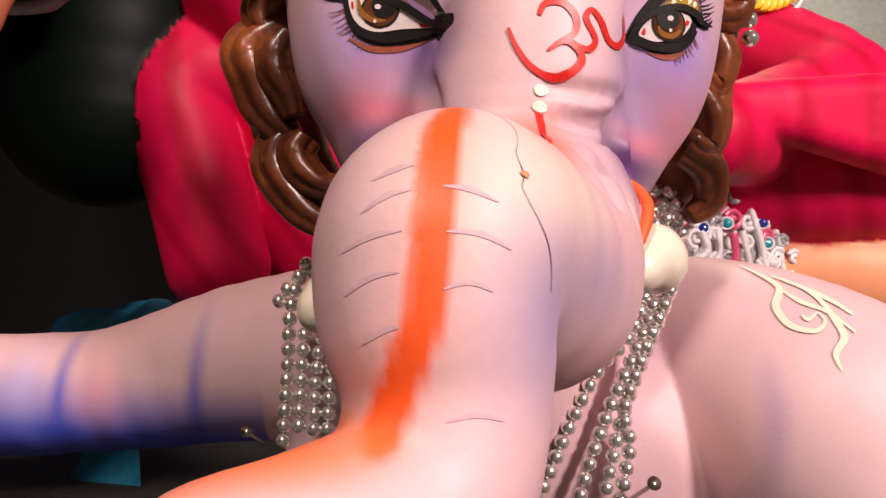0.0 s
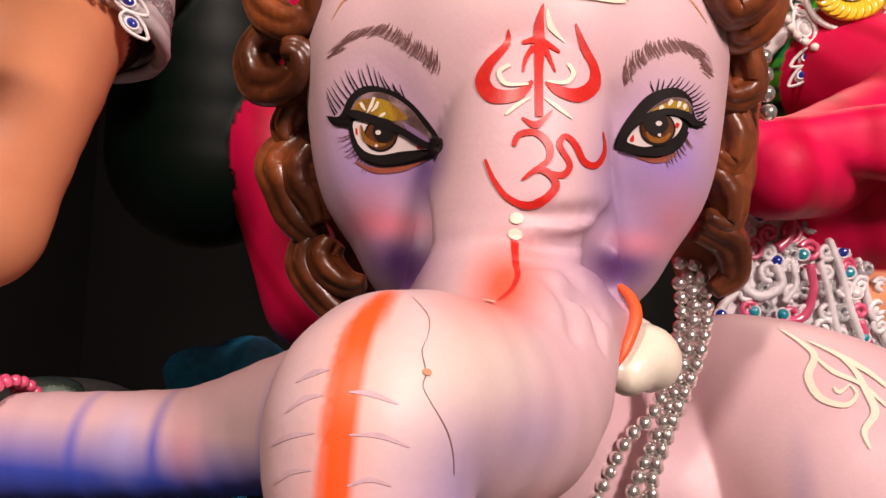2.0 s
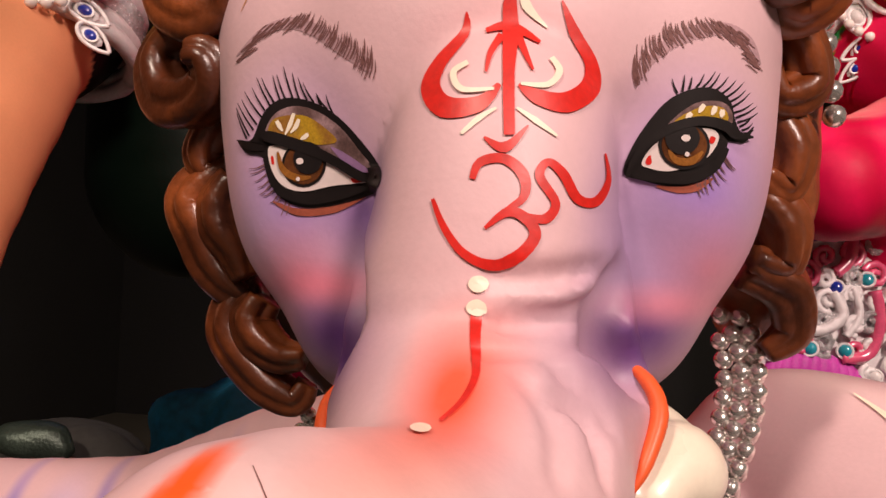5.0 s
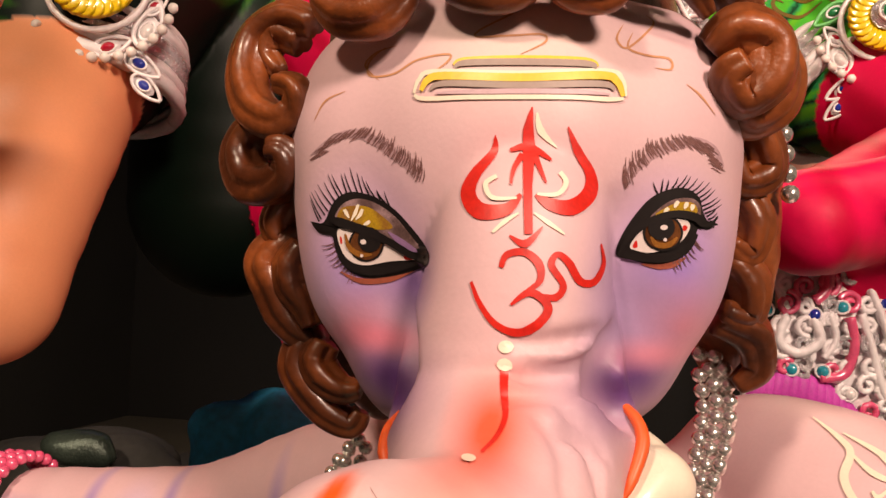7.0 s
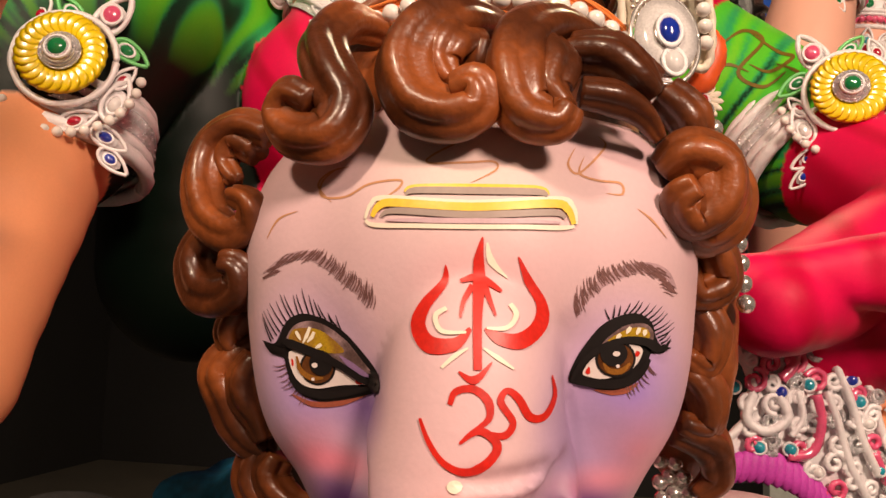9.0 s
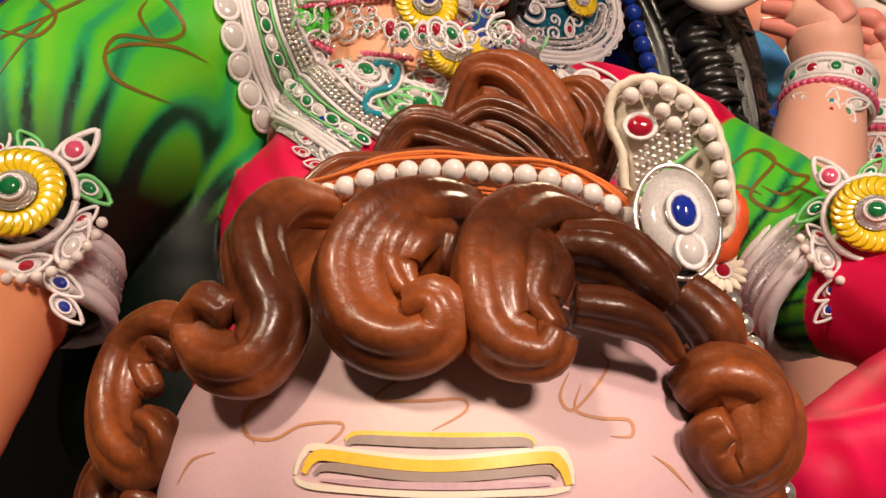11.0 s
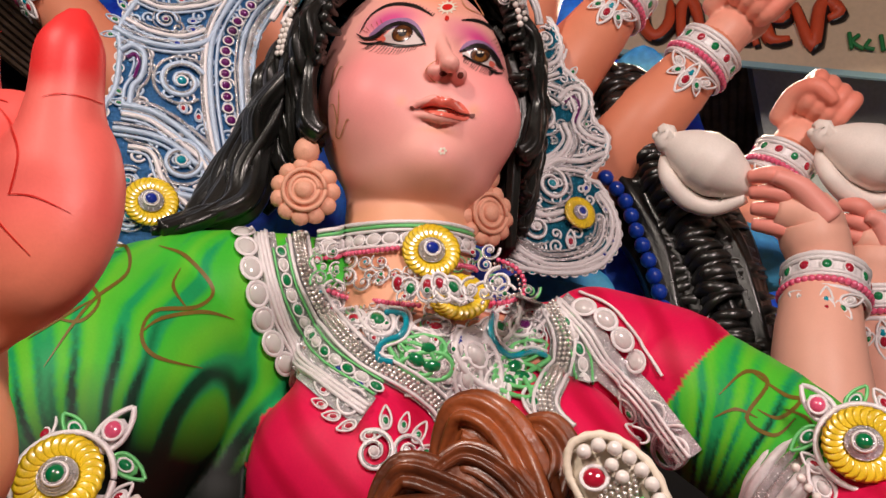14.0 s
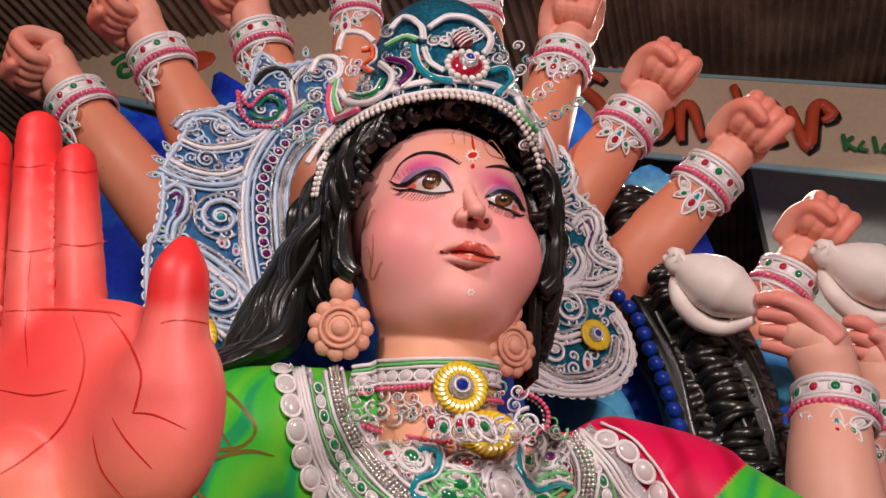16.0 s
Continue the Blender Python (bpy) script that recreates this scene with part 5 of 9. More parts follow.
        for i in range(4, len(p), 2):
            line([p[i] - np.array((0.0, 3 * k)), p[i] + np.array((2.5 * k, 1.0 * k)), p[i] + np.array((6 * k, 3.5 * k))], (1.4, 1.4, 0.6), DARK, 0.0014)
    # lips, nostrils and creases
    fill(b, face, eye, y, [(-0.1767, 2.4061), (-0.1617, 2.4087), (-0.1466, 2.4170), (-0.1326, 2.4232), (-0.1221, 2.4182), (-0.1105, 2.4153), (-0.0981, 2.4100), (-0.0881, 2.3993), (-0.0805, 2.3810), (-0.0937, 2.3886), (-0.1153, 2.3986), (-0.1405, 2.4056), (-0.1597, 2.4037)], LIP, 0.0012)
    fill(b, face, eye, y, [(-0.1618, 2.4017), (-0.1415, 2.4046), (-0.1164, 2.3976), (-0.0938, 2.3874), (-0.0827, 2.3790), (-0.0902, 2.3732), (-0.1139, 2.3788), (-0.1399, 2.3881)], LIP, 0.0014)
    line([(-0.1831, 2.4094), (-0.1714, 2.4030), (-0.1575, 2.4034), (-0.1394, 2.4043), (-0.1164, 2.3976), (-0.0928, 2.3862), (-0.0764, 2.3804)], (4, 3.5, 2, 2, 2, 3, 5), NOSTRIL, 0.0022)
    disc(b, face, eye, y, (-0.0764, 2.3804), 4.2 * k, NOSTRIL, 0.0024)
    disc(b, face, eye, y, (-0.1799, 2.4077), 3.4 * k, NOSTRIL, 0.0024)
    line([(-0.1344, 2.3943), (-0.1135, 2.3891)], (1.5, 1.5), CREAM, 0.0022)
    line([(-0.1540, 2.4707), (-0.1526, 2.4839), (-0.1448, 2.4925), (-0.1337, 2.4982)], (1, 2.2, 2.2, 0.8), TAN, 0.0009)
    line([(-0.1497, 2.4689), (-0.1403, 2.4553), (-0.1254, 2.4495)], (0.8, 1.8, 0.6), TAN, 0.0009)
    for c, r, q in (((-0.1248, 2.4687), 7, 0.7), ((-0.0940, 2.4603), 5, 1.25)):
        disc(b, face, eye, y, c, r * k, NOSTRIL, 0.0014, q)
    # mark on the forehead and the chin's dots
    c = (-0.1162, 2.6085)
    disc(b, face, eye, y, c, 13 * k, CREAM, 0.0012, 0.9)
    disc(b, face, eye, y, c, 9.5 * k, RED, 0.0016, 0.75)
    line([(-0.1157, 2.6591), (-0.1152, 2.6401), (-0.1135, 2.6212)], (1, 4, 6), RED)
    disc(b, face, eye, y, (-0.1169, 2.5838), 4 * k, RED, 0.0012, 1.4)
    for i in range(12):
        a = i * math.pi / 6
        line([(c[0] + 12 * k * math.cos(a), c[1] + 11 * k * math.sin(a)), (c[0] + 19 * k * math.cos(a), c[1] + 17 * k * math.sin(a))], (4, 1.2), CREAM)
    c = (-0.1282, 2.3189)
    for i in range(6):
        a = i * math.pi / 3
        disc(b, face, eye, y, (c[0] + 5 * k * math.cos(a), c[1] + 5 * k * math.sin(a)), 2.4 * k, CREAM, 0.0012)
    # thin painted strands
    for pts in ([(-0.3082, 2.5121), (-0.3152, 2.5158), (-0.3248, 2.4908), (-0.3314, 2.4819), (-0.3288, 2.5103), (-0.3168, 2.5313)], [(-0.3333, 2.4356), (-0.3243, 2.4379), (-0.3181, 2.4166), (-0.3154, 2.3984), (-0.3130, 2.4339), (-0.3138, 2.4656)], [(-0.3165, 2.4009), (-0.3181, 2.3776), (-0.3102, 2.3707), (-0.3019, 2.3906), (-0.2966, 2.4029), (-0.2932, 2.3989)], [(-0.3343, 2.3658), (-0.3234, 2.3690), (-0.3172, 2.3463)], [(-0.1595, 2.6430), (-0.1515, 2.6456), (-0.1557, 2.6640), (-0.1428, 2.6765), (-0.1327, 2.6664), (-0.1312, 2.6364)], [(-0.0970, 2.6448), (-0.0839, 2.6066), (-0.0591, 2.5917), (-0.0546, 2.5947), (-0.0749, 2.6353), (-0.0908, 2.6302)]):
        line(pts, [0.8] + [2.2] * (len(pts) - 2) + [0.8], TAN)


def lock(b, pts, r, mat=None, n=6):
    b.tube(pts, [r * (0.5 + 0.5 * math.sin(math.pi * (i + 0.7) / (len(pts) + 0.4))) for i in range(len(pts))], mat or BLACK, 20, n, 0.35, 0.06, 7)


def hair_of_tall(b):
    rnd = random.Random(4)
    # waves over the brow and down both sides
    for ring in range(13):
        pts = []
        rad, fwd = 0.172 + 0.0065 * ring, 0.150 - 0.020 * ring
        for i in range(29):
            w = math.radians(-122 + 244 * i / 28)
            r = rad + 0.009 * math.sin(i * 1.5 + ring * 2.1) + 0.03 * math.sin(abs(w) * 0.8)
            pts.append(hp(math.sin(w) * (r + 0.012), fwd - 0.045 * (1 - math.cos(w)) + 0.010 * math.cos(i * 1.35 + ring), 0.072 + math.cos(w) * (r + 0.022) - (0.05 if abs(w) > 1.9 else 0)))
        b.tube(pts, [0.0145 * (1 + 0.3 * math.sin(i * 1.9 + ring)) for i in range(29)], BLACK, 18, 5, 0.5, 0.10, 5)
    # small curls that lap over the brow
    for i in range(34):
        w = math.radians(-100 + 200 * i / 33)
        lap = rnd.uniform(0.010, 0.024)
        q = hp(math.sin(w) * 0.190, 0.152 - 0.045 * (1 - math.cos(w)), 0.072 + math.cos(w) * 0.186)
        sway = rnd.uniform(-0.018, 0.018)
        b.tube([q + HU * 0.02, q + HF * 0.010 + HR * sway * 0.6, q - HU * lap * 0.6 * math.cos(w) - HR * (math.sin(w) * lap * 0.6 - sway) + HF * 0.006, q - HU * lap * math.cos(w) - HR * (math.sin(w) * lap - sway * 0.5)], [0.009, 0.010, 0.007, 0.002], BLACK, 12, 3, 0.45, 0.1, 5)
    # long waves falling beside the cheek and over the shoulder
    for i in range(40):
        s = i / 39
        k = s * 0.14
        ph = rnd.uniform(0, 6)
        pts = [np.array(q) + np.array((-k * w + 0.014 * math.sin(j * 1.9 + ph) + rnd.uniform(-0.008, 0.008), 0.09 * s - 0.02 * (i % 3) + rnd.uniform(-0.010, 0.010), k * 0.35 * w + rnd.uniform(-0.012, 0.012))) for j, (q, w) in enumerate(zip(SIDE_FALL, (0.2, 0.4, 0.8, 1.0, 1.0, 0.6, 0.5)))]
        lock(b, pts, rnd.uniform(0.011, 0.019), None, 4)
    for i in range(12):
        s = i / 11
        sway = rnd.uniform(-0.008, 0.008)
        lock(b, [hp(0.165, 0.09 - 0.12 * s, 0.12), hp(0.185 + sway, 0.08 - 0.12 * s, 0.02), hp(0.18 - sway, 0.06 - 0.12 * s, -0.07), hp(0.175 + sway, 0.03 - 0.1 * s, -0.16), hp(0.18, 0.0 - 0.1 * s, -0.24)], rnd.uniform(0.010, 0.016))
    # the great fall of crimped hair on the far side: long core locks, crossed by waves
    for i in range(16):
        s = i / 15 * 1.5 - 0.35
        pts = []
        for j in range(8):
            q = np.array(HAIR_FALL[j // 2]) if j % 2 == 0 else (np.array(HAIR_FALL[j // 2]) + np.array(HAIR_FALL[min(j // 2 + 1, 3)])) / 2
            side = 0.15 * (s - 0.5)
            pts.append(q + np.array((side + 0.012 * math.sin(j * 1.7 + i), 0.05 * math.sin(i * 2.3), 0.05 * side)))
        lock(b, pts, rnd.uniform(0.03, 0.04))
    way, _ = smooth_path(HAIR_FALL, None, 40)
    for i in range(0, len(way), 2):
        for col in (-0.065, 0.0, 0.065):
            q = way[i] + np.array((col + rnd.uniform(-0.012, 0.012), -0.085 + abs(col) * 0.6, rnd.uniform(-0.012, 0.012)))
            lean, size = rnd.uniform(-0.012, 0.02), rnd.uniform(0.7, 1.25)
            b.tube([q + np.array((-0.055, 0.03, -0.012 - lean)), q + np.array((-0.025, -0.012, 0.004)), q + np.array((0.018, -0.014, 0.010 + lean)), q + np.array((0.055, 0.03, 0.018 + lean))], [0.006, 0.014 * size, 0.013 * size, 0.005], BLACK, 10, 3, 0.35, 0.1, 4)


SIDE_FALL = ((-0.425, 1.200, 2.677), (-0.412, 1.170, 2.534), (-0.441, 1.180, 2.442), (-0.467, 1.200, 2.357), (-0.481, 1.180, 2.270), (-0.532, 1.140, 2.228), (-0.576, 1.100, 2.203))
HAIR_FALL = ((0.113, 2.000, 2.934), (0.226, 2.000, 2.680), (0.319, 2.000, 2.408), (0.382, 2.000, 2.063))


def fist_form():
    """A closed hand above its wrist, palm side towards -y."""
    clay = Clay((-0.15, -0.15, -0.08), (0.15, 0.13, 0.26), 0.006)
    clay.limb([(0, 0, -0.06), (0, 0, 0.03)], [0.06, 0.06], 0.02)
    clay.ball((0, 0.01, 0.10), (0.075, 0.048, 0.08), 0.02)
    for i in range(4):
        x = -0.054 + 0.036 * i
        clay.limb([(x, 0.02, 0.155), (x, -0.035, 0.195 - 0.006 * abs(i - 1)), (x * 0.95, -0.085, 0.165), (x * 0.85, -0.075, 0.105), (x * 0.8, -0.045, 0.09)], [0.024, 0.024, 0.022, 0.021, 0.017], 0.006)
    clay.limb([(-0.075, 0.0, 0.06), (-0.082, -0.05, 0.11), (-0.055, -0.10, 0.135), (-0.005, -0.108, 0.125)], [0.028, 0.026, 0.023, 0.018], 0.008)
    v, f, _ = clay.mesh()
    c = np.tile(np.array((0.84, 0.37, 0.27)), (len(v), 1))
    c = blend(c, (0.85, 0.18, 0.12), np.clip((-v[:, 1] - 0.05) / 0.05, 0, 1) * np.clip((v[:, 2] - 0.05) / 0.06, 0, 1) * 0.55)
    return v, f, c


# the raised arms: shoulder end, wrist, way the palm turns, scale
ARMS = (((-0.085, 1.720, 2.931), (0.054, 1.800, 3.382), 0.3, 1.0), ((0.018, 1.850, 2.883), (0.241, 1.860, 3.167), 0.4, 1.0), ((0.198, 1.950, 2.747), (0.443, 1.920, 2.980), 0.4, 1.0),
        ((0.459, 2.150, 2.543), (0.615, 2.140, 2.747), 0.4, 1.0), ((-1.231, 1.620, 3.037), (-1.438, 1.520, 3.325), -0.4, 1.08), ((-1.059, 1.680, 3.186), (-1.209, 1.560, 3.493), -0.4, 1.08),
        ((-0.790, 1.720, 3.206), (-0.894, 1.620, 3.548), -0.2, 1.04), ((-0.615, 1.850, 3.412), (-0.627, 1.780, 3.769), 0.1, 0.95), ((-0.233, 1.850, 3.332), (-0.212, 1.780, 3.661), 0.1, 0.95))
# arms that hold shells: elbow, wrist, knuckles, finger tip, thumb tip
SHELL_ARMS = (((0.512, 1.800, 2.021), (0.576, 1.860, 2.295), (0.553, 1.830, 2.412), (0.437, 1.800, 2.450), (0.482, 1.740, 2.484)),
              ((0.719, 2.150, 2.069), (0.742, 2.150, 2.324), (0.766, 2.130, 2.438), (0.688, 2.100, 2.483), (0.736, 2.050, 2.491)))


def arm_axes(a, w, turn):
    z = (Vector(w) - Vector(a)).normalized()
    y = Vector((0.25, 1, 0.2))
    y = (y - z * y.dot(z)).normalized()
    m = Matrix((y.cross(z), y, z)).transposed()
    return m @ Matrix.Rotation(turn, 3, "Z")


def painted_tube(b, pts, radii, colour):
    n = len(b.v)
    b.tube(pts, radii, SKIN, 24, sub=6)
    for i in range(n, len(b.v)):
        b.c[i] = (*colour, 1)


def arms_of_tall(b):
    v, f, c = fist_form()
    for a, w, turn, size in ARMS:
        m = arm_axes(a, w, turn) * size
        b.put([Vector(w) + m @ Vector(q) for q in v], f, SKIN, c)
        a2 = Vector(a) + (Vector(a) - Vector(w)) * 0.9 + Vector((0, 0.1, 0))
        painted_tube(b, [a2, a, Vector(a) * 0.5 + Vector(w) * 0.5, w], [0.12, 0.10, 0.085, 0.06], (0.74, 0.26, 0.15))
    for e, w, kn, tip, th in SHELL_ARMS:
        painted_tube(b, [Vector(e) + Vector((0.0, 0.05, -0.6)), e, w], [0.10, 0.10, 0.068], (0.85, 0.44, 0.33))
        painted_tube(b, [w, Vector(w) * 0.4 + Vector(kn) * 0.6, kn, Vector(kn) * 0.4 + Vector(tip) * 0.6], [0.066, 0.075, 0.07, 0.04], (0.85, 0.44, 0.33))
        for i in range(4):
            off = Vector((0.0, 0.03 - 0.018 * i, -0.035 + 0.028 * i))
            painted_tube(b, [Vector(kn) + off, (Vector(kn) + Vector(tip)) / 2 + off * 1.2 + Vector((0, -0.03, 0)), Vector(tip) + off * 1.1], [0.024, 0.023, 0.014], (0.86, 0.3, 0.24))
        painted_tube(b, [Vector(w) * 0.4 + Vector(kn) * 0.6 + Vector((0.03, -0.05, 0.02)), (Vector(kn) + Vector(th)) / 2 + Vector((0.02, -0.02, 0.01)), th], [0.03, 0.027, 0.014], (0.86, 0.34, 0.28))


def marks_of_tall(b, skin):
    eye = (0.145, -0.154, 1.709)
    for pts, w in (([(-0.4207, 2.1511), (-0.3869, 2.1413), (-0.3531, 2.1403)], 3), ([(-0.3944, 2.0560), (-0.3631, 2.0482), (-0.3290, 2.0489)], 3), ([(-0.3768, 1.9925), (-0.3259, 1.9885), (-0.2732, 1.9801), (-0.2564, 1.9741)], 4), ([(-0.3482, 2.1320), (-0.3226, 2.1238), (-0.3026, 2.1264)], 3), ([(-0.3324, 2.0516), (-0.3057, 2.0455), (-0.2841, 2.0479)], 3), ([(-0.2189, 1.9638), (-0.2015, 1.9647), (-0.1750, 1.9578)], 3),
                   ([(-0.2702, 1.9782), (-0.2474, 1.9535), (-0.2294, 1.9235), (-0.2295, 1.8965), (-0.2312, 1.8922)], 4), ([(-0.2312, 1.8922), (-0.2114, 1.8884), (-0.1836, 1.8754)], 3), ([(-0.2476, 1.8893), (-0.2320, 1.8707), (-0.2070, 1.8481)], 3), ([(-0.2622, 1.8774), (-0.2496, 1.8511), (-0.2265, 1.8285)], 3), ([(-0.3022, 1.9795), (-0.2826, 1.9382), (-0.2878, 1.8927), (-0.3120, 1.8682), (-0.3382, 1.8529)], 4), ([(-0.3573, 1.9218), (-0.3236, 1.9140), (-0.2931, 1.9158)], 3), ([(-0.3595, 2.0454), (-0.3497, 1.9852), (-0.3351, 1.9387)], 3)):
        stroke(b, skin, eye, 0.38, pts, [0.0004] + [w * 0.00042] * (len(pts) - 2) + [0.0004], RED, 0.0007)
    eye = (0.128, 0.050, 1.603)
    for pts in ([(-0.7454, 2.0719), (-0.6953, 2.1127), (-0.6364, 2.0713), (-0.6634, 2.0384), (-0.7224, 2.0521)], [(-0.6808, 2.1387), (-0.6061, 2.1448), (-0.5904, 2.1026), (-0.6411, 2.0717), (-0.6729, 2.0392), (-0.7169, 1.9734)], [(-0.5399, 2.1334), (-0.4920, 2.1107), (-0.4418, 2.0540), (-0.4650, 2.0307), (-0.5358, 2.0365), (-0.5535, 2.0040), (-0.5266, 1.9687), (-0.4460, 1.9390)], [(-0.5580, 2.0043), (-0.5252, 2.0229), (-0.4554, 2.0215), (-0.4023, 2.0007)], [(-0.7543, 2.0193), (-0.6935, 2.0497), (-0.6411, 2.0717)], [(-0.4989, 2.0938), (-0.5090, 2.0686), (-0.4826, 2.0321)]):
        stroke(b, skin, eye, 1.0, pts, [0.001] + [0.006] * (len(pts) - 2) + [0.001], OLIVE, 0.001)
    for pts in ([(0.2738, 1.9294), (0.3187, 1.9633), (0.3496, 1.9435), (0.3115, 1.8919), (0.3490, 1.8641), (0.3838, 1.8887)], [(0.3270, 1.9628), (0.3719, 1.9244), (0.3948, 1.9144), (0.3599, 1.8897), (0.3291, 1.9043)], [(0.2623, 1.8941), (0.2965, 1.9059), (0.3277, 1.8912)], [(0.3694, 1.9025), (0.3995, 1.8880), (0.4121, 1.8616)]):
        stroke(b, skin, eye, 1.35, pts, [0.001] + [0.006] * (len(pts) - 2) + [0.001], OLIVE, 0.001)


b, tall_skin, tall_face = tall_statue()
marks_of_tall(b, tall_skin)
tall = tagged(b.done("tall_statue", paint=True), "tall painted clay statue in green sleeves and red cloth", "statue")


# ---- jewellery ----
def thing(name, label, category, group="", at=(0, 0, 0)):
    ob = new(name)
    ob.location = at
    bpy.context.view_layer.update()
    return tagged(ob, label, category, group)


def own(ob, parent):
    """Hangs a part under its thing, where it stands."""
    ob.parent = parent
    ob.matrix_parent_inverse = Matrix.Translation(parent.location).inverted()
    return ob


def finish(b, name, parent, label="", smooth=True):
    return own(b.done(name, None, label, smooth), parent)


def pieces(b, name, parent, label=""):
    """Each tube gathered in b becomes a part of its own."""
    cuts = b.cuts + [(len(b.v), len(b.f))]
    for (v0, f0), (v1, f1) in zip(cuts, cuts[1:]):
        p = Build()
        p.mats, p.v, p.c = [b.mats[b.m[f0]]], b.v[v0:v1], b.c[v0:v1]
        p.f = [tuple(i - v0 for i in q) for q in b.f[f0:f1]]
        p.m = [0] * len(p.f)
        finish(p, name, parent, label)


def gem_mesh(name, mat, rim=None, facet=10, dome=0.75):
    b = Build()
    b.blob((0, 0, 0), (0.86, 0.86, dome), mat, None, 4, facet, 0.0)
    v, f, n = [], [], 16
    for i in range(n):
        a = 2 * math.pi * i / n
        for j in range(6):
            e = 2 * math.pi * j / 6
            q = 0.95 + 0.17 * math.cos(e)
            v.append((q * math.cos(a), q * math.sin(a), 0.12 + 0.2 * math.sin(e)))
            f.append((i * 6 + j, (i + 1) % n * 6 + j, (i + 1) % n * 6 + (j + 1) % 6, i * 6 + (j + 1) % 6))
    b.put(v, f, rim or CORD)
    ob = b.done(name)
    me = ob.data
    bpy.data.objects.remove(ob)
    return me


def ball_mesh(name, mat, sides=12, rings=8):
    b = Build()
    b.blob((0, 0, 0), 1.0, mat, None, rings, sides)
    ob = b.done(name)
    me = ob.data
    bpy.data.objects.remove(ob)
    return me


G = {k: gem_mesh(n, m) for k, n, m in (("crystal", "clear_gem", CRYSTAL), ("ruby", "red_gem", RUBY), ("emerald", "green_gem", EMERALD), ("sapphire", "blue_gem", SAPPHIRE), ("purple", "purple_gem", PURPLE), ("teal", "teal_gem", TEALG), ("pink", "pink_gem", PINK))}
PEARL_BALL, SILVER_BALL, PINK_BALL = ball_mesh("pearl", PEARL), ball_mesh("bead", SILVER), ball_mesh("pink_bead", PINK)
BLUE_BALL = ball_mesh("blue_bead", BEADBLUE)


def put_mesh(name, me, parent, p, n, along, size):
    """One piece of shared mesh at p, facing n, its length along."""
    n = Vector(n).normalized()
    t = Vector(along)
    t = t - n * t.dot(n)
    t = t.normalized() if t.length > 1e-6 else n.orthogonal().normalized()
    s = n.cross(t)
    m = Matrix((t * size[0], s * size[1], n * size[2])).transposed().to_4x4()
    m.translation = Vector(p)
    ob = new(name, me)
    ob.parent = parent
    ob.matrix_parent_inverse = Matrix.Translation(parent.location).inverted()
    ob.matrix_basis = m
    return ob


class Draped:
    """A layer laid from a painter's place on a curved surface."""

    def __init__(self, surf, eye, y):
        self.surf, self.eye, self.y = surf, eye, y

    def at(self, pts, lift):
        out = self.surf.lay(self.eye, self.y, pts, lift)
        return out


class Upright:
    """A layer in an upright flat plane."""

    def __init__(self, origin, right):
        self.o, self.r = Vector(origin), Vector(right).normalized()
        self.n = Vector((self.r.y, -self.r.x, 0))

    def at(self, pts, lift):
        return [(self.o + self.r * float(x) + Vector((0, 0, float(z) - self.o.z)) + self.n * lift, self.n) for x, z in pts]


def run(layer, pts, lift, sub=8):
    p, _ = smooth_path(pts, None, sub)
    out = layer.at(p, lift)
    q = [o[0] for o in out]
    q = [(q[max(i - 1, 0)] + q[i] * 2 + q[min(i + 1, len(q) - 1)]) / 4 for i in range(len(q))]
    return [(a, o[1]) for a, o in zip(q, out)]


def spaced(path, gap):
    """Places at even gaps along a path: place, normal, way."""
    out, left = [], gap / 2
    for i in range(len(path) - 1):
        a, b = path[i][0], path[i + 1][0]
        d = (b - a).length
        while d > 0 and left <= d:
            out.append((a + (b - a) * (left / d), path[i][1], b - a))
            left += gap
        left -= d
    return out


def cord(b, layer, pts, r, mat, lift=0.004):
    """A twisted cord along a path."""
    way = [o[0] for o in run(layer, pts, lift, 8 if len(pts) < 9 else 3)]
    b.tube(way, [r] * len(way), mat, 8, 4, 0.35, 0.5, 1)


def shift(pts, d):
    p, _ = smooth_path(pts, None, 3)
    out = []
    for i in range(len(p)):
        t = p[min(i + 1, len(p) - 1)] - p[max(i - 1, 0)]
        t = t / (np.hypot(*t) + 1e-9)
        out.append((p[i][0] - t[1] * d, p[i][1] + t[0] * d))
    return out


def gem_row(parent, layer, pts, kinds, gap, size, lift=0.006, name="gem", across=False):
    for i, (p, n, t) in enumerate(spaced(run(layer, pts, lift), gap)):
        k = kinds[i % len(kinds)]
        put_mesh(name, G[k] if isinstance(k, str) else k, parent, p, n, n.cross(t) if across else t, size)


def bead_row(b, layer, pts, gap, r, mat, lift=0.005):
    for p, n, t in spaced(run(layer, pts, lift), gap):
        b.blob(p, r, mat, None, 5, 8)


def spiral(c, r, turns=1.6, start=0.0, way=1, inner=0.15, n=22):
    return [(c[0] + r * (1 - (1 - inner) * i / n) * math.cos(start + way * turns * 6.283 * i / n), c[1] + r * (1 - (1 - inner) * i / n) * math.sin(start + way * turns * 6.283 * i / n)) for i in range(n + 1)]


def drop(c, r, rot, slim=0.6):
    """A teardrop loop; rot: the way its tip points."""
    out = []
    for i in range(13):
        a = 6.283 * i / 12
        x, y = math.cos(a) * r, math.sin(a) * r * slim * (math.sin(a / 2) ** 0.7 if 0 < a < 6.28 else 0)
        out.append((c[0] + x * math.cos(rot) - y * math.sin(rot), c[1] + x * math.sin(rot) + y * math.cos(rot)))
    return out


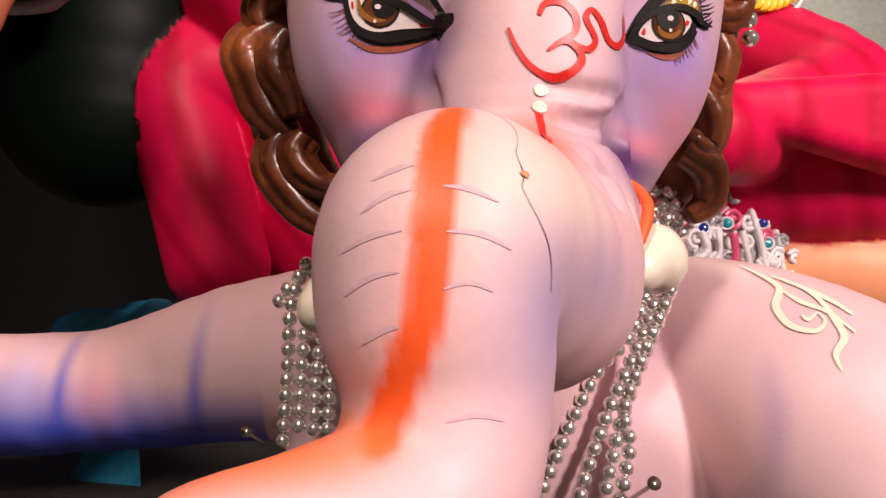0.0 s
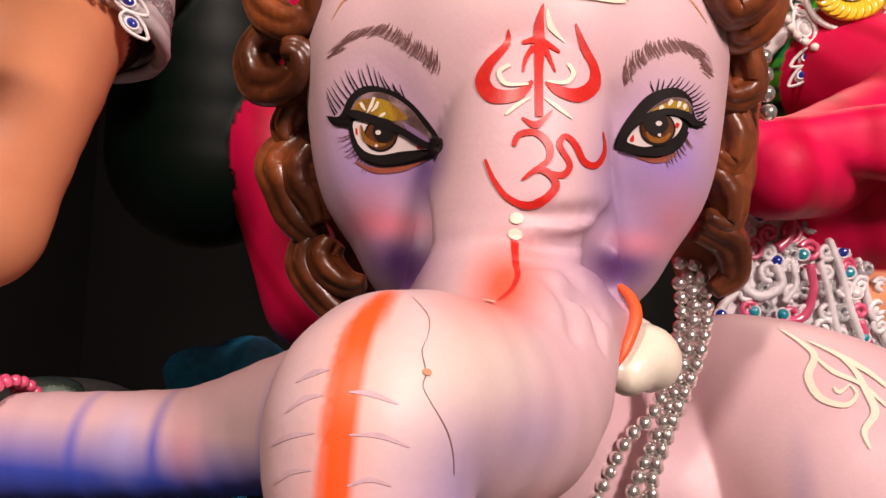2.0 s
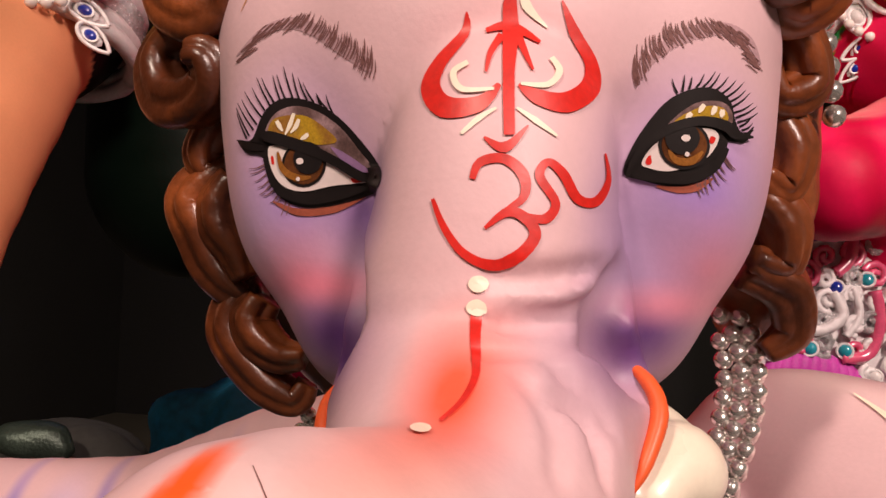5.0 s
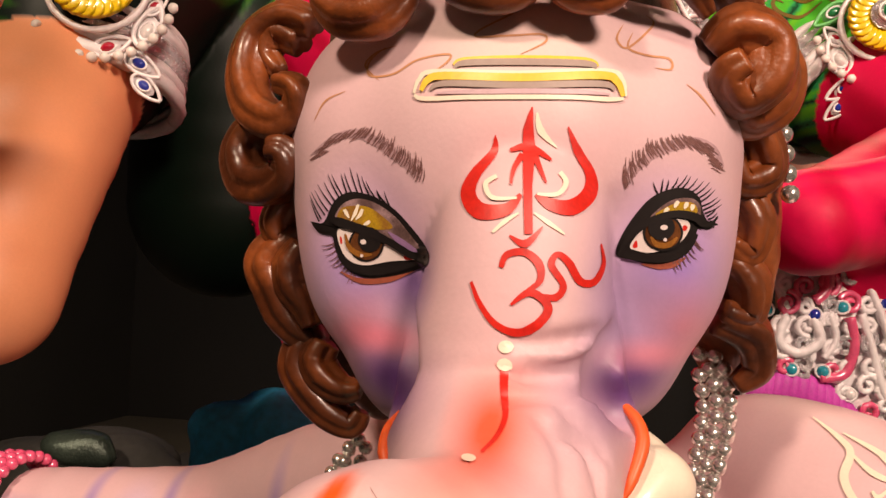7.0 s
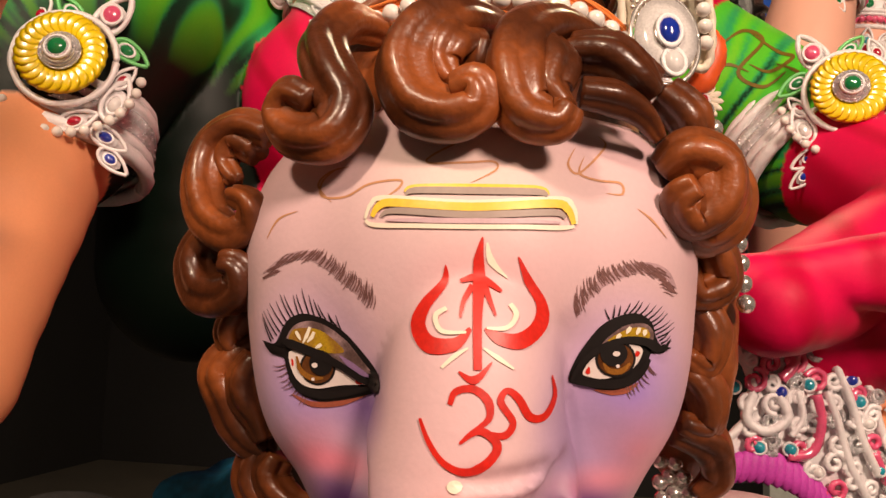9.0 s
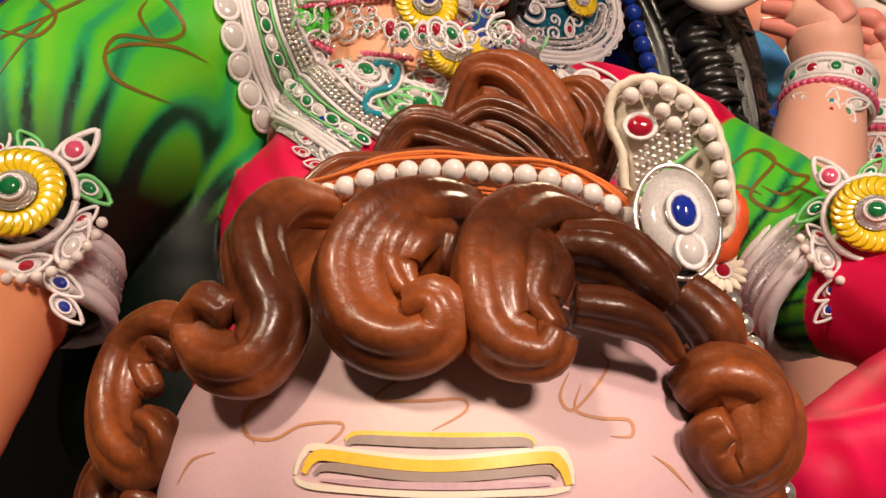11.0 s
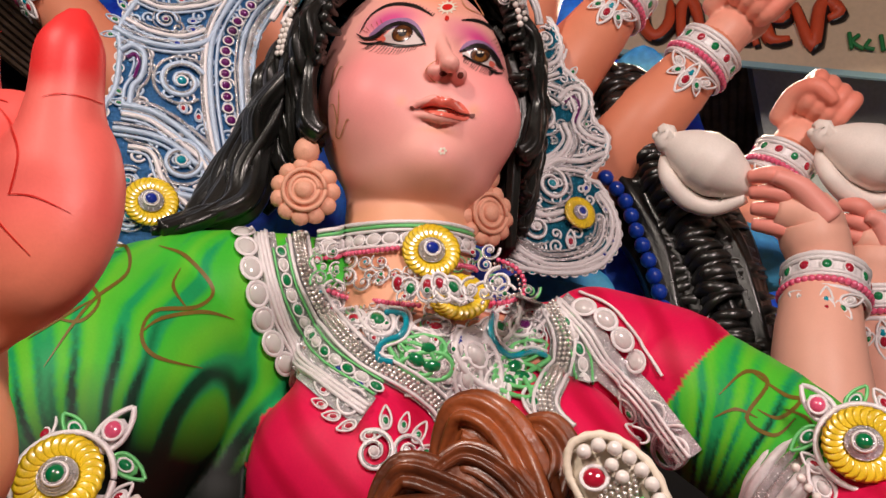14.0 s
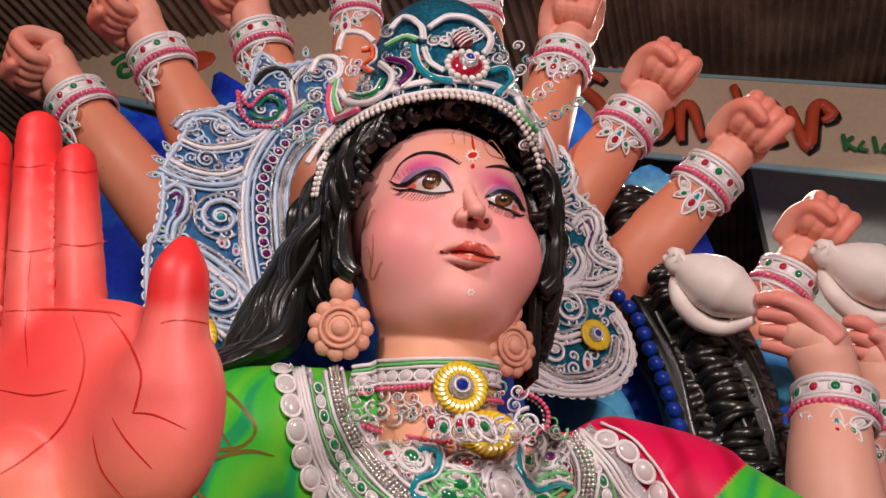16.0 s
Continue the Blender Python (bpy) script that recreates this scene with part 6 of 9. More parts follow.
def scroll(parent, b, layer, c, r, rot=0.0, way=1, mat=None, centre="teal", turns=1.7):
    mat = mat or CORD
    cord(b, layer, spiral(c, r, turns, rot, way), r * 0.10, mat, 0.006)
    cord(b, layer, spiral(c, r * 0.86, turns, rot, way), r * 0.06, GLITTER, 0.008)
    p, n = layer.at([c], 0.008)[0]
    put_mesh("gem", G[centre], parent, p, n, (1, 0, 0), (r * 0.24, r * 0.24, r * 0.22))


def tear(parent, b, layer, c, r, rot, kind, mat=None):
    cord(b, layer, drop(c, r, rot), max(0.0014, r * 0.11), mat or CORD, 0.006)
    q = (c[0] - 0.25 * r * math.cos(rot), c[1] - 0.25 * r * math.sin(rot))
    p, n = layer.at([q], 0.005)[0]
    e = layer.at([(q[0] + 0.01 * math.cos(rot), q[1] + 0.01 * math.sin(rot))], 0.005)[0][0]
    long = (e - p).normalized()
    b.cuts.append((len(b.v), len(b.f)))
    b.blob(p - Vector(n) * 0.002, (r * 0.82, r * 0.50, r * 0.10), mat or CORD, (long, Vector(n).cross(long), Vector(n)), 3, 10)
    put_mesh("gem", G[kind], parent, p, n, e - p, (r * 0.46, r * 0.32, r * 0.3))


def resin_flower(parent, p, n, r, kind, squash=1.0, petals=26):
    """A round brooch: overlapping scales of yellow resin, a silver dome and a gem."""
    n = Vector(n).normalized()
    side = n.orthogonal().normalized() if abs(n.z) > 0.9 else Vector((0, 0, 1)).cross(n).normalized()
    up = n.cross(side) * squash
    b = Build()
    for i in range(petals):
        a = 6.283 * i / petals
        way, tan = side * math.cos(a) + up * math.sin(a), -side * math.sin(a) + up * math.cos(a)
        b.blob(Vector(p) + way * r * 0.70 + n * r * 0.10, (r * 0.30, r * 0.26, r * 0.05), AMBER, (way.normalized(), (tan + n * 0.2).normalized(), (n - tan * 0.2).normalized()), 4, 12)
    b.blob(Vector(p), (r * 0.95, r * 0.95 * squash, r * 0.10), AMBER, (side, up.normalized(), n), 4, 28)
    finish(b, "petals", parent, "ruffled yellow resin petals")
    b = Build()
    for i in range(5):
        q = 0.42 - 0.05 * i
        b.tube([Vector(p) + (side * math.cos(a * 0.3142) + up * math.sin(a * 0.3142)) * r * q + n * r * (0.18 + 0.05 * i) for a in range(21)], [r * 0.04] * 21, GLITTER, 6, 0, 0, 0, 1)
    b.blob(Vector(p) + n * r * 0.12, (r * 0.40, r * 0.40 * squash, r * 0.28), GLITTER, (side, up.normalized(), n), 4, 20)
    finish(b, "dome", parent, "silver beaded dome")
    put_mesh("gem", G[kind], parent, Vector(p) + n * r * 0.34, n, side, (r * 0.27, r * 0.27 * squash, r * 0.22))


def FIELD(x, y):
    """The collar field's own grid, from its upper corner."""
    return (-0.3031 + (x - 600) * 0.000889 + (y - 560) * 0.000035, 2.0891 + (x - 600) * -0.000085 + (y - 560) * -0.000875)


# the collar necklace of the tall statue
def necklace():
    t = thing("collar_necklace", "broad silver collar necklace with coloured gems over green sleeves", "necklace", at=(-0.15, 1.15, 2.0))
    lay = Draped(tall_skin, (0.154, -0.055, 1.668), 1.1)
    u = 0.00093
    left = [[(-0.4597, 2.1935), (-0.4407, 2.1364), (-0.4243, 2.0816), (-0.4063, 2.0241), (-0.3802, 1.9771), (-0.3441, 1.9329), (-0.2955, 1.8987)], [(-0.4240, 2.1814), (-0.4047, 2.1084), (-0.3786, 2.0402), (-0.3427, 1.9744), (-0.2920, 1.9236), (-0.2353, 1.8813)], [(-0.3901, 2.1557), (-0.3700, 2.0860), (-0.3319, 2.0181), (-0.2873, 1.9660), (-0.2167, 1.9130)], [(-0.3605, 2.1743), (-0.3419, 2.1023), (-0.2990, 2.0316), (-0.2370, 1.9667), (-0.1693, 1.9241), (-0.1274, 1.8889), (-0.1060, 1.8444)]]
    right = [[(0.0721, 2.0204), (0.1065, 2.0006), (0.1274, 1.9725), (0.1492, 1.9371), (0.1658, 1.9024)], [(0.0478, 2.0226), (0.0848, 1.9800), (0.1081, 1.9337), (0.1426, 1.8962), (0.1712, 1.8529), (0.2043, 1.8005)], [(0.0563, 2.0049), (0.0746, 1.9522), (0.0772, 1.9081)], [(0.0355, 2.0220), (0.0540, 1.9742), (0.0425, 1.9263), (0.0241, 1.8879), (0.0269, 1.8607), (0.0482, 1.8353)]]
    for side in (left, right):
        gem_row(t, lay, side[0], ["crystal"], 0.043, (0.021, 0.017, 0.009), 0.008)
        b = Build()
        for d in (-7, 0, 7):
            cord(b, lay, shift(side[1], d * u), 0.0036, CORD, 0.009)
        cord(b, lay, shift(side[0], 20 * u), 0.003, CORD, 0.006)
        for d in (-16, 16):
            cord(b, lay, shift(side[3], d * u), 0.003, CORD, 0.009)
        cord(b, lay, shift(side[2], 13 * u), 0.002, LIME, 0.008)
        cord(b, lay, shift(side[2], -13 * u), 0.002, LIME, 0.008)
        pieces(b, "cord", t)
        gem_row(t, lay, side[2], ["emerald", "crystal"], 0.026, (0.012, 0.008, 0.007), 0.008)
        b = Build()
        for d in (-7, 0, 7):
            bead_row(b, lay, shift(side[3], d * u), 0.0085, 0.004, SILVER, 0.01)
        finish(b, "beadwork", t, "rows of small silver beads")
        b = Build()
        for pts, w in ((side[1], 50), (side[3], 44), (side[2], 40)):
            p, _ = smooth_path(pts, None, 6)
            stroke(b, lay.surf, lay.eye, lay.y, p, w * u, GLITTER, 0.0045, 1, 3)
        finish(b, "backing", t, "glittering silver backing")
    # lower ends with paisleys and drops
    b = Build()
    for c, r, rot, kind in (([(-0.3035, 1.9184)][0], 16, 2.4, "ruby"), ([(-0.3061, 1.8968)][0], 14, 2.7, "ruby"), ([(-0.2876, 1.8776)][0], 15, 3.0, "ruby"), ([(-0.2643, 1.8618)][0], 16, 3.4, "ruby"), ([(-0.2261, 1.8487)][0], 18, 0.2, "ruby"),
                            ([(-0.2076, 1.8717)][0], 18, 1.6, "emerald"), ([(-0.1804, 1.8639)][0], 16, 1.3, "emerald"), ([(-0.1586, 1.8501)][0], 18, 1.0, "emerald"), ([(-0.1448, 1.8230)][0], 20, 0.2, "emerald"),
                            ([(0.1344, 1.8684)][0], 18, 1.9, "emerald"), ([(0.1399, 1.8360)][0], 20, 2.6, "emerald"), ([(-0.2813, 1.9510)][0], 18, 2.6, "sapphire"), ([(-0.2520, 1.9236)][0], 20, 2.9, "sapphire")):
        tear(t, b, lay, c, r * u, rot, kind)
    for c, r, rot, way in (([(-0.2600, 1.8942)][0], 26, 0.3, 1), ([(-0.2240, 1.8250)][0], 34, 2.0, -1), ([(0.1884, 1.8155)][0], 34, 1.0, 1), ([(0.1648, 1.8607)][0], 22, 2.0, -1), ([(-0.1778, 1.8245)][0], 26, 0.0, 1)):
        scroll(t, b, lay, c, r * u, rot, way, CORD, "crystal")
    pieces(b, "cord_scroll", t)
    # choker
    b = Build()
    face = Draped(tall_face, (0.154, -0.055, 1.668), 1.17)
    for pts, r, mat in (([(-0.3554, 2.2093), (-0.2937, 2.2107), (-0.2132, 2.2076), (-0.1349, 2.1965), (-0.0876, 2.1789)], 0.004, CORD), ([(-0.3550, 2.2008), (-0.2935, 2.2023), (-0.2131, 2.2004), (-0.1350, 2.1894), (-0.0878, 2.1720)], 0.003, LIME), ([(-0.3568, 2.1948), (-0.2932, 2.1950), (-0.2131, 2.1932), (-0.1352, 2.1823), (-0.0861, 2.1648)], 0.003, CORD),
                        ([(-0.3577, 2.1700), (-0.2925, 2.1681), (-0.2129, 2.1647), (-0.1356, 2.1544), (-0.0832, 2.1389)], 0.003, CORD)):
        cord(b, face, pts, r, mat, 0.008)
    bead_row(b, face, [(-0.3582, 2.1597), (-0.3124, 2.1590), (-0.2523, 2.1588), (-0.2031, 2.1596)], 0.0085, 0.0046, PINK, 0.01)
    bead_row(b, face, [(-0.1249, 2.1238), (-0.1034, 2.1196), (-0.0822, 2.1136)], 0.0085, 0.0046, PINK, 0.01)
    for i in range(11):
        c = ([(-0.3416, 2.1306)][0], [(-0.0903, 2.0915)][0])
        q = tuple(c[0][j] + (c[1][j] - c[0][j]) * i / 10 for j in (0, 1))
        scroll(t, b, face, (q[0], q[1] + 0.012 * math.cos(i)), 0.016, i * 0.9, 1 if i % 2 else -1, CORD, ("crystal", "emerald", "ruby")[i % 3], 1.2)
    stroke(b, tall_face, face.eye, 1.17, [(-0.3583, 2.1835), (-0.2929, 2.1815), (-0.2130, 2.1789), (-0.1354, 2.1683), (-0.0837, 2.1517)], 0.026, GLITTER, 0.004, 6, 3)
    finish(b, "choker", t, "silver choker band with pink beads")
    gem_row(t, face, [(-0.3500, 2.1815), (-0.2928, 2.1805), (-0.2130, 2.1778), (-0.1354, 2.1673), (-0.0884, 2.1522)], ["crystal"], 0.030, (0.014, 0.011, 0.008), 0.007)
    # inner field: pink strings, leaves, blue scrolls
    for pts in ([(-0.3103, 2.0785), (-0.2646, 2.0577), (-0.2185, 2.0400), (-0.1559, 2.0283)], [(-0.0605, 2.0261), (-0.0225, 2.0254), (-0.0025, 2.0383), (0.0023, 2.0641), (-0.0109, 2.0877), (-0.0385, 2.1032)]):
        for q, n, w in spaced(run(lay, pts, 0.012), 0.0085):
            put_mesh("bead", PINK_BALL, t, q, n, w, (0.0046, 0.0046, 0.0046))
        for q, n, w in spaced(run(lay, shift(pts, 8 * u), 0.011), 0.0085):
            put_mesh("bead", SILVER_BALL, t, q, n, w, (0.003, 0.003, 0.003))
    b = Build()
    for pts, w in (([(-0.3020, 2.0611), (-0.2270, 2.0095), (-0.1563, 1.9609), (-0.0977, 1.9154)], 60), ([(0.0155, 2.0323), (-0.0121, 1.9836), (-0.0470, 1.9447), (-0.0734, 1.8978)], 60), ([(-0.2654, 2.0854), (-0.1915, 2.0556), (-0.1205, 2.0446), (-0.0510, 2.0515)], 40), ([(-0.1387, 1.9937), (-0.0964, 1.9649), (-0.0549, 1.9535), (-0.0139, 1.9505)], 60), ([(-0.0894, 1.9149), (-0.0658, 1.8814), (-0.0344, 1.8640)], 50)):
        stroke(b, lay.surf, lay.eye, lay.y, pts, w * u, GLITTER, 0.003, 6, 4)
    finish(b, "field_backing", t, "glittering silver backing")
    b = Build()
    rnd = random.Random(11)
    for x, y in [(x, y) for x in range(610, 960, 34) for y in range(575, 800, 32) if abs(x - 790) < 230 - (y - 560) * 0.62 and (x - 560) * 0.75 > (y - 600)]:
        c = FIELD(x + rnd.uniform(-8, 8), y + rnd.uniform(-8, 8))
        scroll(t, b, lay, c, rnd.uniform(15, 23) * u, rnd.uniform(0, 6), rnd.choice((-1, 1)), rnd.choice((CORD, CORD, CORD, CORD, LIME)), rnd.choice(("crystal", "crystal", "crystal", "emerald", "ruby")), 1.3)
    neck = Draped(tall_face, lay.eye, lay.y)
    for x, y in [(x, y) for x in range(585, 915, 30) for y in range(500, 580, 26) if math.hypot(x - 824, y - 617) > 75 and math.hypot(x - 761, y - 479) > 62]:
        c = FIELD(x + rnd.uniform(-8, 8), y + rnd.uniform(-8, 8))
        scroll(t, b, neck if y < 555 else lay, c, rnd.uniform(14, 19) * u, rnd.uniform(0, 6), rnd.choice((-1, 1)), rnd.choice((CORD, CORD, CORD, LIME)), rnd.choice(("crystal", "crystal", "emerald", "ruby", "teal")), 1.3)
    pieces(b, "filigree", t)
    b = Build()
    for c, r, rot, kind, mat in (([(-0.2273, 2.0255)][0], 34, 2.4, "emerald", CORD), ([(-0.0320, 2.0005)][0], 34, 0.8, "emerald", CORD), ([(-0.2637, 2.0259)][0], 24, 2.8, "ruby", CORD), ([(-0.1691, 2.0580)][0], 22, -1.6, "emerald", CORD),
                                 ([(-0.1916, 2.0692)][0], 24, -2.0, "ruby", CORD), ([(-0.1423, 2.0601)][0], 24, -1.57, "ruby", CORD), ([(-0.1202, 2.0625)][0], 22, -1.2, "ruby", CORD), ([(-0.0984, 2.0560)][0], 22, -1.0, "emerald", CORD),
                                 ([(-0.2190, 2.0810)][0], 20, -2.4, "crystal", CORD), ([(-0.1693, 1.9618)][0], 34, 2.6, "emerald", LIME), ([(-0.1478, 1.9476)][0], 34, 3.0, "emerald", LIME), ([(-0.1519, 1.9733)][0], 30, 2.9, "emerald", LIME),
                                 ([(-0.0105, 1.9380)][0], 34, 0.2, "emerald", LIME), ([(0.0005, 1.9171)][0], 30, -0.3, "emerald", LIME), ([(-0.0200, 1.9104)][0], 30, -0.7, "emerald", LIME), ([(-0.0012, 1.9578)][0], 26, 0.3, "emerald", LIME),
                                 ([(-0.0676, 1.9462)][0], 44, -1.0, "crystal", CORD), ([(-0.0852, 1.9146)][0], 34, -1.4, "crystal", CORD), ([(-0.0406, 1.9037)][0], 30, -1.3, "crystal", CORD), ([(-0.0382, 1.8681)][0], 22, -1.5, "ruby", LIME),
                                 ([(-0.1065, 1.8917)][0], 22, -1.8, "emerald", CORD), ([(0.0100, 1.8771)][0], 22, -1.2, "emerald", CORD), ([(0.0228, 1.8343)][0], 24, -1.6, "purple", CORD), ([(-0.1386, 2.0023)][0], 24, 3.0, "ruby", CORD),
                                 ([(-0.1561, 1.9864)][0], 24, 2.8, "crystal", CORD), ([(-0.0619, 1.9876)][0], 24, 0.3, "crystal", CORD), ([(0.0052, 1.9991)][0], 28, 0.4, "purple", CORD), ([(-0.0962, 1.9733)][0], 22, -1.5, "sapphire", CORD)):
        tear(t, b, lay, c, r * u * 1.25, rot, kind, mat)
    for pts in ([(-0.2093, 2.0258), (-0.1780, 2.0187), (-0.1824, 1.9928), (-0.2132, 1.9822), (-0.2174, 1.9610), (-0.1954, 1.9552)], [(-0.0483, 2.0121), (-0.0537, 1.9827), (-0.0302, 1.9517), (0.0026, 1.9534), (0.0224, 1.9479)]):
        cord(b, lay, pts, 0.005, TEALG, 0.009)
        cord(b, lay, shift(pts, 8 * u), 0.0026, CORD, 0.009)
    for c, r, rot, way in (([(-0.2538, 1.9940)][0], 22, 0.0, 1), ([(-0.2923, 2.0510)][0], 20, 1.0, -1), ([(0.0162, 1.9772)][0], 20, 2.0, 1), ([(-0.1223, 1.9417)][0], 26, 1.0, -1), ([(-0.0334, 2.0632)][0], 26, 1.4, 1)):
        scroll(t, b, lay, c, r * u, rot, way, CORD, "crystal")
    pieces(b, "cord_scroll", t)
    (p, n), = face.at([(-0.1596, 2.1470)], 0.012)
    resin_flower(t, p, (Vector(n) + Vector((0.2, -1, 0))).normalized(), 0.049, "sapphire")
    (p, n), = lay.at([(-0.1036, 2.0211)], 0.030)
    resin_flower(t, p, (Vector(n) + Vector((0.2, -1.4, -0.5))).normalized(), 0.050, "ruby", 0.75)


necklace()


# ---- halo plates beside the head ----
def within(c, ring):
    """Whether a place lies inside a closed outline."""
    odd = False
    for a, b in zip(ring, list(ring[1:]) + [ring[0]]):
        if (a[1] > c[1]) != (b[1] > c[1]) and c[0] < a[0] + (b[0] - a[0]) * (c[1] - a[1]) / (b[1] - a[1]):
            odd = not odd
    return odd


def halo(name, label, outline, cords, scrolls, tears, gems, back, mat):
    t = thing(name, label, "halo ornament", "halo ornaments", at=HALO.at([outline[0]], 0)[0][0])
    p, _ = smooth_path(outline, None, 5, True)
    mid = sum(p) / len(p)
    front, rear = [HALO.at([q], 0.0)[0][0] for q in p], [HALO.at([q], -0.012)[0][0] for q in p]
    n = len(p)
    b = Build()
    b.put([HALO.at([mid], 0.0)[0][0]] + front + rear, [(0, 1 + i, 1 + (i + 1) % n) for i in range(n)] + [(1 + i, 1 + n + i, 1 + n + (i + 1) % n, 1 + (i + 1) % n) for i in range(n)], back)
    finish(b, "plate", t, "blue glitter backing plate", False)
    b = Build()
    cord(b, HALO, list(p) + [p[0]], 0.006, mat, 0.003)
    for pts, r, m in cords:
        cord(b, HALO, pts, r, m, 0.006)
        cord(b, HALO, shift(pts, 2.1 * r), r * 0.55, GLITTER, 0.005)
        cord(b, HALO, shift(pts, -2.1 * r), r * 0.6, mat, 0.005)
    for c, r, rot, way, kind in scrolls:
        scroll(t, b, HALO, c, r, rot, way, mat, kind)
        cord(b, HALO, spiral(c, r * 1.25, 0.8, rot, way, 0.8), r * 0.07, GLITTER, 0.005)
    for c, r, rot, kind in tears:
        tear(t, b, HALO, c, r, rot, kind, mat)
    rnd = random.Random(len(outline))
    x0, x1 = min(q[0] for q in p), max(q[0] for q in p)
    z0, z1 = min(q[1] for q in p), max(q[1] for q in p)
    for i in range(int((x1 - x0) / 0.04)):
        for j in range(int((z1 - z0) / 0.04)):
            c = (x0 + 0.04 * (i + rnd.uniform(0.3, 0.9)), z0 + 0.04 * (j + rnd.uniform(0.3, 0.9)))
            if within(c, p) and min(np.hypot(c[0] - q[0], c[1] - q[1]) for q in p) > 0.016:
                cord(b, HALO, spiral(c, rnd.uniform(0.012, 0.018), 1.3, rnd.uniform(0, 6), rnd.choice((-1, 1)), 0.15, 12), 0.0028, rnd.choice((mat, mat, CORD, GLITTER)), 0.003)
    # small looped rim
    for q, n, w in spaced([(o[0], o[1]) for o in HALO.at(list(p) + [p[0]], 0.002)], 0.026):
        put_mesh("rim_loop", G["crystal" if rnd.random() < 0.6 else "teal"], t, q, n, w, (0.011, 0.010, 0.006))
    pieces(b, "cord", t)
    for pts, kinds, gap, size in gems:
        gem_row(t, HALO, pts, kinds, gap, size, 0.006)
    return t


